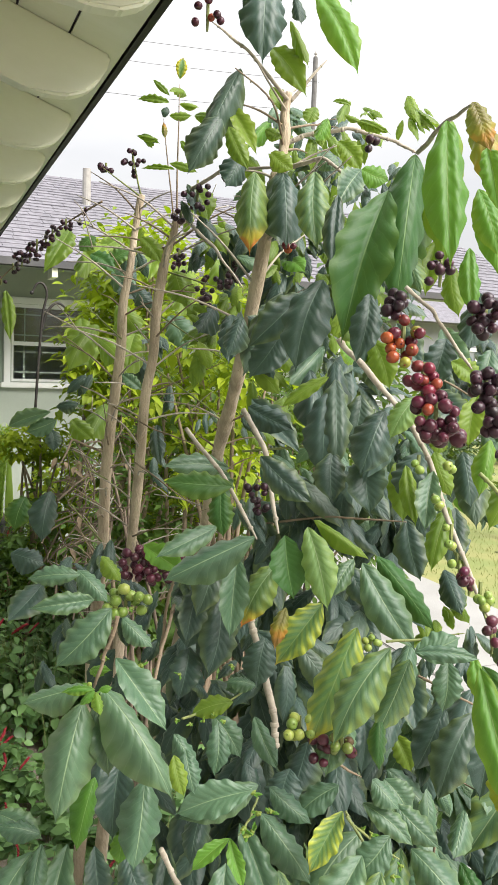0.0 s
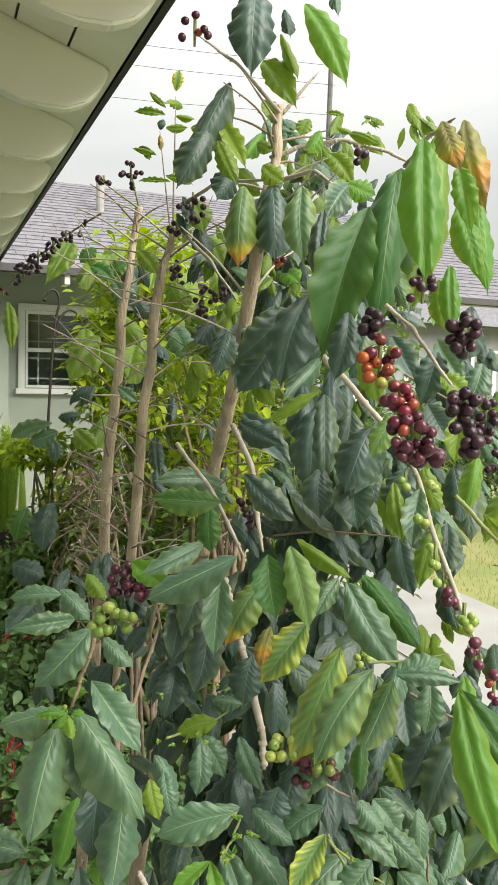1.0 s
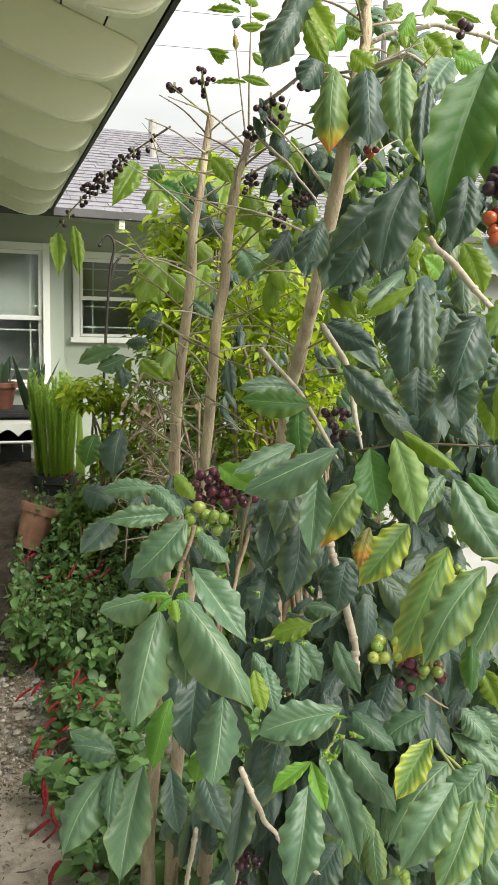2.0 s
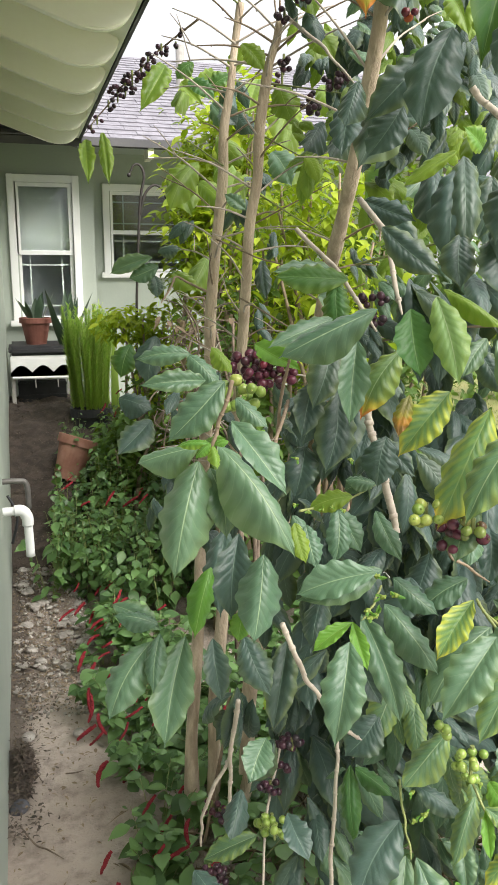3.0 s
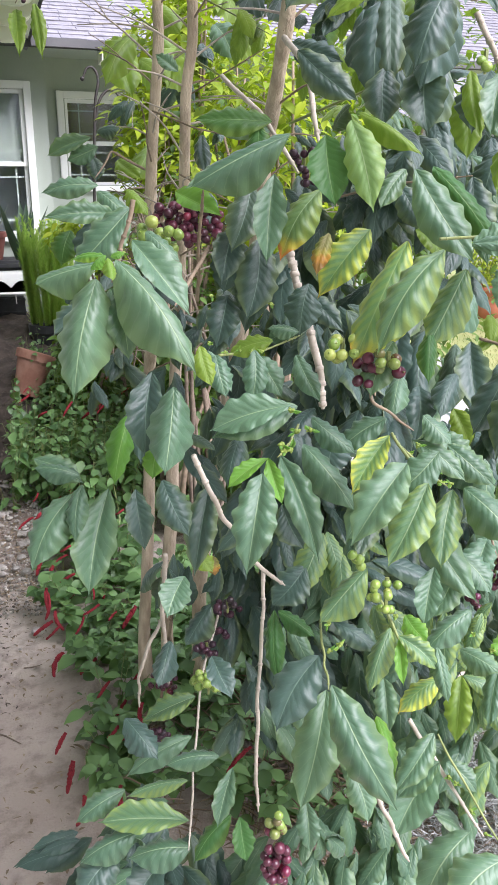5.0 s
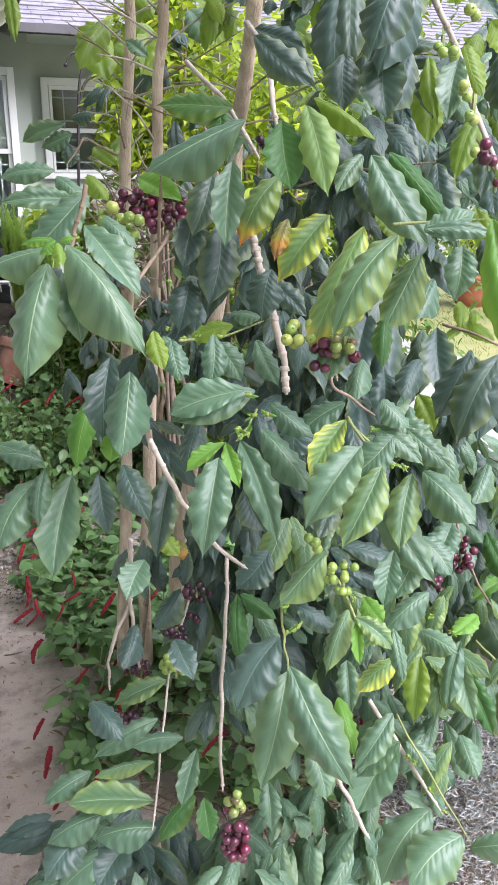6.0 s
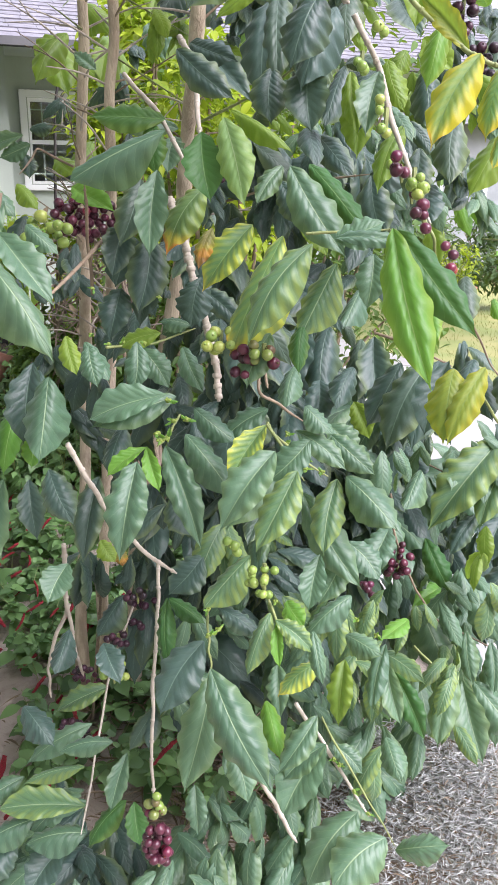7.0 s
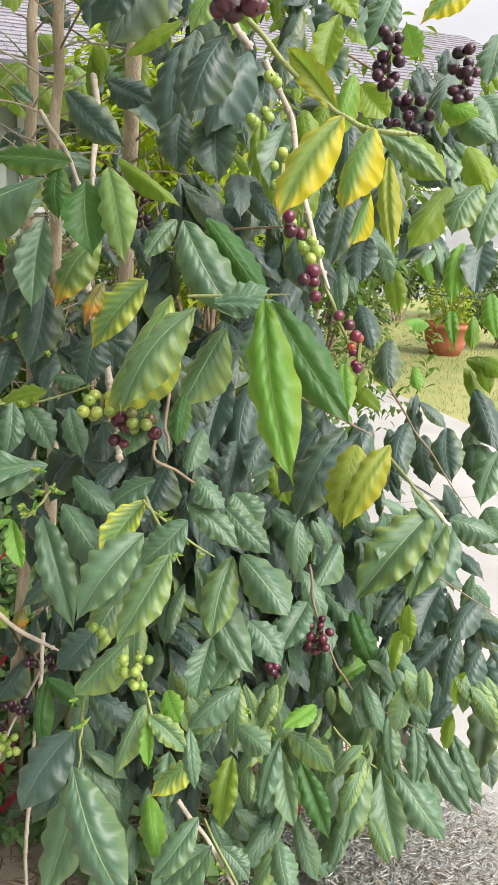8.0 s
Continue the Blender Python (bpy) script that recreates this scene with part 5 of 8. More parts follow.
def cherries(kind, centre, rx, rz, n, size, seed):
    """A cluster of coffee cherries packed round a short piece of twig."""
    rng = random.Random(1000 + seed)
    c = Vector(centre)
    out = (SIDE - c).normalized()
    right = out.cross(Vector((0, 0, 1))).normalized()
    bm = bmesh.new()
    tube(bm, [c + Vector((0, 0, rz)) - out * 0.012, c - out * 0.01, c - Vector((0, 0, rz)) - out * 0.012], [0.003, 0.003, 0.002], 6)
    bmesh.ops.transform(bm, matrix=ROOT, verts=bm.verts)
    twig = part("fruit_stalk", bm, TWIG_GREEN, tree)
    placed = []
    tries = 0
    gap = size * 0.74
    while len(placed) < n and tries < 600:
        tries += 1
        a = rng.uniform(0, 6.3)
        r = math.sqrt(rng.random())
        p = c + right * (math.cos(a) * r * rx) + Vector((0, 0, math.sin(a) * r * rz)) + out * rng.uniform(-0.012, 0.016)
        if all((p - q).length > gap for q in placed):
            placed.append(p)
        if tries % 150 == 0:
            gap *= 0.9
    for p in placed:
        s = size * rng.uniform(0.86, 1.12)
        k = kind
        if kind == "purple" and rng.random() < 0.03:
            k = "red"
        ob = new("cherry", CHERRY_MESH[k])
        ob.parent = twig
        ob.matrix_local = ROOT @ Matrix.Translation(p) @ Euler((rng.uniform(0.6, 2.2), rng.uniform(-0.5, 0.5), rng.uniform(0, 6.3))).to_matrix().to_4x4() @ Matrix.Diagonal((s, s, s, 1))


def buds(centre, n, size, seed):
    """A node with short bud knobs and a few tiny unfolding leaflets."""
    rng = random.Random(2000 + seed)
    c = Vector(centre)
    bm = bmesh.new()
    bmesh.ops.create_icosphere(bm, subdivisions=2, radius=size * 0.24, matrix=Matrix.Translation(c))
    for k in range(4):
        d = Vector((rng.gauss(0, 1), rng.gauss(0, 1) - 0.3, rng.gauss(0, 0.6))).normalized()
        tube(bm, [c, c + d * size * 0.26, c + d * size * 0.42], [size * 0.12, size * 0.13, size * 0.05], 6)
    bmesh.ops.transform(bm, matrix=ROOT, verts=bm.verts)
    part("shoot_tip", bm, BUD, tree, smooth_shade=True)
    for k in range(2):
        d = Vector((rng.gauss(0, 1), rng.gauss(0, 0.7) - 0.5, rng.gauss(0, 0.6) + 0.1)).normalized()
        leaf("l", c, c + d * size * rng.uniform(0.6, 1.1), size * rng.uniform(0.22, 0.36))


def side_twigs(points, count, seed, lo=0.0, reach=(0.08, 0.27)):
    """Bare side twigs in opposite pairs along a stem: thin, nearly straight, rising outwards, some forked."""
    rng = random.Random(3000 + seed)
    pts = [Vector(p) for p in points]
    ang = 0.0
    for k in range(count):
        f = lo + (1 - lo) * (k // 2 * 2 + rng.uniform(0, 0.6)) / count
        i = min(int(f * (len(pts) - 1)), len(pts) - 2)
        a = pts[i].lerp(pts[i + 1], f * (len(pts) - 1) - i)
        ang = ang + math.pi + rng.uniform(-0.3, 0.3) if k % 2 else rng.uniform(0, 6.3)
        ln = rng.uniform(*reach)
        d = Vector((math.cos(ang), math.sin(ang) * 0.8, rng.uniform(0.15, 0.75))).normalized()
        side = Vector((-d.y, d.x, 0)) * rng.gauss(0, 0.05) * ln
        end = a + d * ln + Vector((0, 0, -0.10 * ln))
        mid = a + d * ln * 0.5 + side
        bm = bmesh.new()
        tube(bm, [a, mid, end], [0.0030, 0.0022, 0.0010], 6)
        for g in (0.3, 0.55, 0.8):
            q = a.lerp(mid, g * 2) if g < 0.5 else mid.lerp(end, g * 2 - 1)
            bmesh.ops.create_icosphere(bm, subdivisions=1, radius=0.0034 - 0.0018 * g, matrix=Matrix.Translation(q))
        if rng.random() < 0.45:
            q = mid.lerp(end, rng.uniform(0.0, 0.6))
            e2 = q + (d + Vector((rng.uniform(-0.8, 0.8), rng.uniform(-0.8, 0.8), rng.uniform(-0.2, 0.6)))).normalized() * ln * 0.4
            tube(bm, [q, q.lerp(e2, 0.5) + Vector((0, 0, 0.004)), e2], [0.0018, 0.0014, 0.0008], 5)
        bmesh.ops.transform(bm, matrix=ROOT, verts=bm.verts)
        part("twig", bm, rng.choice((TWIG_PALE, TWIG_PALE, TWIG_BROWN)), tree, smooth_shade=True)


# stems and branches: bark, radius at the foot, radius at the end, way
stem(BARK, 0.0200, 0.0095, [(0.886, 2.644, 1.064), (0.878, 2.511, 1.344), (0.879, 2.438, 1.712), (0.899, 2.376, 2.051), (0.934, 2.368, 2.341)])
stem(BARK, 0.0180, 0.0092, [(0.954, 2.565, 1.118), (0.935, 2.385, 1.418), (0.929, 2.263, 1.814), (0.941, 2.179, 2.124), (0.972, 2.178, 2.249)])
stem(BARK, 0.0190, 0.0090, [(1.084, 2.213, 1.431), (1.064, 2.083, 1.686), (1.043, 1.895, 1.895), (1.025, 1.762, 2.134), (1.071, 1.784, 2.334), (1.084, 1.791, 2.455)])
branch(TWIG_PALE, 0.0046, 0.0020, [(1.084, 1.789, 2.438), (0.961, 1.716, 2.490), (0.862, 1.650, 2.499)])
branch(TWIG_PALE, 0.0040, 0.0020, [(1.087, 1.788, 2.438), (1.157, 1.767, 2.526)])
branch(TWIG_PALE, 0.0040, 0.0020, [(1.137, 1.398, 2.253), (1.087, 1.256, 2.257), (1.060, 1.158, 2.251)])
branch(TWIG_PALE, 0.0046, 0.0026, [(0.980, 2.127, 2.308), (1.012, 1.951, 2.328), (1.105, 1.800, 2.312)])
branch(TWIG_PALE, 0.0053, 0.0026, [(1.076, 1.779, 2.299), (1.112, 1.688, 2.306), (1.157, 1.607, 2.242)])
branch(TWIG_PALE, 0.0046, 0.0026, [(0.983, 2.175, 2.264), (1.024, 2.039, 2.168), (1.046, 1.911, 2.068)])
branch(TWIG_BROWN, 0.0029, 0.0017, [(0.868, 2.542, 2.347), (0.770, 2.662, 2.283), (0.694, 2.774, 2.217), (0.588, 2.849, 2.097)])
branch(TWIG_GREEN, 0.0026, 0.0013, [(0.934, 2.367, 2.334), (0.815, 2.314, 2.387)])
branch(TWIG_GREEN, 0.0026, 0.0013, [(0.934, 2.367, 2.334), (0.900, 2.337, 2.438)])
branch(TWIG_BROWN, 0.0026, 0.0013, [(0.974, 2.178, 2.252), (0.981, 2.208, 2.582)])
branch(TWIG_BROWN, 0.0023, 0.0013, [(0.967, 2.181, 2.252), (0.945, 2.215, 2.497)])
branch(TWIG_PALE, 0.0046, 0.0040, [(0.919, 1.579, 1.816), (0.905, 1.448, 1.756), (0.882, 1.338, 1.643)])
branch(TWIG_PALE, 0.0040, 0.0033, [(0.850, 1.692, 1.773), (0.877, 1.564, 1.703), (0.892, 1.440, 1.612)])
branch(TWIG_GREEN, 0.0026, 0.0020, [(1.025, 1.830, 1.714), (1.076, 1.593, 1.750), (1.084, 1.482, 1.771)])
branch(TWIG_BROWN, 0.0026, 0.0020, [(1.036, 1.810, 1.557), (1.143, 1.658, 1.599), (1.233, 1.512, 1.612)])
branch(TWIG_BROWN, 0.0033, 0.0020, [(0.857, 2.441, 1.649), (0.766, 2.375, 1.687), (0.708, 2.284, 1.624)])
branch(TWIG_GREEN, 0.0026, 0.0013, [(0.871, 2.428, 1.571), (0.761, 2.426, 1.636)])
branch(TWIG_BROWN, 0.0026, 0.0013, [(0.863, 2.423, 1.493), (0.747, 2.426, 1.574)])
branch(TWIG_GREEN, 0.0026, 0.0013, [(0.856, 2.417, 1.399), (0.745, 2.369, 1.537)])
branch(TWIG_BROWN, 0.0026, 0.0013, [(0.848, 2.414, 1.336), (0.751, 2.363, 1.507)])
branch(TWIG_BROWN, 0.0026, 0.0013, [(0.863, 2.343, 1.780), (0.931, 2.199, 1.732), (1.040, 2.040, 1.691)])
branch(TWIG_GREEN, 0.0026, 0.0013, [(0.884, 2.351, 1.959), (0.835, 2.601, 2.060)])
branch(TWIG_BROWN, 0.0026, 0.0013, [(0.945, 2.310, 1.813), (1.102, 2.144, 1.908)])
branch(TWIG_GREEN, 0.0026, 0.0013, [(0.966, 2.268, 2.019), (1.065, 2.050, 1.907)])
branch(TWIG_GREEN, 0.0026, 0.0013, [(0.945, 2.263, 1.888), (1.090, 2.024, 1.746)])
branch(TWIG_BROWN, 0.0026, 0.0013, [(0.917, 2.305, 1.633), (1.002, 2.042, 1.554)])
branch(TWIG_BROWN, 0.0026, 0.0013, [(0.910, 2.289, 1.439), (1.027, 2.032, 1.555)])
branch(TWIG_BROWN, 0.0020, 0.0013, [(0.931, 2.457, 2.120), (0.896, 2.591, 2.226)])
branch(TWIG_GREEN, 0.0026, 0.0013, [(0.959, 2.227, 2.130), (1.053, 1.961, 2.060)])
branch(TWIG_BROWN, 0.0026, 0.0013, [(0.970, 2.175, 2.208), (0.986, 2.546, 2.164)])
branch(TWIG_BROWN, 0.0026, 0.0020, [(0.746, 1.484, 1.427), (0.730, 1.393, 1.548), (0.722, 1.346, 1.587)])
stem(BARK, 0.0240, 0.0190, [(0.806, 2.459, -0.050), (0.786, 2.409, 0.032), (0.820, 2.474, 0.454), (0.884, 2.642, 1.065)])
stem(BARK, 0.0240, 0.0190, [(0.880, 2.492, -0.050), (0.860, 2.442, 0.033), (0.878, 2.434, 0.448), (0.952, 2.562, 1.121)])
stem(BARK, 0.0280, 0.0190, [(0.972, 2.469, -0.050), (0.952, 2.419, 0.050), (0.955, 2.330, 0.547), (1.084, 2.216, 1.430)])
branch(TWIG_BROWN, 0.0046, 0.0033, [(0.798, 2.263, 0.101), (0.810, 2.060, 0.585), (0.759, 1.816, 0.833)])
branch(TWIG_BROWN, 0.0033, 0.0020, [(0.758, 1.457, 1.508), (0.707, 1.351, 1.478), (0.653, 1.227, 1.455)])
branch(TWIG_GREEN, 0.0017, 0.0012, [(0.989, 1.116, 0.852), (1.027, 1.074, 0.766), (1.072, 1.028, 0.672)])
branch(TWIG_PALE, 0.0033, 0.0026, [(0.962, 1.149, 0.859), (1.017, 1.139, 0.763), (1.056, 1.080, 0.686)])
branch(TWIG_BROWN, 0.0026, 0.0020, [(0.971, 1.367, 1.367), (0.957, 1.298, 1.295), (1.041, 1.323, 1.237)])
branch(TWIG_PALE, 0.0046, 0.0033, [(1.104, 1.333, 1.816), (1.142, 1.322, 1.746), (1.128, 1.229, 1.644), (1.129, 1.141, 1.541)])
branch(TWIG_GREEN, 0.0018, 0.0014, [(0.959, 1.150, 1.530), (1.012, 1.134, 1.533), (1.076, 1.134, 1.535)])
branch(TWIG_BROWN, 0.0026, 0.0020, [(1.199, 1.402, 1.357), (1.218, 1.328, 1.350), (1.291, 1.304, 1.313)])
branch(TWIG_GREEN, 0.0026, 0.0020, [(1.122, 1.231, 1.632), (1.127, 1.180, 1.580), (1.137, 1.145, 1.523), (1.204, 1.225, 1.455)])
branch(TWIG_BROWN, 0.0018, 0.0012, [(1.301, 1.280, 1.388), (1.418, 1.342, 1.269), (1.665, 1.537, 1.059)])
branch(TWIG_BROWN, 0.0018, 0.0012, [(1.407, 1.527, 1.061), (1.480, 1.436, 1.024), (1.584, 1.326, 0.964)])
branch(TWIG_GREEN, 0.0020, 0.0013, [(1.604, 1.692, 1.492), (1.674, 1.557, 1.490)])
branch(TWIG_BROWN, 0.0026, 0.0020, [(1.285, 1.599, 1.917), (1.404, 1.535, 1.842)])
branch(TWIG_BROWN, 0.0026, 0.0020, [(1.003, 1.408, 1.369), (0.989, 1.375, 1.317), (0.993, 1.361, 1.286)])

branch(TWIG_PALE, 0.0046, 0.0044, [(0.967, 1.331, 1.940), (1.005, 1.310, 1.895), (1.045, 1.288, 1.845), (1.067, 1.275, 1.815)])
branch(TWIG_PALE, 0.0028, 0.0022, [(0.974, 1.170, 2.005), (1.006, 1.154, 1.975), (1.030, 1.140, 1.937), (1.055, 1.125, 1.899)])
branch(TWIG_PALE, 0.0056, 0.0034, [(1.097, 1.842, 2.364), (1.141, 1.825, 2.388), (1.229, 1.789, 2.405), (1.317, 1.749, 2.382), (1.359, 1.729, 2.358)])
branch(TWIG_BROWN, 0.0028, 0.0020, [(0.607, 1.219, 1.576), (0.593, 1.221, 1.528), (0.579, 1.222, 1.485)])
branch(TWIG_PALE, 0.0034, 0.0028, [(0.660, 1.181, 1.280), (0.695, 1.206, 1.202), (0.734, 1.233, 1.133), (0.774, 1.262, 1.075), (0.822, 1.292, 1.026)])
branch(TWIG_PALE, 0.0034, 0.0028, [(0.806, 1.343, 1.028), (0.796, 1.320, 0.944), (0.778, 1.291, 0.837), (0.766, 1.264, 0.738), (0.764, 1.243, 0.672)])
branch(TWIG_PALE, 0.0066, 0.0058, [(0.881, 1.520, 1.572), (0.891, 1.506, 1.533), (0.899, 1.493, 1.499), (0.905, 1.478, 1.456), (0.919, 1.452, 1.387), (0.929, 1.425, 1.306), (0.928, 1.411, 1.258)])
branch(TWIG_PALE, 0.0034, 0.0028, [(0.883, 1.085, 0.798), (0.915, 1.095, 0.724), (0.950, 1.104, 0.650)])
branch(TWIG_PALE, 0.0042, 0.0030, [(0.670, 1.423, 1.040), (0.675, 1.496, 0.890), (0.694, 1.567, 0.747), (0.713, 1.651, 0.646)])
branch(TWIG_PALE, 0.0036, 0.0024, [(0.681, 1.514, 0.884), (0.649, 1.539, 0.792), (0.639, 1.565, 0.730), (0.642, 1.584, 0.656)])
branch(TWIG_PALE, 0.0026, 0.0018, [(0.836, 1.696, 0.783), (0.753, 1.539, 0.735), (0.694, 1.370, 0.673), (0.646, 1.213, 0.662)])
branch(TWIG_GREEN, 0.0018, 0.0015, [(0.818, 1.238, 1.290), (0.801, 1.224, 1.272), (0.779, 1.212, 1.256)])
branch(TWIG_GREEN, 0.0019, 0.0017, [(0.850, 1.221, 1.003), (0.838, 1.180, 0.971), (0.829, 1.140, 0.943)])
branch(TWIG_GREEN, 0.0020, 0.0016, [(0.909, 1.161, 1.059), (0.918, 1.117, 1.019), (0.923, 1.083, 1.008)])
branch(TWIG_GREEN, 0.0018, 0.0015, [(0.911, 1.151, 1.291), (0.947, 1.156, 1.252), (1.003, 1.153, 1.208)])
branch(TWIG_GREEN, 0.0020, 0.0016, [(0.741, 1.350, 1.367), (0.815, 1.384, 1.362), (0.894, 1.423, 1.376)])
branch(TWIG_GREEN, 0.0022, 0.0018, [(0.918, 1.166, 1.289), (0.926, 1.141, 1.265), (0.947, 1.107, 1.224)])
branch(TWIG_GREEN, 0.0024, 0.0020, [(1.259, 1.207, 1.317), (1.361, 1.274, 1.229), (1.464, 1.340, 1.140)])
branch(TWIG_BROWN, 0.0024, 0.0018, [(1.245, 1.396, 1.066), (1.263, 1.402, 0.978), (1.307, 1.392, 0.867), (1.362, 1.388, 0.792), (1.483, 1.362, 0.719)])
branch(TWIG_GREEN, 0.0022, 0.0018, [(1.298, 1.367, 0.763), (1.326, 1.329, 0.730), (1.353, 1.297, 0.717)])
branch(TWIG_GREEN, 0.0026, 0.0020, [(0.966, 0.990, 1.780), (1.001, 0.965, 1.737), (1.036, 0.944, 1.706), (1.063, 0.930, 1.692), (1.099, 0.917, 1.691)])

# bare twigs: stem, number
side_twigs([(0.886, 2.644, 1.064), (0.878, 2.511, 1.344), (0.879, 2.438, 1.712), (0.899, 2.376, 2.051), (0.934, 2.368, 2.341)], 44, 0)
side_twigs([(0.954, 2.565, 1.118), (0.935, 2.385, 1.418), (0.929, 2.263, 1.814), (0.941, 2.179, 2.124), (0.972, 2.178, 2.249)], 40, 1)
side_twigs([(1.084, 2.213, 1.431), (1.064, 2.083, 1.686), (1.043, 1.895, 1.895), (1.025, 1.762, 2.134), (1.071, 1.784, 2.334), (1.084, 1.791, 2.455)], 30, 2)

# leaves of the outer crown: kind, base, tip, width
leaf("k", (0.974, 1.224, 2.140), (0.886, 1.178, 1.936), 0.079)
leaf("k", (1.035, 1.254, 2.200), (0.978, 1.187, 1.977), 0.072)
leaf("l", (0.969, 1.092, 2.197), (0.943, 1.030, 2.017), 0.052)
leaf("b", (0.904, 0.961, 2.171), (0.912, 0.936, 2.117), 0.028)
leaf("l", (0.948, 0.989, 2.138), (0.946, 0.961, 2.067), 0.027)
leaf("l", (1.029, 1.101, 2.125), (1.038, 1.059, 2.034), 0.038)
leaf("l", (1.048, 1.136, 2.058), (1.035, 1.104, 1.967), 0.028)
leaf("d", (0.992, 1.709, 2.631), (0.964, 1.651, 2.450), 0.086)
leaf("l", (1.060, 1.638, 2.587), (1.109, 1.553, 2.425), 0.059)
leaf("d", (1.028, 1.662, 2.580), (1.033, 1.639, 2.525), 0.025)
leaf("q", (1.041, 1.706, 2.555), (1.061, 1.661, 2.463), 0.024)
leaf("q", (1.020, 1.739, 2.514), (1.068, 1.682, 2.423), 0.054)
leaf("d", (0.940, 1.702, 2.449), (0.864, 1.677, 2.303), 0.067)
leaf("d", (0.898, 1.683, 2.352), (0.833, 1.666, 2.240), 0.064)
leaf("q", (0.926, 1.705, 2.378), (0.960, 1.655, 2.291), 0.040)
leaf("q", (0.911, 1.677, 2.333), (0.935, 1.633, 2.250), 0.037)
leaf("o", (0.948, 1.633, 2.247), (0.921, 1.583, 2.096), 0.063)
leaf("d", (0.994, 1.609, 2.245), (0.982, 1.559, 2.108), 0.075)
leaf("h", (1.005, 1.506, 2.228), (0.990, 1.457, 2.093), 0.059)
leaf("d", (1.007, 1.424, 2.175), (0.981, 1.383, 2.048), 0.036)
leaf("d", (0.982, 1.417, 2.037), (0.920, 1.382, 1.891), 0.078)
leaf("d", (0.992, 1.510, 2.021), (0.896, 1.514, 1.930), 0.060)
leaf("d", (0.973, 1.545, 1.957), (0.909, 1.539, 1.876), 0.061)
leaf("d", (0.924, 1.177, 1.993), (0.893, 1.152, 1.903), 0.041)
leaf("d", (1.038, 1.478, 1.860), (1.003, 1.428, 1.710), 0.071)
leaf("d", (1.040, 1.306, 1.833), (0.989, 1.286, 1.737), 0.067)
leaf("d", (1.115, 1.503, 1.850), (1.079, 1.476, 1.751), 0.060)
leaf("p", (1.003, 1.173, 1.860), (0.960, 1.168, 1.803), 0.035)
leaf("q", (1.029, 1.470, 1.881), (0.947, 1.483, 1.827), 0.025)
leaf("d", (0.876, 1.499, 1.977), (0.848, 1.482, 1.909), 0.043)
leaf("d", (1.181, 1.406, 1.758), (1.142, 1.384, 1.669), 0.068)
leaf("d", (1.061, 1.386, 1.761), (1.049, 1.349, 1.665), 0.064)
leaf("d", (1.019, 1.426, 1.757), (1.007, 1.396, 1.677), 0.056)
leaf("q", (1.164, 1.457, 1.733), (1.159, 1.415, 1.634), 0.050)
leaf("d", (1.299, 1.536, 1.655), (1.258, 1.517, 1.571), 0.065)
leaf("d", (1.252, 1.540, 1.611), (1.256, 1.489, 1.502), 0.065)
leaf("k", (0.878, 1.519, 1.688), (0.766, 1.561, 1.696), 0.054)
leaf("k", (0.860, 1.525, 1.682), (0.854, 1.494, 1.606), 0.044)
leaf("g", (0.818, 1.280, 1.653), (0.691, 1.309, 1.592), 0.051)
leaf("g", (0.823, 1.353, 1.608), (0.799, 1.312, 1.496), 0.045)
leaf("o", (0.898, 1.370, 1.588), (0.832, 1.357, 1.495), 0.054)
leaf("k", (0.866, 1.282, 1.653), (0.866, 1.244, 1.569), 0.053)
leaf("p", (0.889, 1.257, 1.669), (0.897, 1.204, 1.562), 0.047)
leaf("q", (0.899, 1.258, 1.678), (0.966, 1.207, 1.631), 0.024)
leaf("y", (0.948, 1.312, 1.536), (0.868, 1.308, 1.452), 0.056)
leaf("y", (0.961, 1.229, 1.524), (0.872, 1.198, 1.376), 0.068)
leaf("h", (0.972, 1.158, 1.517), (0.879, 1.144, 1.400), 0.059)
leaf("h", (1.012, 1.169, 1.492), (0.953, 1.151, 1.401), 0.053)
leaf("g", (0.979, 1.252, 1.612), (1.030, 1.178, 1.500), 0.058)
leaf("k", (1.014, 1.268, 1.616), (1.075, 1.196, 1.518), 0.047)
leaf("d", (0.989, 1.312, 1.595), (1.014, 1.273, 1.533), 0.039)
leaf("g", (0.983, 1.117, 1.523), (1.037, 1.094, 1.547), 0.043)
leaf("g", (0.980, 1.113, 1.526), (1.058, 1.075, 1.521), 0.024)
leaf("g", (1.038, 1.119, 1.506), (1.020, 1.098, 1.443), 0.039)
leaf("d", (1.230, 1.363, 1.312), (1.161, 1.345, 1.213), 0.060)
leaf("d", (1.251, 1.313, 1.320), (1.166, 1.287, 1.189), 0.074)
leaf("d", (1.230, 1.226, 1.340), (1.177, 1.200, 1.237), 0.053)
leaf("q", (1.027, 1.327, 1.534), (1.060, 1.294, 1.495), 0.036)
leaf("d", (0.796, 1.453, 1.526), (0.770, 1.426, 1.444), 0.063)
leaf("d", (0.829, 1.434, 1.520), (0.798, 1.395, 1.407), 0.063)
leaf("d", (0.900, 1.409, 1.455), (0.877, 1.385, 1.382), 0.055)
leaf("g", (0.615, 1.285, 1.566), (0.540, 1.284, 1.494), 0.052)
leaf("g", (0.559, 1.172, 1.510), (0.488, 1.194, 1.491), 0.036)
leaf("g", (0.554, 1.163, 1.495), (0.516, 1.122, 1.375), 0.059)
leaf("g", (0.570, 1.177, 1.483), (0.582, 1.137, 1.412), 0.041)
leaf("g", (0.574, 1.154, 1.515), (0.642, 1.073, 1.410), 0.055)
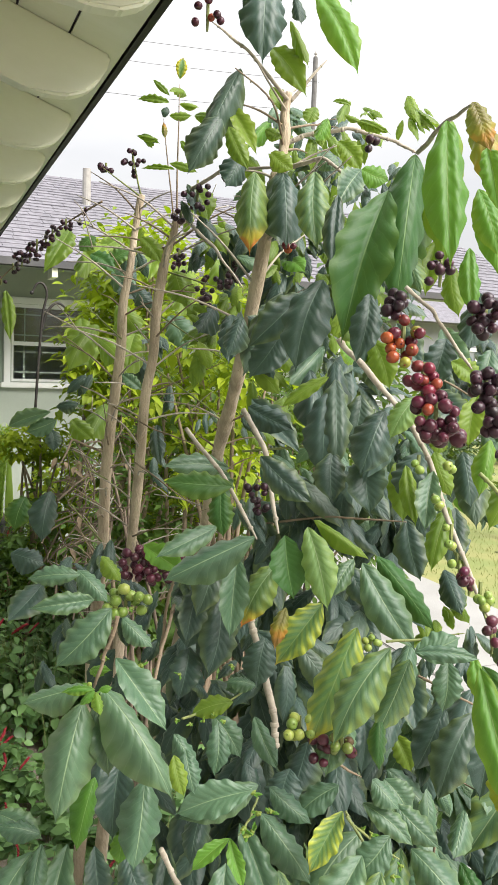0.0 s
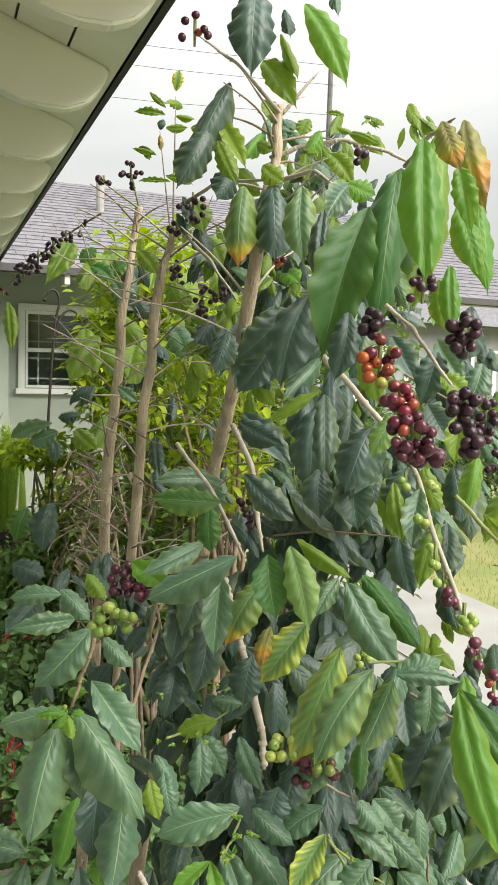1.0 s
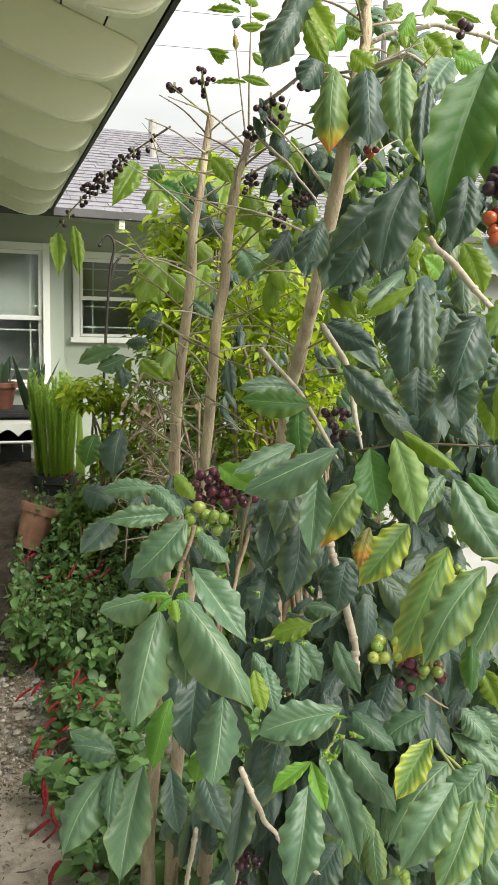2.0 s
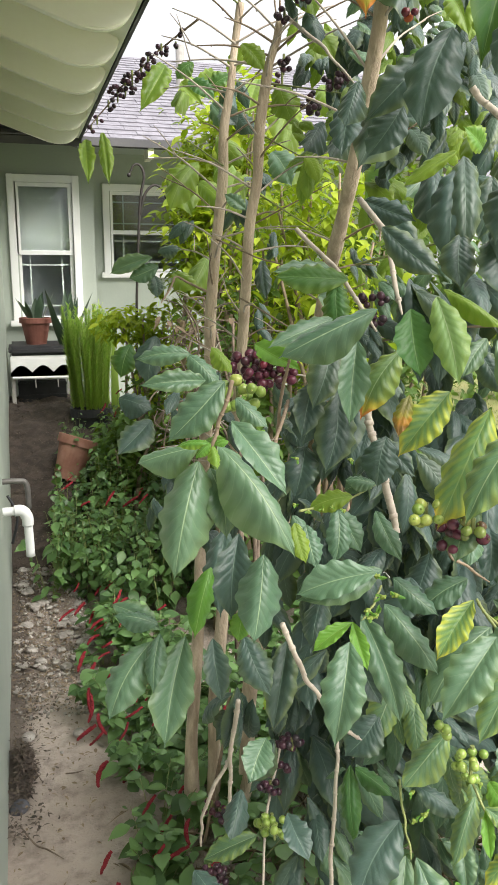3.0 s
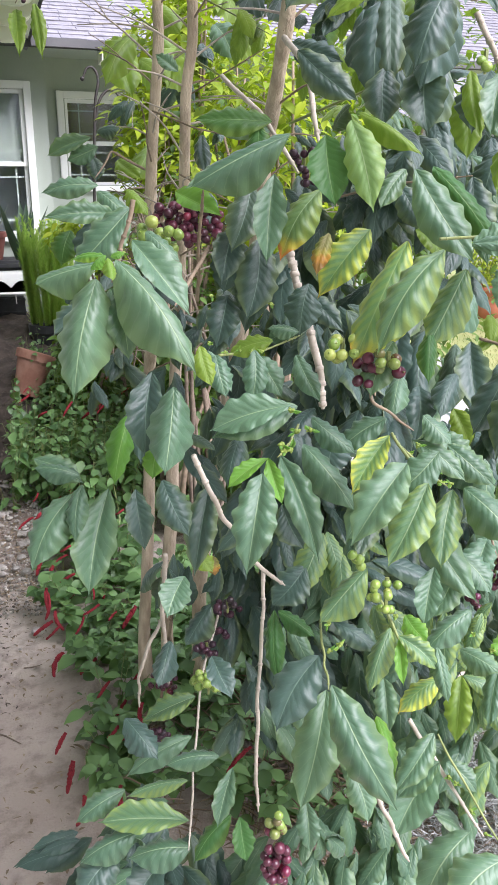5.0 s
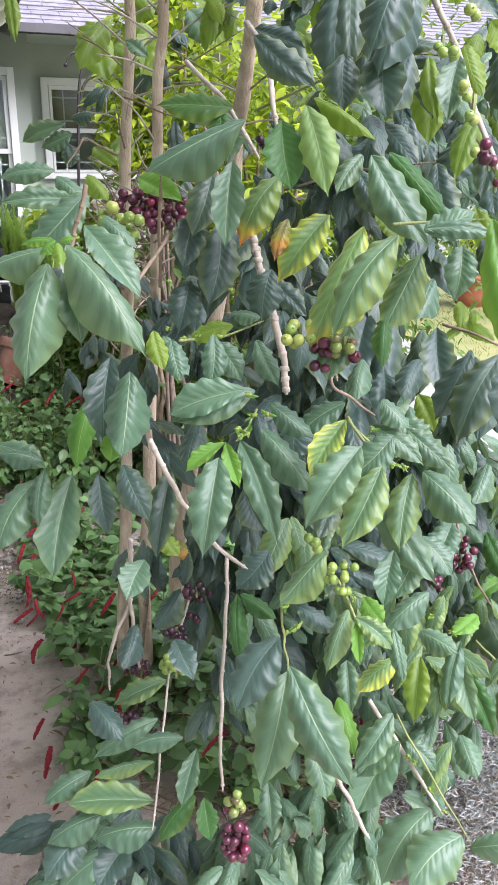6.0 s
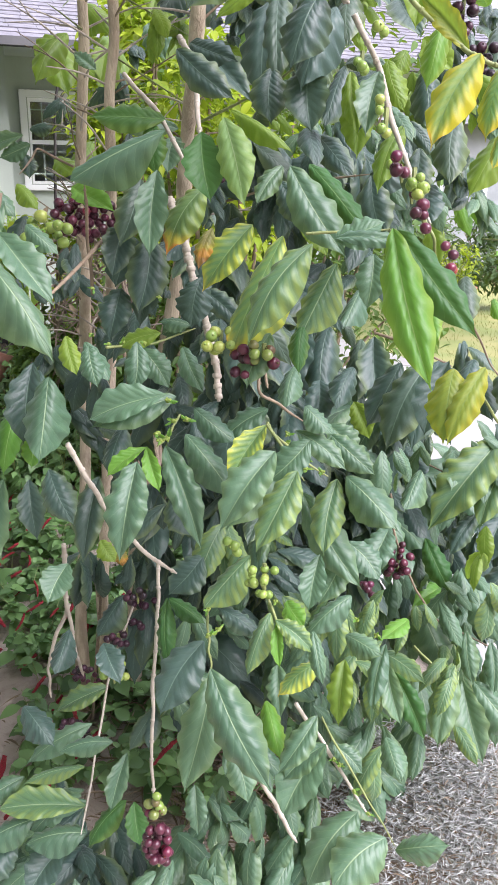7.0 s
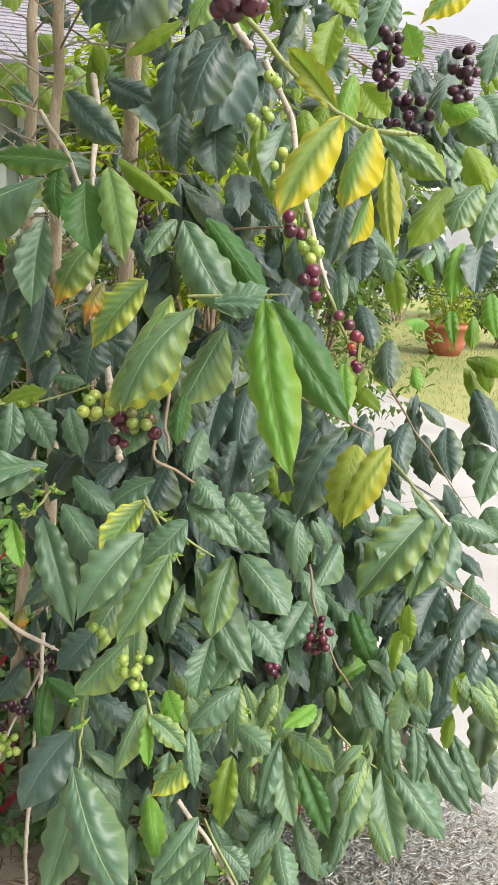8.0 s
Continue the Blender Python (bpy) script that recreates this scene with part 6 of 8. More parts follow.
leaf("g", (0.599, 1.192, 1.533), (0.651, 1.134, 1.461), 0.045)
leaf("g", (0.641, 1.329, 1.537), (0.678, 1.297, 1.503), 0.030)
leaf("g", (0.589, 1.367, 1.593), (0.518, 1.393, 1.585), 0.029)
leaf("g", (0.595, 1.414, 1.587), (0.633, 1.378, 1.547), 0.035)
leaf("l", (0.562, 1.136, 1.520), (0.526, 1.149, 1.517), 0.013)
leaf("l", (0.562, 1.129, 1.519), (0.565, 1.117, 1.497), 0.014)
leaf("l", (0.560, 1.128, 1.522), (0.543, 1.129, 1.507), 0.011)
leaf("l", (0.566, 1.134, 1.520), (0.580, 1.127, 1.524), 0.009)
leaf("g", (0.646, 1.215, 1.359), (0.623, 1.177, 1.260), 0.056)
leaf("d", (0.634, 1.287, 1.364), (0.612, 1.246, 1.262), 0.050)
leaf("l", (0.616, 1.372, 1.287), (0.585, 1.340, 1.195), 0.037)
leaf("l", (0.630, 1.244, 1.278), (0.618, 1.230, 1.238), 0.030)
leaf("g", (0.485, 1.472, 1.203), (0.551, 1.427, 1.173), 0.039)
leaf("g", (0.698, 1.258, 1.392), (0.723, 1.224, 1.345), 0.030)
leaf("q", (0.663, 1.150, 1.419), (0.670, 1.127, 1.377), 0.024)
leaf("g", (0.773, 1.286, 1.384), (0.760, 1.260, 1.319), 0.034)
leaf("q", (0.820, 1.346, 1.384), (0.758, 1.364, 1.365), 0.034)
leaf("g", (0.788, 1.189, 1.331), (0.688, 1.219, 1.301), 0.046)
leaf("g", (0.875, 1.387, 1.387), (0.831, 1.404, 1.394), 0.027)
leaf("g", (0.956, 1.113, 1.276), (0.898, 1.114, 1.226), 0.045)
leaf("g", (0.943, 1.228, 1.290), (0.875, 1.237, 1.247), 0.041)
leaf("g", (1.077, 1.312, 1.233), (1.108, 1.273, 1.181), 0.050)
leaf("q", (1.194, 1.456, 1.226), (1.210, 1.420, 1.165), 0.042)
leaf("q", (0.645, 1.479, 1.590), (0.670, 1.452, 1.555), 0.028)
leaf("g", (0.535, 1.426, 1.157), (0.463, 1.383, 1.063), 0.060)
leaf("g", (0.547, 1.411, 1.176), (0.528, 1.368, 1.105), 0.033)
leaf("g", (0.587, 1.422, 1.161), (0.538, 1.345, 1.029), 0.063)
leaf("d", (0.623, 1.396, 1.165), (0.625, 1.343, 1.089), 0.040)
leaf("d", (0.646, 1.308, 1.207), (0.670, 1.256, 1.141), 0.046)
leaf("d", (0.717, 1.326, 1.183), (0.675, 1.267, 1.079), 0.046)
leaf("q", (0.739, 1.493, 1.008), (0.759, 1.465, 0.976), 0.034)
leaf("g", (0.545, 1.417, 1.188), (0.481, 1.437, 1.203), 0.033)
leaf("d", (0.797, 1.628, 0.825), (0.735, 1.600, 0.759), 0.052)
leaf("h", (0.753, 1.591, 0.651), (0.645, 1.599, 0.618), 0.046)
leaf("g", (0.690, 1.363, 0.740), (0.580, 1.361, 0.693), 0.040)
leaf("h", (0.667, 1.294, 0.715), (0.570, 1.311, 0.699), 0.023)
leaf("h", (0.663, 1.279, 0.653), (0.526, 1.316, 0.660), 0.049)
leaf("g", (0.576, 1.352, 0.675), (0.494, 1.347, 0.636), 0.039)
leaf("g", (0.659, 1.255, 0.624), (0.563, 1.277, 0.615), 0.052)
leaf("g", (0.584, 1.305, 0.630), (0.491, 1.308, 0.597), 0.047)
leaf("g", (0.707, 1.257, 0.778), (0.626, 1.275, 0.770), 0.032)
leaf("g", (0.728, 1.257, 0.753), (0.691, 1.217, 0.684), 0.032)
leaf("k", (0.721, 1.244, 0.677), (0.653, 1.225, 0.625), 0.036)
leaf("k", (0.731, 1.232, 0.681), (0.731, 1.194, 0.630), 0.035)
leaf("g", (0.808, 1.216, 1.321), (0.694, 1.228, 1.288), 0.045)
leaf("l", (0.764, 1.207, 1.258), (0.707, 1.203, 1.227), 0.022)
leaf("l", (0.764, 1.206, 1.259), (0.771, 1.169, 1.208), 0.023)
leaf("g", (0.742, 1.164, 1.254), (0.700, 1.106, 1.152), 0.053)
leaf("g", (0.803, 1.265, 1.239), (0.828, 1.174, 1.118), 0.044)
leaf("g", (0.828, 1.246, 1.259), (0.880, 1.178, 1.182), 0.047)
leaf("g", (0.842, 1.252, 1.293), (0.892, 1.209, 1.252), 0.035)
leaf("y", (0.921, 1.178, 1.282), (0.859, 1.154, 1.218), 0.039)
leaf("g", (0.900, 1.091, 1.274), (0.814, 1.064, 1.196), 0.056)
leaf("h", (0.930, 1.091, 1.245), (0.860, 1.054, 1.162), 0.051)
leaf("h", (1.047, 1.214, 1.179), (1.004, 1.162, 1.086), 0.049)
leaf("h", (0.903, 1.188, 1.090), (0.825, 1.170, 1.029), 0.047)
leaf("k", (0.806, 1.293, 0.987), (0.791, 1.235, 0.900), 0.030)
leaf("k", (0.804, 1.272, 0.997), (0.850, 1.235, 0.966), 0.028)
leaf("d", (0.831, 1.180, 0.972), (0.754, 1.145, 0.891), 0.067)
leaf("g", (0.844, 1.181, 0.913), (0.776, 1.107, 0.785), 0.065)
leaf("g", (0.819, 1.109, 0.973), (0.866, 1.003, 0.848), 0.062)
leaf("g", (0.810, 1.164, 0.745), (0.801, 1.125, 0.689), 0.033)
leaf("g", (0.844, 1.098, 0.848), (0.854, 1.053, 0.791), 0.039)
leaf("g", (1.006, 1.133, 0.789), (0.918, 1.099, 0.707), 0.063)
leaf("d", (0.856, 1.193, 1.014), (0.911, 1.151, 0.980), 0.033)
leaf("h", (0.912, 1.130, 1.028), (0.864, 1.095, 0.959), 0.032)
leaf("l", (0.913, 1.104, 1.030), (0.902, 1.071, 0.978), 0.017)
leaf("h", (0.908, 1.101, 1.033), (0.951, 1.063, 0.997), 0.029)
leaf("y", (0.975, 1.097, 0.958), (0.908, 1.092, 0.923), 0.034)
leaf("g", (1.066, 1.218, 1.052), (1.012, 1.192, 0.991), 0.045)
leaf("d", (1.055, 1.491, 1.877), (1.021, 1.410, 1.730), 0.056)
leaf("d", (1.103, 1.387, 1.835), (1.026, 1.339, 1.720), 0.061)
leaf("d", (0.853, 1.350, 1.760), (0.914, 1.291, 1.696), 0.045)
leaf("g", (0.976, 1.272, 1.613), (0.932, 1.254, 1.564), 0.031)
leaf("d", (0.819, 1.438, 1.597), (0.774, 1.394, 1.506), 0.053)
leaf("d", (0.796, 1.449, 1.538), (0.765, 1.408, 1.461), 0.049)
leaf("d", (0.853, 1.482, 1.487), (0.803, 1.432, 1.387), 0.057)
leaf("d", (0.933, 1.527, 1.426), (0.988, 1.473, 1.369), 0.041)
leaf("d", (0.784, 1.447, 1.439), (0.754, 1.411, 1.370), 0.050)
leaf("g", (0.793, 1.359, 1.362), (0.823, 1.315, 1.309), 0.040)
leaf("g", (0.882, 1.417, 1.382), (0.838, 1.423, 1.371), 0.034)
leaf("g", (0.938, 1.211, 1.399), (0.893, 1.182, 1.335), 0.048)
leaf("k", (0.963, 1.161, 1.420), (0.945, 1.127, 1.361), 0.026)
leaf("d", (0.824, 1.314, 1.147), (0.842, 1.270, 1.092), 0.049)
leaf("d", (0.885, 1.366, 1.012), (0.821, 1.350, 0.962), 0.063)
leaf("g", (0.695, 1.200, 1.398), (0.699, 1.169, 1.352), 0.030)
leaf("l", (1.000, 1.009, 1.541), (0.997, 0.907, 1.385), 0.049)
leaf("k", (1.010, 1.016, 1.539), (1.063, 0.927, 1.433), 0.046)
leaf("Y", (1.024, 0.908, 1.699), (0.959, 0.879, 1.616), 0.041)
leaf("Y", (1.048, 0.899, 1.691), (1.009, 0.871, 1.624), 0.035)
leaf("Y", (1.043, 0.887, 1.640), (1.019, 0.869, 1.597), 0.016)
leaf("v", (1.067, 0.905, 1.670), (1.054, 0.860, 1.592), 0.020)
leaf("v", (1.037, 0.946, 1.706), (0.994, 0.973, 1.761), 0.024)
leaf("Y", (1.232, 1.056, 1.852), (1.170, 1.056, 1.814), 0.030)
leaf("h", (1.087, 0.978, 1.700), (1.141, 0.930, 1.655), 0.024)
leaf("h", (1.352, 1.186, 1.672), (1.302, 1.166, 1.612), 0.051)
leaf("g", (1.377, 1.179, 1.666), (1.330, 1.148, 1.590), 0.043)
leaf("q", (1.567, 1.589, 1.694), (1.466, 1.554, 1.580), 0.063)
leaf("q", (1.369, 1.589, 1.846), (1.403, 1.542, 1.791), 0.057)
leaf("v", (1.181, 1.139, 1.349), (1.142, 1.094, 1.260), 0.060)
leaf("v", (1.216, 1.117, 1.353), (1.141, 1.083, 1.261), 0.043)
leaf("h", (1.508, 1.450, 1.122), (1.340, 1.418, 0.984), 0.093)
leaf("h", (1.546, 1.455, 1.091), (1.448, 1.406, 0.966), 0.068)
leaf("g", (1.498, 1.381, 1.132), (1.576, 1.336, 1.109), 0.055)
leaf("g", (1.520, 1.297, 1.279), (1.469, 1.262, 1.199), 0.046)
leaf("g", (1.349, 1.439, 0.800), (1.375, 1.347, 0.686), 0.074)
leaf("g", (1.387, 1.331, 0.797), (1.373, 1.278, 0.715), 0.039)
leaf("g", (1.424, 1.305, 0.781), (1.404, 1.256, 0.703), 0.035)
leaf("g", (1.444, 1.306, 0.765), (1.494, 1.207, 0.653), 0.051)
leaf("g", (1.496, 1.297, 0.761), (1.517, 1.217, 0.662), 0.045)
leaf("g", (1.290, 1.224, 0.803), (1.229, 1.169, 0.697), 0.051)
leaf("g", (1.350, 1.280, 0.730), (1.348, 1.194, 0.611), 0.058)
leaf("g", (1.386, 1.293, 0.712), (1.445, 1.205, 0.621), 0.065)
leaf("d", (1.465, 1.330, 0.754), (1.511, 1.326, 0.808), 0.030)
leaf("d", (1.474, 1.453, 0.974), (1.405, 1.430, 0.904), 0.040)
leaf("d", (1.551, 1.415, 0.883), (1.460, 1.399, 0.811), 0.055)
leaf("d", (1.544, 1.378, 0.899), (1.498, 1.333, 0.811), 0.047)
leaf("g", (1.430, 1.403, 0.856), (1.467, 1.320, 0.758), 0.063)
leaf("d", (1.599, 1.328, 0.822), (1.530, 1.262, 0.694), 0.059)
leaf("d", (1.574, 1.350, 0.885), (1.520, 1.317, 0.810), 0.051)
leaf("g", (1.100, 1.137, 0.938), (1.058, 1.096, 0.859), 0.032)
leaf("g", (1.113, 1.159, 0.902), (1.111, 1.098, 0.817), 0.033)
leaf("k", (1.176, 1.230, 0.816), (1.197, 1.156, 0.726), 0.039)
leaf("k", (1.365, 1.458, 0.936), (1.387, 1.386, 0.845), 0.047)
leaf("g", (1.012, 1.261, 1.146), (1.066, 1.156, 1.024), 0.055)
leaf("g", (1.018, 1.202, 1.068), (0.985, 1.165, 0.998), 0.039)
leaf("g", (1.035, 1.129, 1.033), (0.962, 1.124, 0.987), 0.038)
leaf("g", (0.957, 1.086, 1.016), (0.955, 1.045, 0.957), 0.022)
leaf("g", (0.980, 1.112, 0.859), (0.910, 1.090, 0.795), 0.039)
leaf("g", (1.000, 1.122, 0.798), (0.929, 1.119, 0.758), 0.047)
leaf("g", (1.018, 1.132, 0.785), (1.050, 1.095, 0.752), 0.034)
leaf("q", (1.030, 1.131, 0.930), (0.998, 1.088, 0.854), 0.038)
leaf("g", (1.038, 1.224, 1.245), (1.087, 1.172, 1.195), 0.042)
leaf("g", (0.985, 1.229, 1.254), (1.043, 1.175, 1.206), 0.037)
leaf("g", (0.998, 1.226, 1.290), (1.028, 1.192, 1.257), 0.037)
leaf("g", (1.214, 1.506, 1.129), (1.276, 1.440, 1.065), 0.059)
leaf("g", (1.089, 1.256, 1.055), (1.126, 1.207, 1.004), 0.049)
leaf("q", (1.827, 2.271, 1.519), (1.822, 2.190, 1.389), 0.062)
leaf("l", (1.899, 2.240, 1.583), (1.904, 2.169, 1.475), 0.046)
leaf("l", (1.923, 2.206, 1.585), (1.936, 2.137, 1.486), 0.039)
leaf("q", (0.956, 2.205, 2.534), (0.881, 2.234, 2.544), 0.022)
leaf("q", (0.958, 2.213, 2.553), (0.919, 2.231, 2.592), 0.017)
leaf("Y", (0.984, 2.216, 2.598), (0.993, 2.214, 2.653), 0.028)
leaf("q", (0.983, 2.208, 2.535), (1.026, 2.187, 2.529), 0.019)
leaf("d", (0.956, 2.203, 2.509), (0.936, 2.211, 2.514), 0.028)
leaf("q", (0.958, 2.209, 2.504), (1.008, 2.185, 2.506), 0.022)
leaf("b", (0.942, 2.191, 2.444), (0.939, 2.195, 2.484), 0.014)
leaf("q", (0.922, 2.180, 2.434), (0.871, 2.200, 2.443), 0.014)
leaf("q", (0.978, 2.177, 2.439), (1.007, 2.152, 2.407), 0.022)
leaf("q", (0.954, 2.139, 2.360), (0.878, 2.168, 2.363), 0.014)
leaf("q", (0.946, 2.159, 2.377), (1.006, 2.124, 2.357), 0.022)
leaf("q", (1.028, 1.777, 2.370), (1.057, 1.757, 2.353), 0.029)
leaf("q", (1.077, 1.804, 2.418), (1.054, 1.816, 2.474), 0.035)
leaf("q", (1.184, 1.786, 2.453), (1.221, 1.768, 2.448), 0.012)
leaf("q", (1.161, 1.817, 2.446), (1.139, 1.810, 2.407), 0.036)
leaf("l", (1.149, 1.741, 2.401), (1.121, 1.733, 2.351), 0.034)
leaf("q", (1.168, 1.705, 2.400), (1.197, 1.688, 2.389), 0.013)
leaf("d", (0.980, 1.776, 2.319), (0.942, 1.763, 2.246), 0.056)
leaf("q", (1.032, 1.753, 2.321), (1.068, 1.722, 2.286), 0.045)
leaf("q", (1.142, 1.677, 2.340), (1.174, 1.640, 2.282), 0.044)
leaf("l", (1.056, 1.438, 2.224), (1.095, 1.413, 2.206), 0.043)
leaf("g", (1.128, 1.719, 2.326), (1.153, 1.693, 2.291), 0.045)
leaf("q", (0.994, 2.129, 2.324), (1.023, 2.082, 2.239), 0.067)
leaf("d", (1.012, 2.112, 2.256), (1.036, 2.072, 2.187), 0.054)
leaf("q", (0.891, 2.201, 2.204), (0.930, 2.157, 2.141), 0.047)
leaf("k", (0.867, 2.612, 2.258), (0.819, 2.615, 2.214), 0.049)
leaf("k", (0.852, 2.613, 2.208), (0.916, 2.564, 2.160), 0.056)
leaf("k", (0.898, 2.597, 2.178), (0.966, 2.568, 2.229), 0.049)
leaf("d", (0.909, 2.468, 2.119), (0.942, 2.434, 2.072), 0.056)
leaf("d", (0.947, 2.456, 2.105), (0.985, 2.416, 2.051), 0.053)
leaf("q", (0.995, 2.249, 2.135), (1.013, 2.204, 2.047), 0.072)
leaf("g", (0.870, 2.091, 1.834), (0.826, 2.111, 1.872), 0.032)
leaf("d", (0.778, 2.721, 1.757), (0.841, 2.691, 1.769), 0.045)
leaf("g", (0.759, 2.708, 1.741), (0.632, 2.744, 1.695), 0.051)
leaf("g", (0.775, 2.698, 1.716), (0.687, 2.721, 1.680), 0.058)
leaf("d", (0.759, 2.704, 1.690), (0.764, 2.674, 1.624), 0.051)
leaf("d", (0.737, 2.552, 1.524), (0.708, 2.504, 1.388), 0.080)
leaf("k", (0.682, 2.672, 1.490), (0.647, 2.644, 1.395), 0.077)
leaf("d", (0.627, 2.535, 1.354), (0.713, 2.485, 1.328), 0.079)
leaf("d", (0.963, 1.427, 1.213), (0.934, 1.394, 1.150), 0.064)
leaf("d", (1.015, 1.461, 1.237), (0.969, 1.426, 1.164), 0.065)
leaf("q", (1.145, 1.342, 2.106), (1.111, 1.320, 2.017), 0.039)
leaf("q", (1.165, 1.329, 2.066), (1.160, 1.297, 1.984), 0.036)
leaf("h", (1.069, 1.315, 2.082), (1.077, 1.282, 2.012), 0.034)
leaf("q", (1.103, 1.454, 1.949), (1.115, 1.412, 1.864), 0.048)
leaf("d", (1.308, 1.433, 2.039), (1.270, 1.406, 1.937), 0.060)
leaf("q", (1.191, 1.349, 1.914), (1.227, 1.318, 1.879), 0.041)
leaf("d", (1.282, 1.489, 1.959), (1.236, 1.469, 1.864), 0.058)
leaf("g", (1.324, 1.412, 1.939), (1.280, 1.397, 1.858), 0.050)
leaf("q", (1.169, 1.351, 1.764), (1.181, 1.314, 1.694), 0.041)
leaf("q", (1.169, 1.252, 1.862), (1.141, 1.231, 1.786), 0.038)
leaf("l", (1.189, 1.238, 1.794), (1.156, 1.216, 1.711), 0.034)
leaf("d", (1.247, 1.376, 1.761), (1.241, 1.338, 1.669), 0.054)
leaf("d", (1.177, 1.574, 1.814), (1.132, 1.545, 1.747), 0.057)
leaf("d", (1.228, 1.615, 1.796), (1.168, 1.564, 1.691), 0.058)
leaf("g", (1.126, 1.293, 1.740), (1.085, 1.250, 1.657), 0.039)
leaf("q", (1.104, 1.336, 1.744), (1.091, 1.281, 1.657), 0.031)
leaf("q", (1.188, 1.329, 1.674), (1.127, 1.286, 1.581), 0.040)
leaf("d", (1.283, 1.434, 1.651), (1.238, 1.384, 1.556), 0.050)
leaf("q", (1.244, 1.430, 1.794), (1.216, 1.410, 1.752), 0.034)
leaf("b", (0.893, 1.325, 1.531), (0.864, 1.299, 1.478), 0.026)
leaf("b", (0.785, 1.565, 0.957), (0.784, 1.544, 0.927), 0.026)
leaf("g", (0.831, 1.467, 1.630), (0.721, 1.442, 1.594), 0.043)
leaf("d", (0.653, 1.435, 1.323), (0.626, 1.358, 1.216), 0.051)
leaf("g", (0.847, 1.324, 1.366), (0.856, 1.254, 1.315), 0.032)
leaf("g", (0.967, 1.203, 1.227), (0.858, 1.167, 1.148), 0.068)
leaf("g", (1.052, 1.195, 1.188), (1.093, 1.113, 1.133), 0.059)
leaf("l", (0.930, 1.187, 0.846), (0.927, 1.118, 0.793), 0.035)
leaf("l", (0.943, 1.146, 1.033), (0.947, 1.093, 1.021), 0.032)
leaf("d", (0.556, 1.322, 0.585), (0.485, 1.279, 0.551), 0.064)
leaf("d", (0.628, 1.308, 0.563), (0.560, 1.263, 0.525), 0.056)
leaf("g", (1.045, 1.096, 0.684), (0.943, 1.056, 0.614), 0.070)
leaf("g", (1.056, 1.030, 0.692), (0.958, 1.003, 0.658), 0.073)
leaf("g", (1.083, 1.044, 0.648), (1.134, 0.989, 0.692), 0.043)
leaf("d", (1.189, 1.560, 1.346), (1.138, 1.474, 1.227), 0.069)
leaf("d", (1.271, 1.535, 1.326), (1.238, 1.447, 1.222), 0.062)
leaf("d", (1.368, 1.457, 1.290), (1.272, 1.382, 1.154), 0.076)
leaf("g", (1.316, 1.541, 0.964), (1.360, 1.441, 0.920), 0.067)
leaf("g", (1.047, 1.164, 0.949), (1.074, 1.102, 0.945), 0.038)
leaf("g", (1.250, 1.404, 0.993), (1.175, 1.349, 0.940), 0.055)
leaf("l", (1.431, 1.482, 0.808), (1.339, 1.442, 0.807), 0.045)
leaf("g", (1.093, 1.106, 0.798), (1.086, 1.046, 0.767), 0.038)
leaf("d", (0.977, 1.301, 1.122), (0.920, 1.252, 1.075), 0.038)
leaf("l", (1.234, 1.301, 1.423), (1.214, 1.236, 1.365), 0.034)
leaf("g", (1.151, 1.364, 1.437), (1.095, 1.312, 1.385), 0.040)
leaf("g", (0.607, 1.358, 1.558), (0.518, 1.339, 1.560), 0.031)
leaf("g", (0.656, 1.230, 1.097), (0.622, 1.187, 1.066), 0.042)
leaf("d", (0.994, 1.719, 1.831), (1.057, 1.617, 1.738), 0.060)
leaf("l", (0.732, 1.550, 1.587), (0.782, 1.474, 1.557), 0.044)
leaf("d", (0.748, 1.273, 1.270), (0.714, 1.224, 1.221), 0.038)
leaf("d", (0.667, 1.396, 0.902), (0.634, 1.341, 0.858), 0.039)
leaf("d", (0.586, 1.374, 0.791), (0.623, 1.303, 0.760), 0.047)
leaf("d", (0.704, 1.279, 0.937), (0.717, 1.218, 0.905), 0.040)
leaf("l", (0.583, 1.264, 1.492), (0.600, 1.222, 1.507), 0.016)
leaf("k", (1.116, 1.371, 2.240), (1.060, 1.316, 1.992), 0.087)
leaf("l", (1.139, 1.312, 2.280), (1.099, 1.254, 2.051), 0.065)
leaf("b", (1.211, 1.347, 2.322), (1.209, 1.278, 2.167), 0.048)
leaf("l", (1.226, 1.322, 2.195), (1.209, 1.259, 2.045), 0.046)
leaf("d", (1.050, 1.747, 2.286), (1.029, 1.672, 2.121), 0.086)
leaf("d", (1.054, 1.718, 2.045), (0.955, 1.676, 1.879), 0.086)
leaf("d", (0.957, 1.745, 1.996), (0.926, 1.681, 1.901), 0.057)
leaf("d", (1.212, 1.411, 1.866), (1.218, 1.343, 1.803), 0.058)
leaf("g", (1.105, 1.522, 2.248), (1.040, 1.482, 2.176), 0.049)
leaf("d", (1.063, 1.817, 2.271), (0.994, 1.766, 2.176), 0.058)
leaf("g", (1.083, 1.567, 2.596), (1.063, 1.508, 2.521), 0.020)
leaf("q", (1.128, 2.001, 2.319), (1.058, 1.956, 2.365), 0.046)
leaf("q", (1.072, 2.260, 2.261), (1.098, 2.154, 2.178), 0.064)
leaf("q", (1.113, 2.081, 2.212), (1.145, 1.977, 2.124), 0.062)
leaf("q", (1.170, 1.775, 2.200), (1.170, 1.696, 2.122), 0.051)
leaf("d", (1.145, 1.596, 2.266), (1.096, 1.546, 2.191), 0.042)
leaf("q", (0.932, 2.604, 2.066), (0.970, 2.480, 1.982), 0.075)
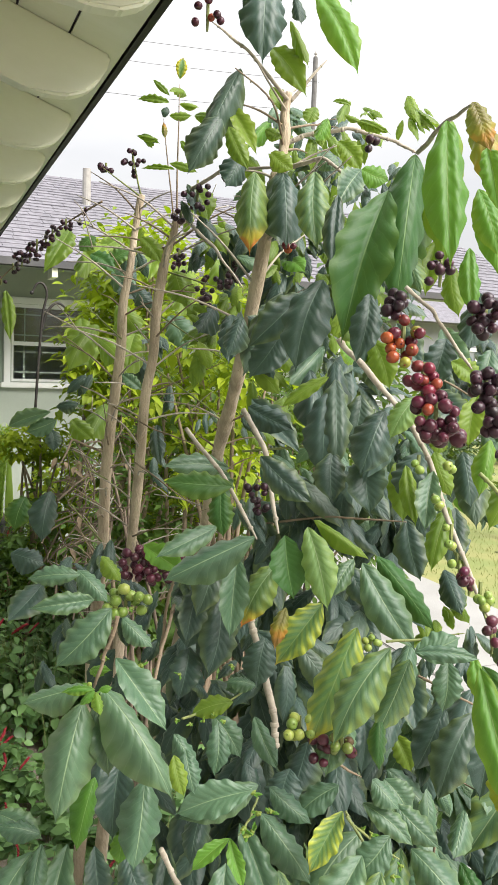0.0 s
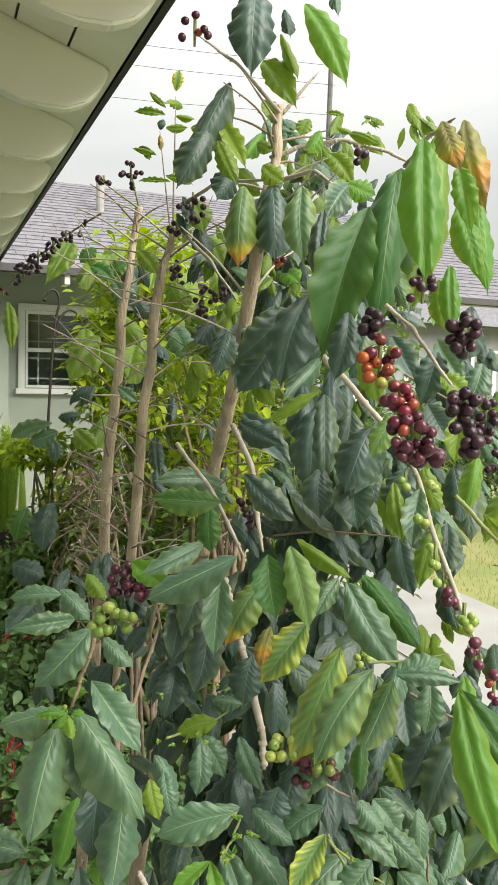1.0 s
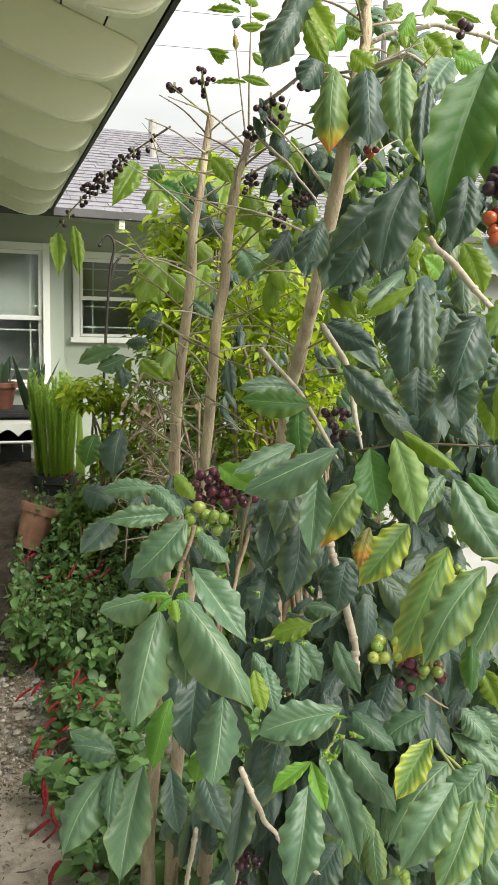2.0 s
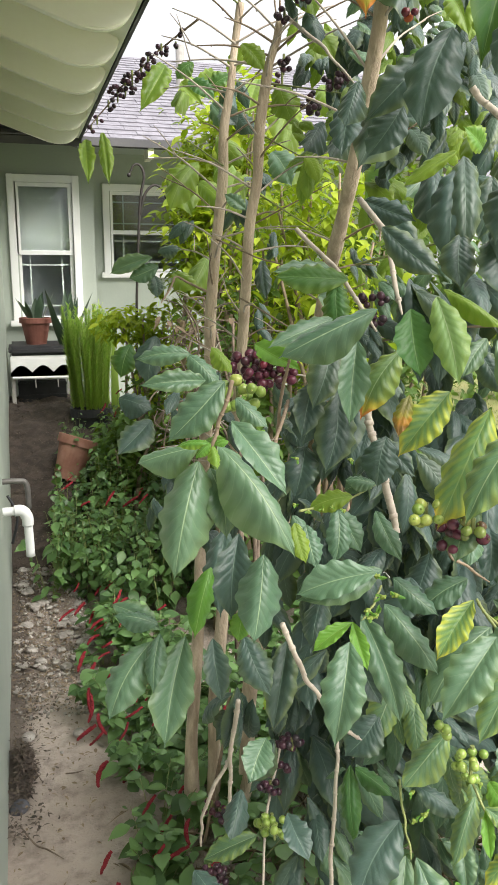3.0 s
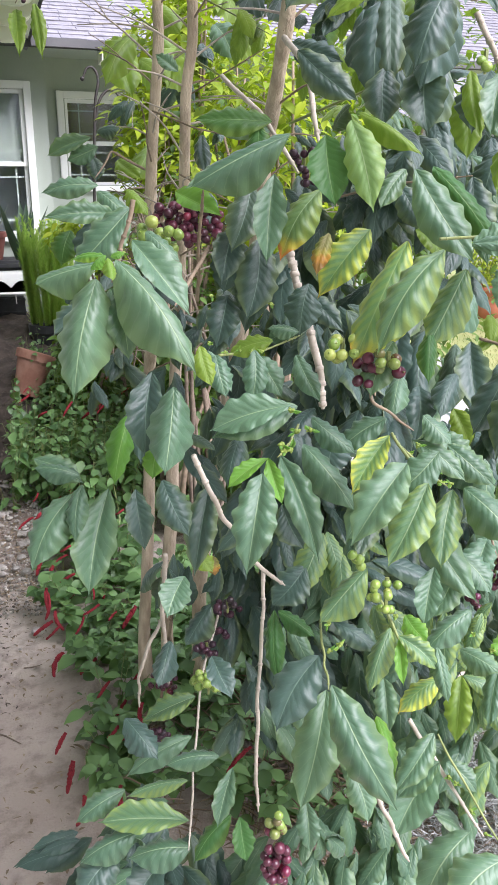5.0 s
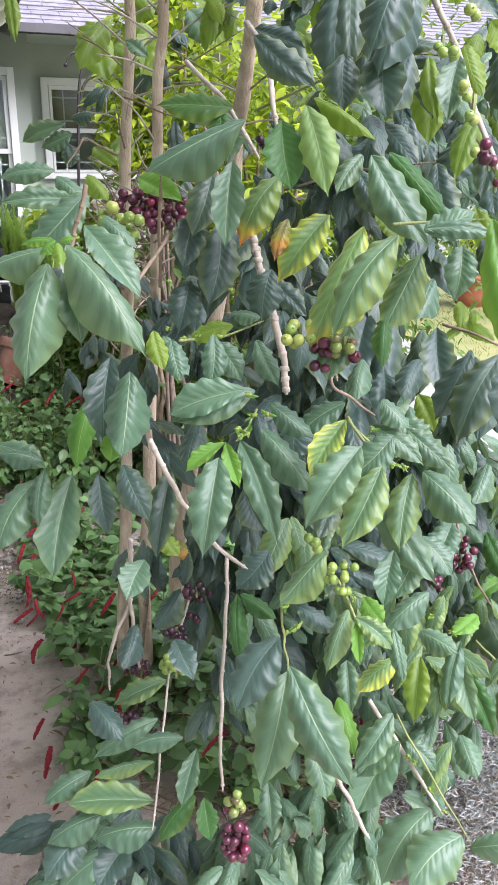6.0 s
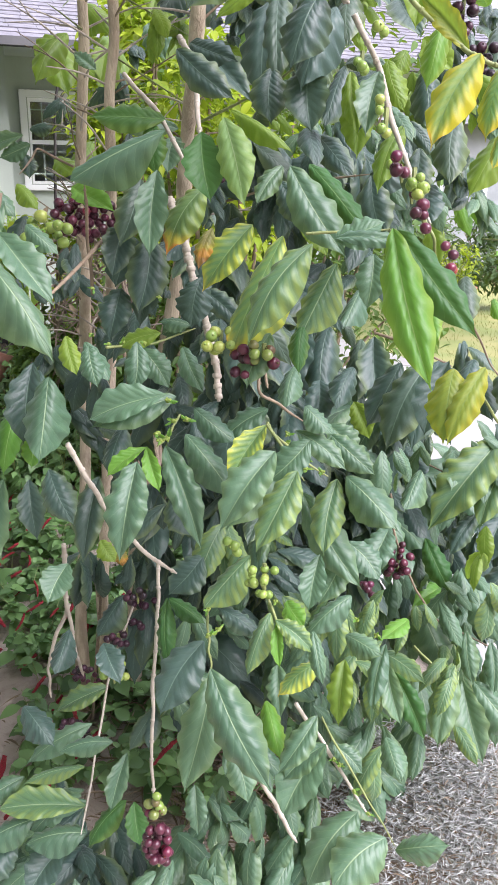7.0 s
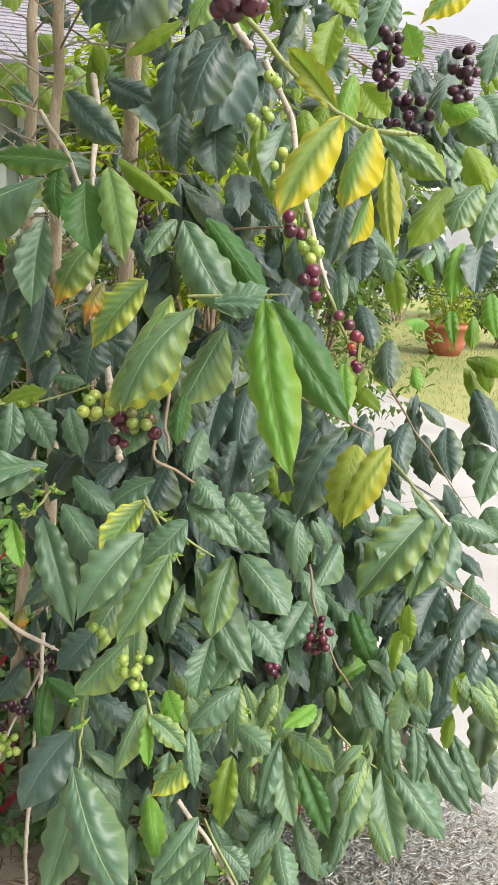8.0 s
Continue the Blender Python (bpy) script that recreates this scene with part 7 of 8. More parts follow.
leaf("d", (1.109, 2.257, 2.058), (1.041, 2.189, 1.979), 0.067)
leaf("d", (1.124, 1.922, 2.041), (1.061, 1.865, 1.961), 0.063)
leaf("d", (1.147, 1.567, 1.356), (1.082, 1.489, 1.241), 0.063)
leaf("d", (1.268, 1.578, 1.314), (1.216, 1.496, 1.208), 0.057)
leaf("d", (1.339, 1.505, 1.273), (1.276, 1.422, 1.146), 0.067)
leaf("q", (1.269, 1.284, 1.742), (1.313, 1.204, 1.674), 0.046)
leaf("g", (1.596, 1.599, 1.056), (1.418, 1.551, 0.914), 0.118)
leaf("g", (1.729, 1.698, 0.977), (1.599, 1.628, 0.842), 0.097)
leaf("l", (1.286, 1.169, 1.496), (1.238, 1.144, 1.503), 0.021)
leaf("d", (1.331, 1.348, 1.452), (1.306, 1.286, 1.386), 0.044)
leaf("l", (1.335, 1.275, 1.423), (1.316, 1.225, 1.397), 0.019)
leaf("d", (1.455, 1.478, 1.283), (1.402, 1.416, 1.214), 0.051)
leaf("d", (1.573, 1.530, 1.255), (1.543, 1.452, 1.173), 0.063)
leaf("d", (1.662, 1.579, 1.215), (1.636, 1.500, 1.147), 0.058)
leaf("g", (1.546, 1.431, 0.659), (1.487, 1.364, 0.585), 0.052)
leaf("d", (1.752, 1.797, 0.659), (1.733, 1.701, 0.598), 0.069)
leaf("d", (1.704, 1.607, 0.711), (1.623, 1.527, 0.597), 0.089)
leaf("d", (1.789, 1.616, 0.679), (1.752, 1.518, 0.565), 0.091)
leaf("d", (1.866, 1.661, 0.668), (1.819, 1.568, 0.569), 0.065)
leaf("g", (1.666, 1.507, 1.094), (1.667, 1.428, 1.054), 0.076)
leaf("d", (1.635, 1.546, 1.324), (1.635, 1.452, 1.227), 0.064)
leaf("g", (1.630, 1.501, 1.224), (1.640, 1.414, 1.162), 0.063)
leaf("d", (1.358, 1.596, 0.868), (1.288, 1.535, 0.811), 0.049)
leaf("d", (1.602, 1.673, 0.657), (1.518, 1.615, 0.621), 0.063)
leaf("d", (1.707, 1.502, 0.577), (1.699, 1.411, 0.507), 0.067)
leaf("l", (1.198, 1.235, 0.908), (1.131, 1.205, 0.902), 0.034)
leaf("l", (1.359, 1.389, 1.856), (1.322, 1.363, 1.891), 0.040)
leaf("g", (1.471, 1.358, 1.892), (1.421, 1.303, 1.812), 0.056)
leaf("l", (1.352, 1.303, 1.784), (1.376, 1.242, 1.765), 0.038)
leaf("g", (1.369, 1.299, 1.771), (1.399, 1.230, 1.731), 0.038)
leaf("d", (1.360, 1.366, 1.723), (1.378, 1.295, 1.675), 0.049)
leaf("d", (1.438, 1.572, 1.714), (1.387, 1.497, 1.600), 0.064)
leaf("q", (1.566, 1.550, 1.759), (1.566, 1.468, 1.681), 0.054)
leaf("d", (1.674, 1.624, 1.607), (1.613, 1.550, 1.505), 0.064)
leaf("d", (1.395, 1.575, 1.598), (1.356, 1.507, 1.525), 0.059)
leaf("d", (1.431, 1.647, 1.473), (1.420, 1.565, 1.399), 0.053)
leaf("l", (1.645, 1.654, 1.594), (1.584, 1.576, 1.482), 0.048)
leaf("l", (1.677, 1.588, 1.503), (1.646, 1.511, 1.427), 0.043)
leaf("l", (1.701, 1.669, 1.450), (1.655, 1.598, 1.392), 0.029)
leaf("l", (1.684, 1.726, 1.453), (1.645, 1.650, 1.393), 0.028)
leaf("l", (1.715, 1.632, 1.471), (1.678, 1.562, 1.419), 0.027)
leaf("g", (1.614, 1.605, 1.852), (1.608, 1.524, 1.778), 0.060)
leaf("d", (1.591, 1.670, 1.897), (1.534, 1.598, 1.798), 0.062)
leaf("g", (1.414, 1.683, 1.992), (1.420, 1.595, 1.905), 0.059)
leaf("d", (1.347, 1.753, 1.999), (1.356, 1.659, 1.900), 0.060)
leaf("d", (1.300, 1.740, 1.945), (1.256, 1.665, 1.846), 0.060)
leaf("d", (1.113, 1.702, 1.892), (1.084, 1.617, 1.765), 0.062)
leaf("l", (1.186, 1.652, 1.916), (1.136, 1.622, 1.946), 0.046)
leaf("d", (1.176, 1.429, 1.295), (1.122, 1.377, 1.239), 0.045)
leaf("d", (1.135, 1.475, 1.266), (1.098, 1.410, 1.192), 0.049)
leaf("g", (1.052, 1.393, 1.310), (1.013, 1.340, 1.257), 0.039)
leaf("g", (1.267, 1.339, 1.128), (1.210, 1.291, 1.078), 0.041)
leaf("d", (1.572, 1.491, 0.943), (1.494, 1.432, 0.875), 0.061)
leaf("d", (1.629, 1.440, 0.936), (1.540, 1.389, 0.880), 0.053)
leaf("d", (1.476, 1.577, 1.245), (1.472, 1.491, 1.170), 0.047)
leaf("d", (1.560, 1.589, 1.226), (1.533, 1.509, 1.149), 0.055)
leaf("g", (1.692, 1.578, 1.258), (1.611, 1.527, 1.218), 0.044)
leaf("g", (0.973, 1.250, 0.862), (0.952, 1.191, 0.807), 0.036)
# leaves on the thin upper twigs
leaf("q", (0.852, 2.949, 2.326), (0.758, 2.838, 2.183), 0.078)
leaf("q", (0.590, 2.837, 2.080), (0.583, 2.710, 1.953), 0.048)
leaf("q", (0.646, 2.901, 2.111), (0.644, 2.761, 1.952), 0.043)
leaf("q", (0.967, 2.925, 2.288), (0.874, 2.823, 2.183), 0.068)
leaf("q", (1.036, 2.987, 2.322), (0.924, 2.895, 2.247), 0.053)
leaf("q", (0.912, 3.039, 2.046), (0.915, 2.886, 1.876), 0.109)
leaf("q", (0.884, 3.038, 1.696), (0.931, 2.898, 1.642), 0.075)
leaf("q", (1.208, 2.820, 2.233), (1.134, 2.699, 2.074), 0.102)
leaf("q", (1.240, 2.748, 2.045), (1.153, 2.648, 1.951), 0.084)
leaf("q", (1.251, 2.643, 2.230), (1.271, 2.514, 2.118), 0.080)
leaf("q", (1.138, 2.890, 2.291), (1.069, 2.776, 2.169), 0.069)
leaf("d", (0.668, 2.227, 1.345), (0.575, 2.156, 1.281), 0.081)
leaf("q", (1.098, 3.252, 2.107), (1.135, 3.085, 1.959), 0.099)
leaf("q", (1.004, 3.045, 1.751), (0.919, 2.928, 1.641), 0.087)
leaf("l", (1.288, 2.219, 1.963), (1.182, 2.145, 1.875), 0.068)
leaf("l", (1.389, 2.277, 2.082), (1.316, 2.183, 1.960), 0.070)
leaf("l", (1.331, 2.088, 2.094), (1.334, 2.025, 2.150), 0.063)
leaf("q", (1.416, 2.098, 2.015), (1.419, 1.997, 1.928), 0.065)
leaf("d", (1.188, 1.992, 1.717), (1.195, 1.928, 1.763), 0.050)
leaf("g", (0.954, 1.729, 1.692), (0.813, 1.711, 1.702), 0.051)
leaf("g", (0.958, 1.770, 1.682), (0.924, 1.701, 1.620), 0.055)
leaf("q", (0.894, 2.696, 2.010), (0.791, 2.596, 1.873), 0.080)
leaf("q", (1.043, 2.717, 1.984), (0.959, 2.613, 1.866), 0.066)
leaf("d", (1.201, 2.313, 2.066), (1.120, 2.229, 1.973), 0.064)
leaf("q", (1.322, 2.172, 2.047), (1.233, 2.098, 1.970), 0.058)
leaf("g", (1.298, 1.993, 1.952), (1.178, 1.930, 1.858), 0.061)
leaf("d", (1.239, 1.826, 1.915), (1.212, 1.727, 1.754), 0.062)
leaf("d", (0.993, 2.370, 1.729), (0.974, 2.265, 1.634), 0.043)
leaf("q", (0.870, 2.798, 2.247), (0.901, 2.673, 2.172), 0.045)
leaf("q", (0.910, 2.865, 2.272), (0.843, 2.755, 2.154), 0.050)
leaf("q", (1.012, 2.245, 2.571), (0.949, 2.185, 2.556), 0.025)
leaf("q", (1.016, 2.187, 2.507), (1.058, 2.082, 2.472), 0.033)
leaf("q", (0.937, 2.395, 2.501), (0.955, 2.293, 2.464), 0.021)
leaf("q", (0.976, 2.644, 2.240), (0.983, 2.545, 2.292), 0.043)
leaf("q", (0.893, 2.713, 2.002), (0.804, 2.639, 1.921), 0.082)
leaf("q", (0.939, 2.879, 1.974), (0.982, 2.742, 1.902), 0.091)
leaf("q", (1.017, 2.711, 1.991), (0.968, 2.615, 1.885), 0.069)
leaf("g", (0.946, 2.727, 2.179), (0.985, 2.598, 2.103), 0.068)
leaf("q", (1.228, 1.793, 2.462), (1.173, 1.738, 2.398), 0.023)
leaf("q", (1.198, 1.712, 2.395), (1.226, 1.627, 2.356), 0.022)
leaf("l", (1.123, 1.964, 2.451), (1.048, 1.912, 2.372), 0.038)
leaf("g", (1.126, 2.709, 2.050), (1.143, 2.584, 1.943), 0.088)
leaf("q", (1.198, 2.768, 2.167), (1.149, 2.667, 2.049), 0.083)
leaf("l", (1.178, 1.993, 2.150), (1.193, 1.903, 2.116), 0.052)
leaf("d", (1.091, 1.850, 1.958), (1.019, 1.811, 2.000), 0.048)
leaf("l", (1.111, 1.766, 1.815), (1.124, 1.693, 1.854), 0.047)
leaf("d", (0.953, 1.638, 1.820), (1.005, 1.549, 1.785), 0.052)
leaf("q", (1.138, 1.454, 2.125), (1.074, 1.418, 2.068), 0.038)

# cherries: ripeness, middle, half width, half height, number, size
cherries("dark", (0.827, 2.580, 2.322), 0.009, 0.009, 2, 0.0130, 0)
cherries("dark", (0.817, 2.597, 2.293), 0.006, 0.009, 1, 0.0130, 1)
cherries("dark", (0.783, 2.626, 2.285), 0.020, 0.017, 6, 0.0130, 2)
cherries("dark", (0.751, 2.662, 2.263), 0.026, 0.020, 11, 0.0130, 3)
cherries("dark", (0.737, 2.694, 2.247), 0.016, 0.016, 4, 0.0130, 4)
cherries("dark", (0.715, 2.718, 2.231), 0.024, 0.020, 9, 0.0130, 5)
cherries("dark", (0.698, 2.739, 2.211), 0.028, 0.024, 13, 0.0130, 6)
cherries("dark", (0.678, 2.762, 2.194), 0.027, 0.022, 11, 0.0130, 7)
cherries("dark", (0.655, 2.795, 2.170), 0.016, 0.013, 3, 0.0130, 8)
cherries("dark", (0.624, 2.827, 2.133), 0.013, 0.013, 2, 0.0130, 9)
cherries("dark", (0.606, 2.826, 2.109), 0.010, 0.010, 2, 0.0130, 10)
cherries("purple", (0.765, 1.600, 1.540), 0.060, 0.036, 46, 0.0150, 11)
cherries("green", (0.679, 1.455, 1.522), 0.034, 0.024, 13, 0.0165, 12)
cherries("dark", (0.922, 1.113, 1.975), 0.013, 0.013, 8, 0.0150, 13)
cherries("mixed", (0.920, 1.088, 1.929), 0.021, 0.027, 13, 0.0150, 14)
cherries("red", (0.936, 1.065, 1.879), 0.018, 0.024, 12, 0.0150, 15)
cherries("purple", (0.944, 1.047, 1.838), 0.027, 0.028, 18, 0.0150, 16)
cherries("dark", (1.025, 1.068, 1.965), 0.017, 0.025, 14, 0.0150, 17)
cherries("dark", (1.005, 1.035, 1.875), 0.019, 0.023, 14, 0.0150, 18)
cherries("dark", (1.012, 1.028, 1.835), 0.009, 0.015, 6, 0.0150, 19)
cherries("green", (1.051, 1.153, 1.763), 0.008, 0.008, 2, 0.0130, 20)
cherries("green", (1.031, 1.160, 1.720), 0.006, 0.006, 2, 0.0140, 21)
cherries("green", (1.070, 1.167, 1.665), 0.012, 0.016, 3, 0.0130, 22)
cherries("purple", (1.077, 1.153, 1.619), 0.008, 0.008, 1, 0.0150, 23)
cherries("green", (1.085, 1.117, 1.596), 0.010, 0.014, 3, 0.0130, 24)
cherries("purple", (1.086, 1.090, 1.550), 0.011, 0.018, 4, 0.0150, 25)
cherries("dark", (0.909, 2.364, 2.417), 0.030, 0.036, 10, 0.0150, 26)
cherries("dark", (0.837, 2.360, 2.395), 0.015, 0.012, 5, 0.0150, 27)
cherries("purple", (0.849, 1.634, 2.500), 0.026, 0.028, 6, 0.0150, 28)
cherries("dark", (0.988, 2.067, 2.292), 0.034, 0.032, 10, 0.0150, 29)
cherries("dark", (0.967, 2.126, 2.247), 0.019, 0.016, 6, 0.0140, 30)
cherries("dark", (1.018, 1.947, 2.316), 0.027, 0.015, 8, 0.0140, 31)
cherries("dark", (0.964, 2.117, 2.146), 0.014, 0.022, 6, 0.0140, 32)
cherries("dark", (1.030, 1.974, 2.085), 0.031, 0.018, 10, 0.0140, 33)
cherries("dark", (1.022, 2.083, 2.054), 0.022, 0.014, 6, 0.0140, 34)
cherries("dark", (1.118, 1.520, 2.298), 0.022, 0.014, 4, 0.0140, 35)
cherries("mixed", (1.028, 1.650, 2.120), 0.013, 0.013, 3, 0.0140, 36)
cherries("dark", (1.012, 1.719, 1.645), 0.027, 0.021, 9, 0.0140, 37)
cherries("dark", (1.048, 1.196, 2.034), 0.019, 0.024, 8, 0.0140, 38)
cherries("dark", (0.999, 1.325, 2.018), 0.012, 0.017, 4, 0.0140, 39)
cherries("dark", (1.147, 2.252, 2.154), 0.019, 0.027, 4, 0.0150, 41)
cherries("dark", (1.097, 2.310, 2.112), 0.036, 0.022, 7, 0.0140, 42)
cherries("dark", (1.051, 2.393, 2.178), 0.020, 0.037, 6, 0.0140, 43)
cherries("dark", (1.021, 1.722, 1.609), 0.017, 0.013, 5, 0.0140, 44)
cherries("dark", (0.843, 1.672, 0.784), 0.032, 0.016, 8, 0.0140, 45)
cherries("dark", (0.712, 1.673, 0.644), 0.021, 0.016, 7, 0.0130, 46)
cherries("dark", (0.672, 1.608, 0.563), 0.020, 0.018, 7, 0.0130, 47)
cherries("green", (0.744, 1.524, 0.726), 0.019, 0.014, 5, 0.0130, 48)
cherries("dark", (0.774, 1.578, 0.759), 0.024, 0.015, 8, 0.0130, 49)
cherries("dark", (0.806, 1.669, 0.728), 0.032, 0.016, 8, 0.0140, 50)
cherries("purple", (0.762, 1.931, 0.443), 0.027, 0.019, 6, 0.0140, 51)
cherries("green", (0.747, 1.482, 0.766), 0.026, 0.014, 7, 0.0140, 52)
cherries("dark", (0.707, 1.735, 0.451), 0.029, 0.024, 9, 0.0140, 53)
cherries("purple", (0.897, 1.206, 1.363), 0.016, 0.020, 9, 0.0150, 54)
cherries("green", (0.871, 1.222, 1.391), 0.022, 0.016, 7, 0.0155, 55)
cherries("mixedg", (0.917, 1.182, 1.376), 0.016, 0.018, 6, 0.0155, 56)
cherries("purple", (0.734, 1.083, 0.734), 0.017, 0.035, 24, 0.0130, 57)
cherries("mixedg", (0.732, 1.077, 0.801), 0.013, 0.016, 8, 0.0130, 58)
cherries("green", (0.898, 1.121, 1.086), 0.022, 0.025, 12, 0.0120, 59)
cherries("green", (0.859, 1.125, 1.136), 0.015, 0.009, 4, 0.0130, 60)
cherries("purple", (1.267, 1.395, 0.931), 0.025, 0.035, 16, 0.0140, 61)
cherries("purple", (1.136, 1.262, 0.962), 0.013, 0.013, 5, 0.0130, 62)
cherries("purple", (0.740, 1.914, 0.482), 0.033, 0.016, 6, 0.0140, 63)
cherries("green", (0.743, 1.453, 0.764), 0.020, 0.014, 6, 0.0140, 64)
cherries("dark", (0.813, 1.568, 0.849), 0.026, 0.013, 6, 0.0140, 65)
cherries("dark", (0.687, 1.713, 0.487), 0.024, 0.017, 8, 0.0140, 66)
cherries("green", (1.097, 1.292, 1.750), 0.006, 0.015, 2, 0.0140, 67)
cherries("green", (1.102, 1.249, 1.689), 0.008, 0.012, 2, 0.0140, 68)
cherries("green", (1.116, 1.209, 1.616), 0.010, 0.012, 2, 0.0140, 69)
cherries("purple", (1.128, 1.192, 1.577), 0.010, 0.010, 1, 0.0130, 70)
cherries("dark", (1.288, 1.699, 1.730), 0.011, 0.011, 2, 0.0140, 71)
cherries("dark", (1.302, 1.370, 1.838), 0.018, 0.046, 14, 0.0160, 72)
cherries("dark", (1.328, 1.343, 1.765), 0.030, 0.028, 13, 0.0160, 73)
cherries("dark", (1.374, 1.288, 1.818), 0.018, 0.034, 14, 0.0155, 74)
cherries("purple", (0.982, 1.083, 1.812), 0.022, 0.007, 5, 0.0200, 75)
cherries("green", (1.102, 1.123, 1.582), 0.017, 0.009, 2, 0.0150, 76)
cherries("purple", (1.133, 1.094, 1.509), 0.008, 0.008, 2, 0.0130, 77)
cherries("red", (1.188, 1.172, 1.457), 0.011, 0.024, 6, 0.0130, 78)
cherries("green", (1.155, 1.493, 1.395), 0.020, 0.015, 5, 0.0140, 80)
cherries("purple", (1.089, 1.154, 1.602), 0.009, 0.009, 3, 0.0150, 81)

# buds: middle, number, length
buds((0.568, 1.194, 1.503), 8, 0.013, 0)
buds((0.593, 1.235, 1.520), 8, 0.012, 1)
buds((0.624, 1.327, 1.524), 8, 0.012, 2)
buds((0.569, 1.164, 1.502), 5, 0.012, 3)
buds((0.775, 1.185, 1.282), 7, 0.016, 4)
buds((0.793, 1.201, 1.320), 7, 0.014, 5)
buds((0.711, 1.288, 1.396), 6, 0.012, 6)
buds((0.758, 1.305, 1.381), 6, 0.010, 7)
buds((0.670, 1.393, 1.529), 8, 0.012, 8)
buds((0.720, 1.305, 1.455), 6, 0.010, 9)
buds((0.797, 1.191, 1.295), 8, 0.014, 10)
buds((0.777, 1.180, 1.274), 8, 0.014, 11)
buds((0.826, 1.141, 1.043), 7, 0.012, 12)
buds((0.821, 1.124, 1.015), 6, 0.012, 13)
buds((1.011, 1.094, 0.779), 9, 0.012, 14)
buds((1.023, 1.071, 0.749), 9, 0.012, 15)
buds((1.038, 1.053, 0.720), 8, 0.012, 16)
buds((0.946, 1.166, 1.257), 8, 0.012, 17)
buds((0.952, 1.111, 1.253), 8, 0.012, 18)
buds((0.971, 1.106, 1.234), 6, 0.012, 19)
buds((0.786, 1.340, 1.371), 6, 0.010, 20)
buds((0.737, 1.304, 1.380), 6, 0.010, 21)
buds((0.921, 1.132, 1.043), 6, 0.012, 22)
buds((0.824, 1.366, 1.433), 6, 0.012, 23)
buds((0.815, 1.189, 1.296), 7, 0.014, 24)
buds((0.788, 1.187, 1.274), 7, 0.014, 25)
buds((0.922, 1.105, 1.290), 8, 0.012, 26)
buds((0.929, 1.064, 1.255), 8, 0.012, 27)
buds((1.057, 1.150, 0.979), 6, 0.014, 28)
buds((1.090, 1.147, 0.949), 6, 0.014, 29)
buds((1.264, 1.453, 1.082), 6, 0.018, 30)
buds((1.312, 1.285, 0.769), 6, 0.012, 31)
buds((1.433, 1.402, 0.723), 6, 0.010, 32)
buds((0.836, 1.123, 1.021), 6, 0.014, 33)
buds((0.785, 1.296, 1.380), 6, 0.010, 34)
buds((1.006, 1.106, 0.783), 8, 0.012, 35)
buds((0.597, 1.242, 1.516), 9, 0.012, 36)
buds((0.636, 1.208, 1.513), 8, 0.012, 37)


# inner and far foliage, too dense to pick apart
def fill(name, kind, seed, count, centre, radii, size, lean=(0, -0.4, 0), clear=True):
    """Drooping coffee leaves in pairs along hidden twigs, joined into one mesh."""
    rng = random.Random(seed)
    src = leaf_mesh("fill_leaf", LEAF[kind], seed, 0.08, 0.3, 0.12, nv=18, nu=6, curl=0.4)
    n = len(src.vertices)
    sv = np.empty(n * 3, dtype=np.float32)
    src.vertices.foreach_get("co", sv)
    sv = sv.reshape(n, 3)
    polys = [tuple(p.vertices) for p in src.polygons]
    uv = np.empty(len(src.loops) * 2, dtype=np.float32)
    src.uv_layers[0].data.foreach_get("uv", uv)
    mats = []
    while len(mats) < count:
        d = Vector((rng.gauss(0, 1), rng.gauss(0, 1), rng.gauss(0, 1))).normalized() * rng.random() ** 0.45
        p = Vector((centre[0] + d.x * radii[0], centre[1] + d.y * radii[1], centre[2] + d.z * radii[2]))
        if p.z < 0.12 or (clear and p.x < 0.86 and p.z < 0.9):
            continue
        # a fan of leaves from one twig end
        a = rng.uniform(0, 6.3)
        w = Vector((math.cos(a) * 0.45 + lean[0], math.sin(a) * 0.45 + lean[1], -rng.uniform(0.4, 1.2) + lean[2])).normalized()
        ln0 = size * rng.uniform(0.75, 1.25)
        for k in range(rng.randrange(3, 7)):
            ln = ln0 * rng.uniform(0.6, 1.2)
            wk = (w + Vector((rng.gauss(0, 0.42), rng.gauss(0, 0.3), rng.gauss(0, 0.25)))).normalized()
            q = p + Vector((rng.gauss(0, 0.012), rng.gauss(0, 0.012), rng.gauss(0, 0.02)))
            nrm = (SIDE - q).normalized() * 0.6 + Vector((rng.uniform(-0.6, 0.6), rng.uniform(-0.5, 0.3), 0.8))
            mats.append(ROOT @ leaf_matrix(q, q + wk * ln, ln * rng.uniform(0.30, 0.44), nrm))
    verts = np.concatenate([sv @ np.array(m, dtype=np.float32)[:3, :3].T + np.array(m, dtype=np.float32)[:3, 3] for m in mats])
    me = bpy.data.meshes.new(name)
    me.from_pydata(verts.tolist(), [], [[k + i * n for k in f] for i in range(len(mats)) for f in polys])
    me.uv_layers.new(name="UVMap").data.foreach_set("uv", np.tile(uv, len(mats)))
    me.materials.append(LEAF[kind])
    me.polygons.foreach_set("use_smooth", [True] * len(me.polygons))
    ob = new(name, me)
    ob.parent = tree
    ob["kind"] = "stuff"
    return ob


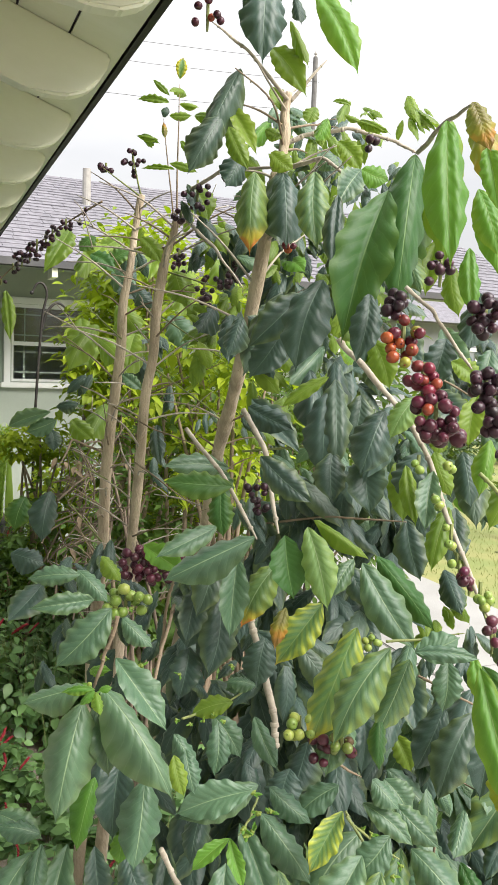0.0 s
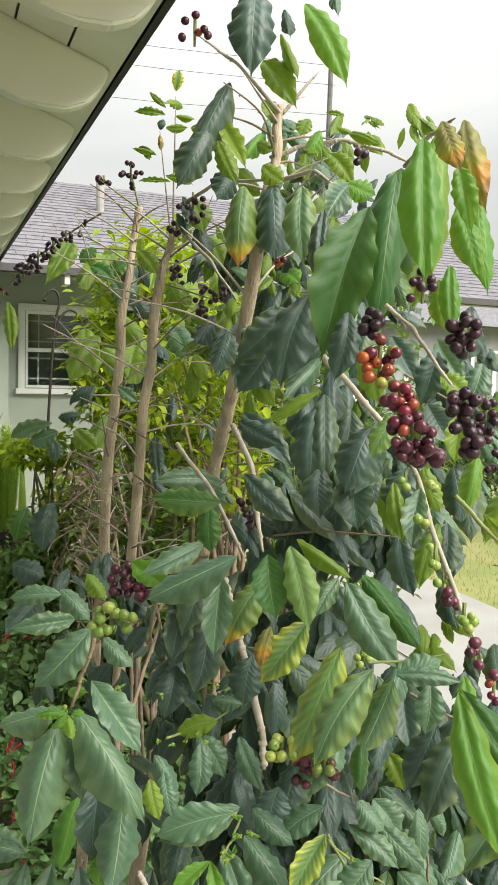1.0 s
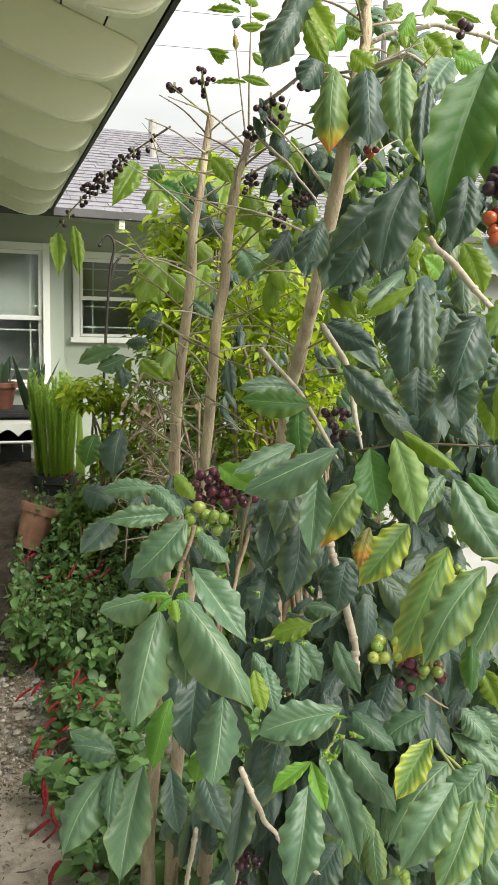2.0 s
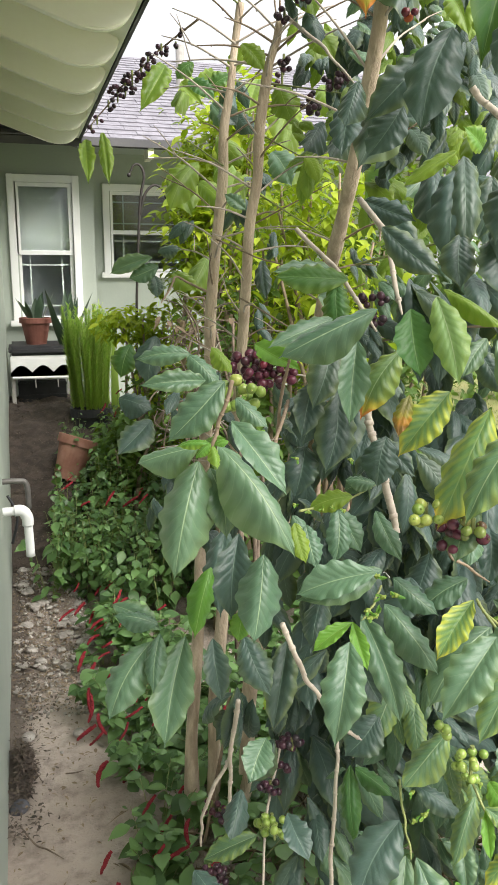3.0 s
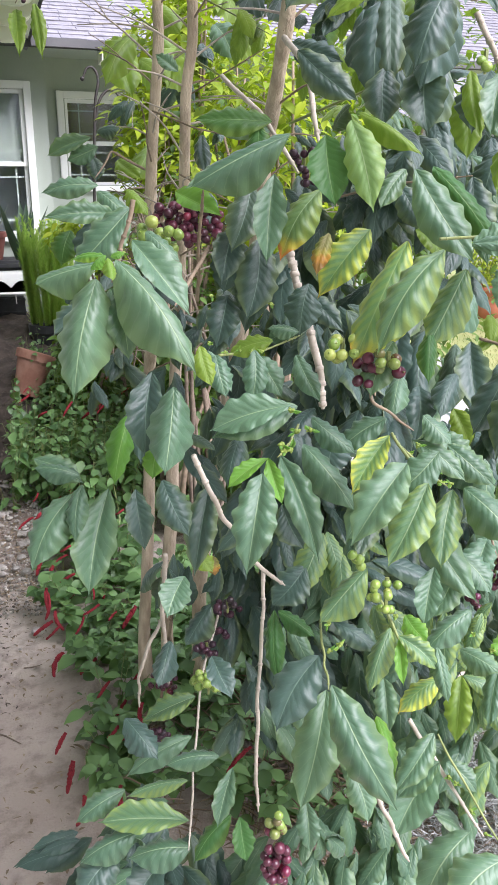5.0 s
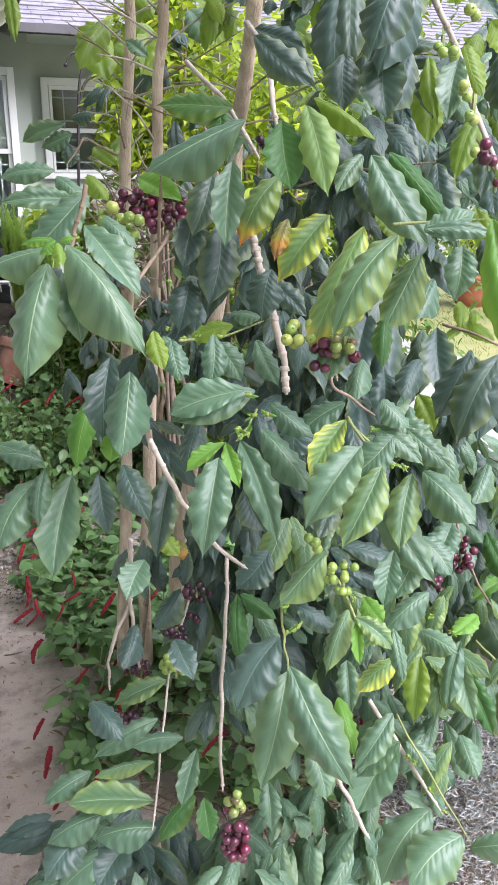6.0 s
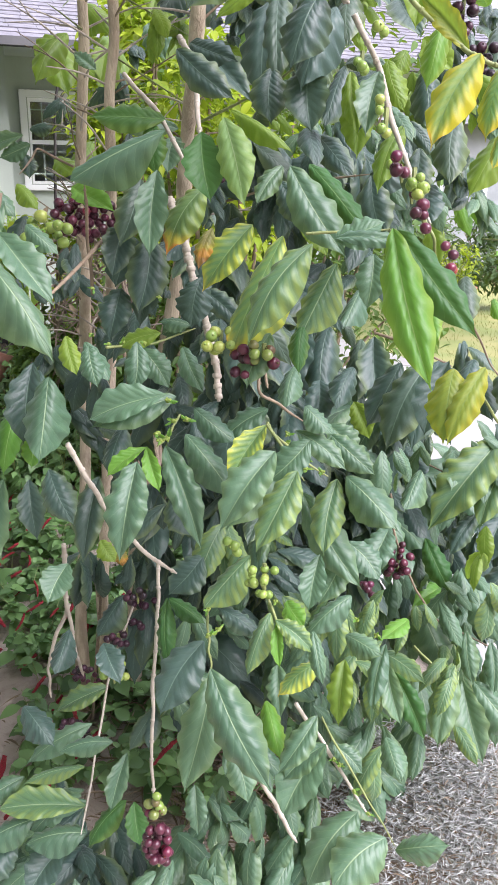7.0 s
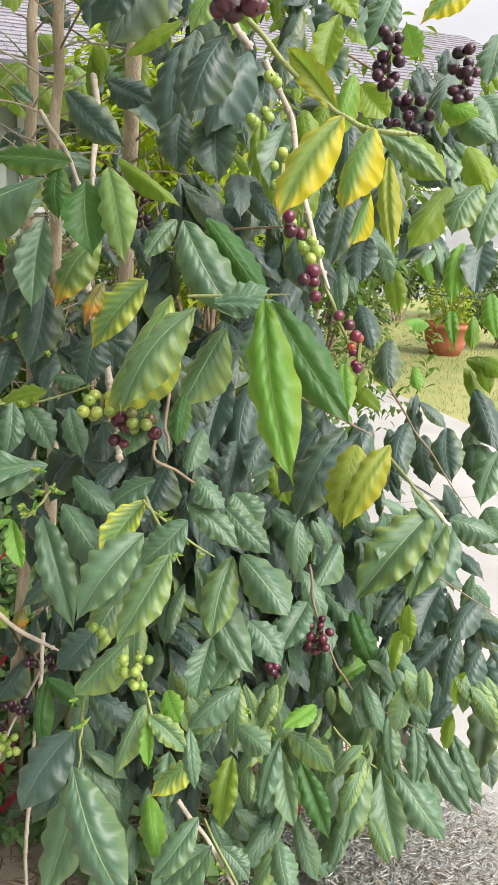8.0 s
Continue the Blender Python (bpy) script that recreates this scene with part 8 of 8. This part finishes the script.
# kind d here carries the shade between the leaves as a darker green
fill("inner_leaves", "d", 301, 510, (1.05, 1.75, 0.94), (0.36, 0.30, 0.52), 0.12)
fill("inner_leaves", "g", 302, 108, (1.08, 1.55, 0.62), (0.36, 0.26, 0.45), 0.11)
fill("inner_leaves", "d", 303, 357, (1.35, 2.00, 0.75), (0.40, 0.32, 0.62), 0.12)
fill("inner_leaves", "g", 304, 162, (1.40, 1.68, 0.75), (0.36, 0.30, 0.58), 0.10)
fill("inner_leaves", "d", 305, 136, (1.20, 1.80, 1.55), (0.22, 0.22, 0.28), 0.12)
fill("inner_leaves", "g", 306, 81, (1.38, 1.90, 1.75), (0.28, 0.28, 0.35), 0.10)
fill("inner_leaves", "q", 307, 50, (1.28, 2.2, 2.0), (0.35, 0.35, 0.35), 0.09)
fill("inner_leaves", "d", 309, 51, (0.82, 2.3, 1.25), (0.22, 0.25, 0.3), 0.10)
fill("outer_leaves", "g", 310, 81, (1.22, 1.42, 0.62), (0.34, 0.12, 0.36), 0.085)
fill("outer_leaves", "g", 311, 24, (1.15, 1.45, 0.80), (0.34, 0.14, 0.42), 0.08)
fill("outer_leaves", "h", 312, 26, (1.20, 1.42, 0.75), (0.36, 0.14, 0.45), 0.09)
fill("outer_leaves", "q", 313, 17, (1.62, 1.80, 1.45), (0.24, 0.22, 0.30), 0.09)
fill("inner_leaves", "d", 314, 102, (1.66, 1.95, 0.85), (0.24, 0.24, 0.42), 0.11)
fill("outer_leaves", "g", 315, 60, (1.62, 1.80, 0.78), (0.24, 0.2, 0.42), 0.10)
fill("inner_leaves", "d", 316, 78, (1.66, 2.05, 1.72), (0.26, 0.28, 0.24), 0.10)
fill("inner_leaves", "g", 317, 45, (1.66, 1.95, 1.76), (0.28, 0.28, 0.26), 0.10)
fill("inner_leaves", "d", 319, 16, (1.30, 2.9, 1.65), (0.36, 0.35, 0.60), 0.085)
fill("inner_leaves", "q", 320, 44, (1.55, 2.5, 1.85), (0.36, 0.3, 0.4), 0.09)
fill("inner_leaves", "d", 321, 34, (1.55, 2.5, 1.75), (0.38, 0.3, 0.45), 0.09)
fill("inner_leaves", "d", 322, 78, (0.63, 1.58, 0.30), (0.17, 0.14, 0.10), 0.11, (-0.5, -0.3, 0.4), False)
fill("outer_leaves", "g", 323, 21, (0.64, 1.52, 0.36), (0.15, 0.10, 0.08), 0.12, (-0.7, -0.3, 0.4), False)
fill("inner_leaves", "g", 324, 102, (0.93, 1.36, 0.36), (0.22, 0.12, 0.12), 0.11, (-0.1, -0.4, 0.2), False)
fill("outer_leaves", "g", 325, 27, (0.95, 1.30, 0.45), (0.24, 0.10, 0.10), 0.10, (-0.1, -0.4, 0.2), False)
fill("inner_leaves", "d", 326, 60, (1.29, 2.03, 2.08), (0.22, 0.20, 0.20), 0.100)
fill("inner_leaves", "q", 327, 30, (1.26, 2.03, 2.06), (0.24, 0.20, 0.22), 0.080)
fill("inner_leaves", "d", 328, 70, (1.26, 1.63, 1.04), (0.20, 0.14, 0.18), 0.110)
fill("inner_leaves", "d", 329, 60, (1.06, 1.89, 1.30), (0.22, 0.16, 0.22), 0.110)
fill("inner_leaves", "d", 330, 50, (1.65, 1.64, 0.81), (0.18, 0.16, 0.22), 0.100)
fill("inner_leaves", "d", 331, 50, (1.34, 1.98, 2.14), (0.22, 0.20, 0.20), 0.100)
fill("outer_leaves", "h", 332, 50, (1.28, 1.28, 0.81), (0.26, 0.12, 0.25), 0.085)
fill("outer_leaves", "h", 333, 14, (1.23, 1.29, 0.87), (0.22, 0.10, 0.22), 0.075)
fill("outer_leaves", "q", 334, 8, (1.27, 1.31, 0.90), (0.22, 0.10, 0.25), 0.075)
fill("inner_leaves", "d", 335, 22, (1.08, 2.74, 2.00), (0.25, 0.25, 0.30), 0.085)
fill("inner_leaves", "q", 338, 26, (1.18, 2.04, 2.36), (0.22, 0.20, 0.18), 0.075)
fill("inner_leaves", "d", 339, 20, (1.15, 2.10, 2.33), (0.22, 0.20, 0.18), 0.080)
fill("inner_leaves", "d", 340, 50, (1.37, 2.02, 2.28), (0.24, 0.20, 0.14), 0.090)
fill("inner_leaves", "q", 341, 50, (1.39, 2.12, 2.32), (0.28, 0.20, 0.16), 0.080)
fill("inner_leaves", "g", 342, 30, (1.17, 1.99, 2.31), (0.20, 0.20, 0.16), 0.085)
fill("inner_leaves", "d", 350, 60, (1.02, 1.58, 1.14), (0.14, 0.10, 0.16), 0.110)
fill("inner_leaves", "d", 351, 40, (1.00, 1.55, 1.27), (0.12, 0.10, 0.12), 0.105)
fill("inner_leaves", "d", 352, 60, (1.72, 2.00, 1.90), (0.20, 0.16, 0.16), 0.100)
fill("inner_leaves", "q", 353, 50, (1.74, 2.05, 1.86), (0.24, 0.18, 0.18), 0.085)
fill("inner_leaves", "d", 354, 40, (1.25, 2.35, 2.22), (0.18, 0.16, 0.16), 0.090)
fill("inner_leaves", "q", 355, 44, (1.32, 2.30, 2.20), (0.26, 0.18, 0.20), 0.080)
fill("inner_leaves", "d", 360, 34, (1.51, 2.52, 2.58), (0.16, 0.14, 0.12), 0.085)
fill("inner_leaves", "q", 361, 30, (1.68, 2.48, 2.67), (0.16, 0.14, 0.12), 0.085)
fill("inner_leaves", "d", 362, 40, (1.73, 2.50, 2.25), (0.16, 0.14, 0.12), 0.085)
fill("inner_leaves", "q", 363, 22, (1.55, 2.57, 2.30), (0.16, 0.14, 0.12), 0.085)
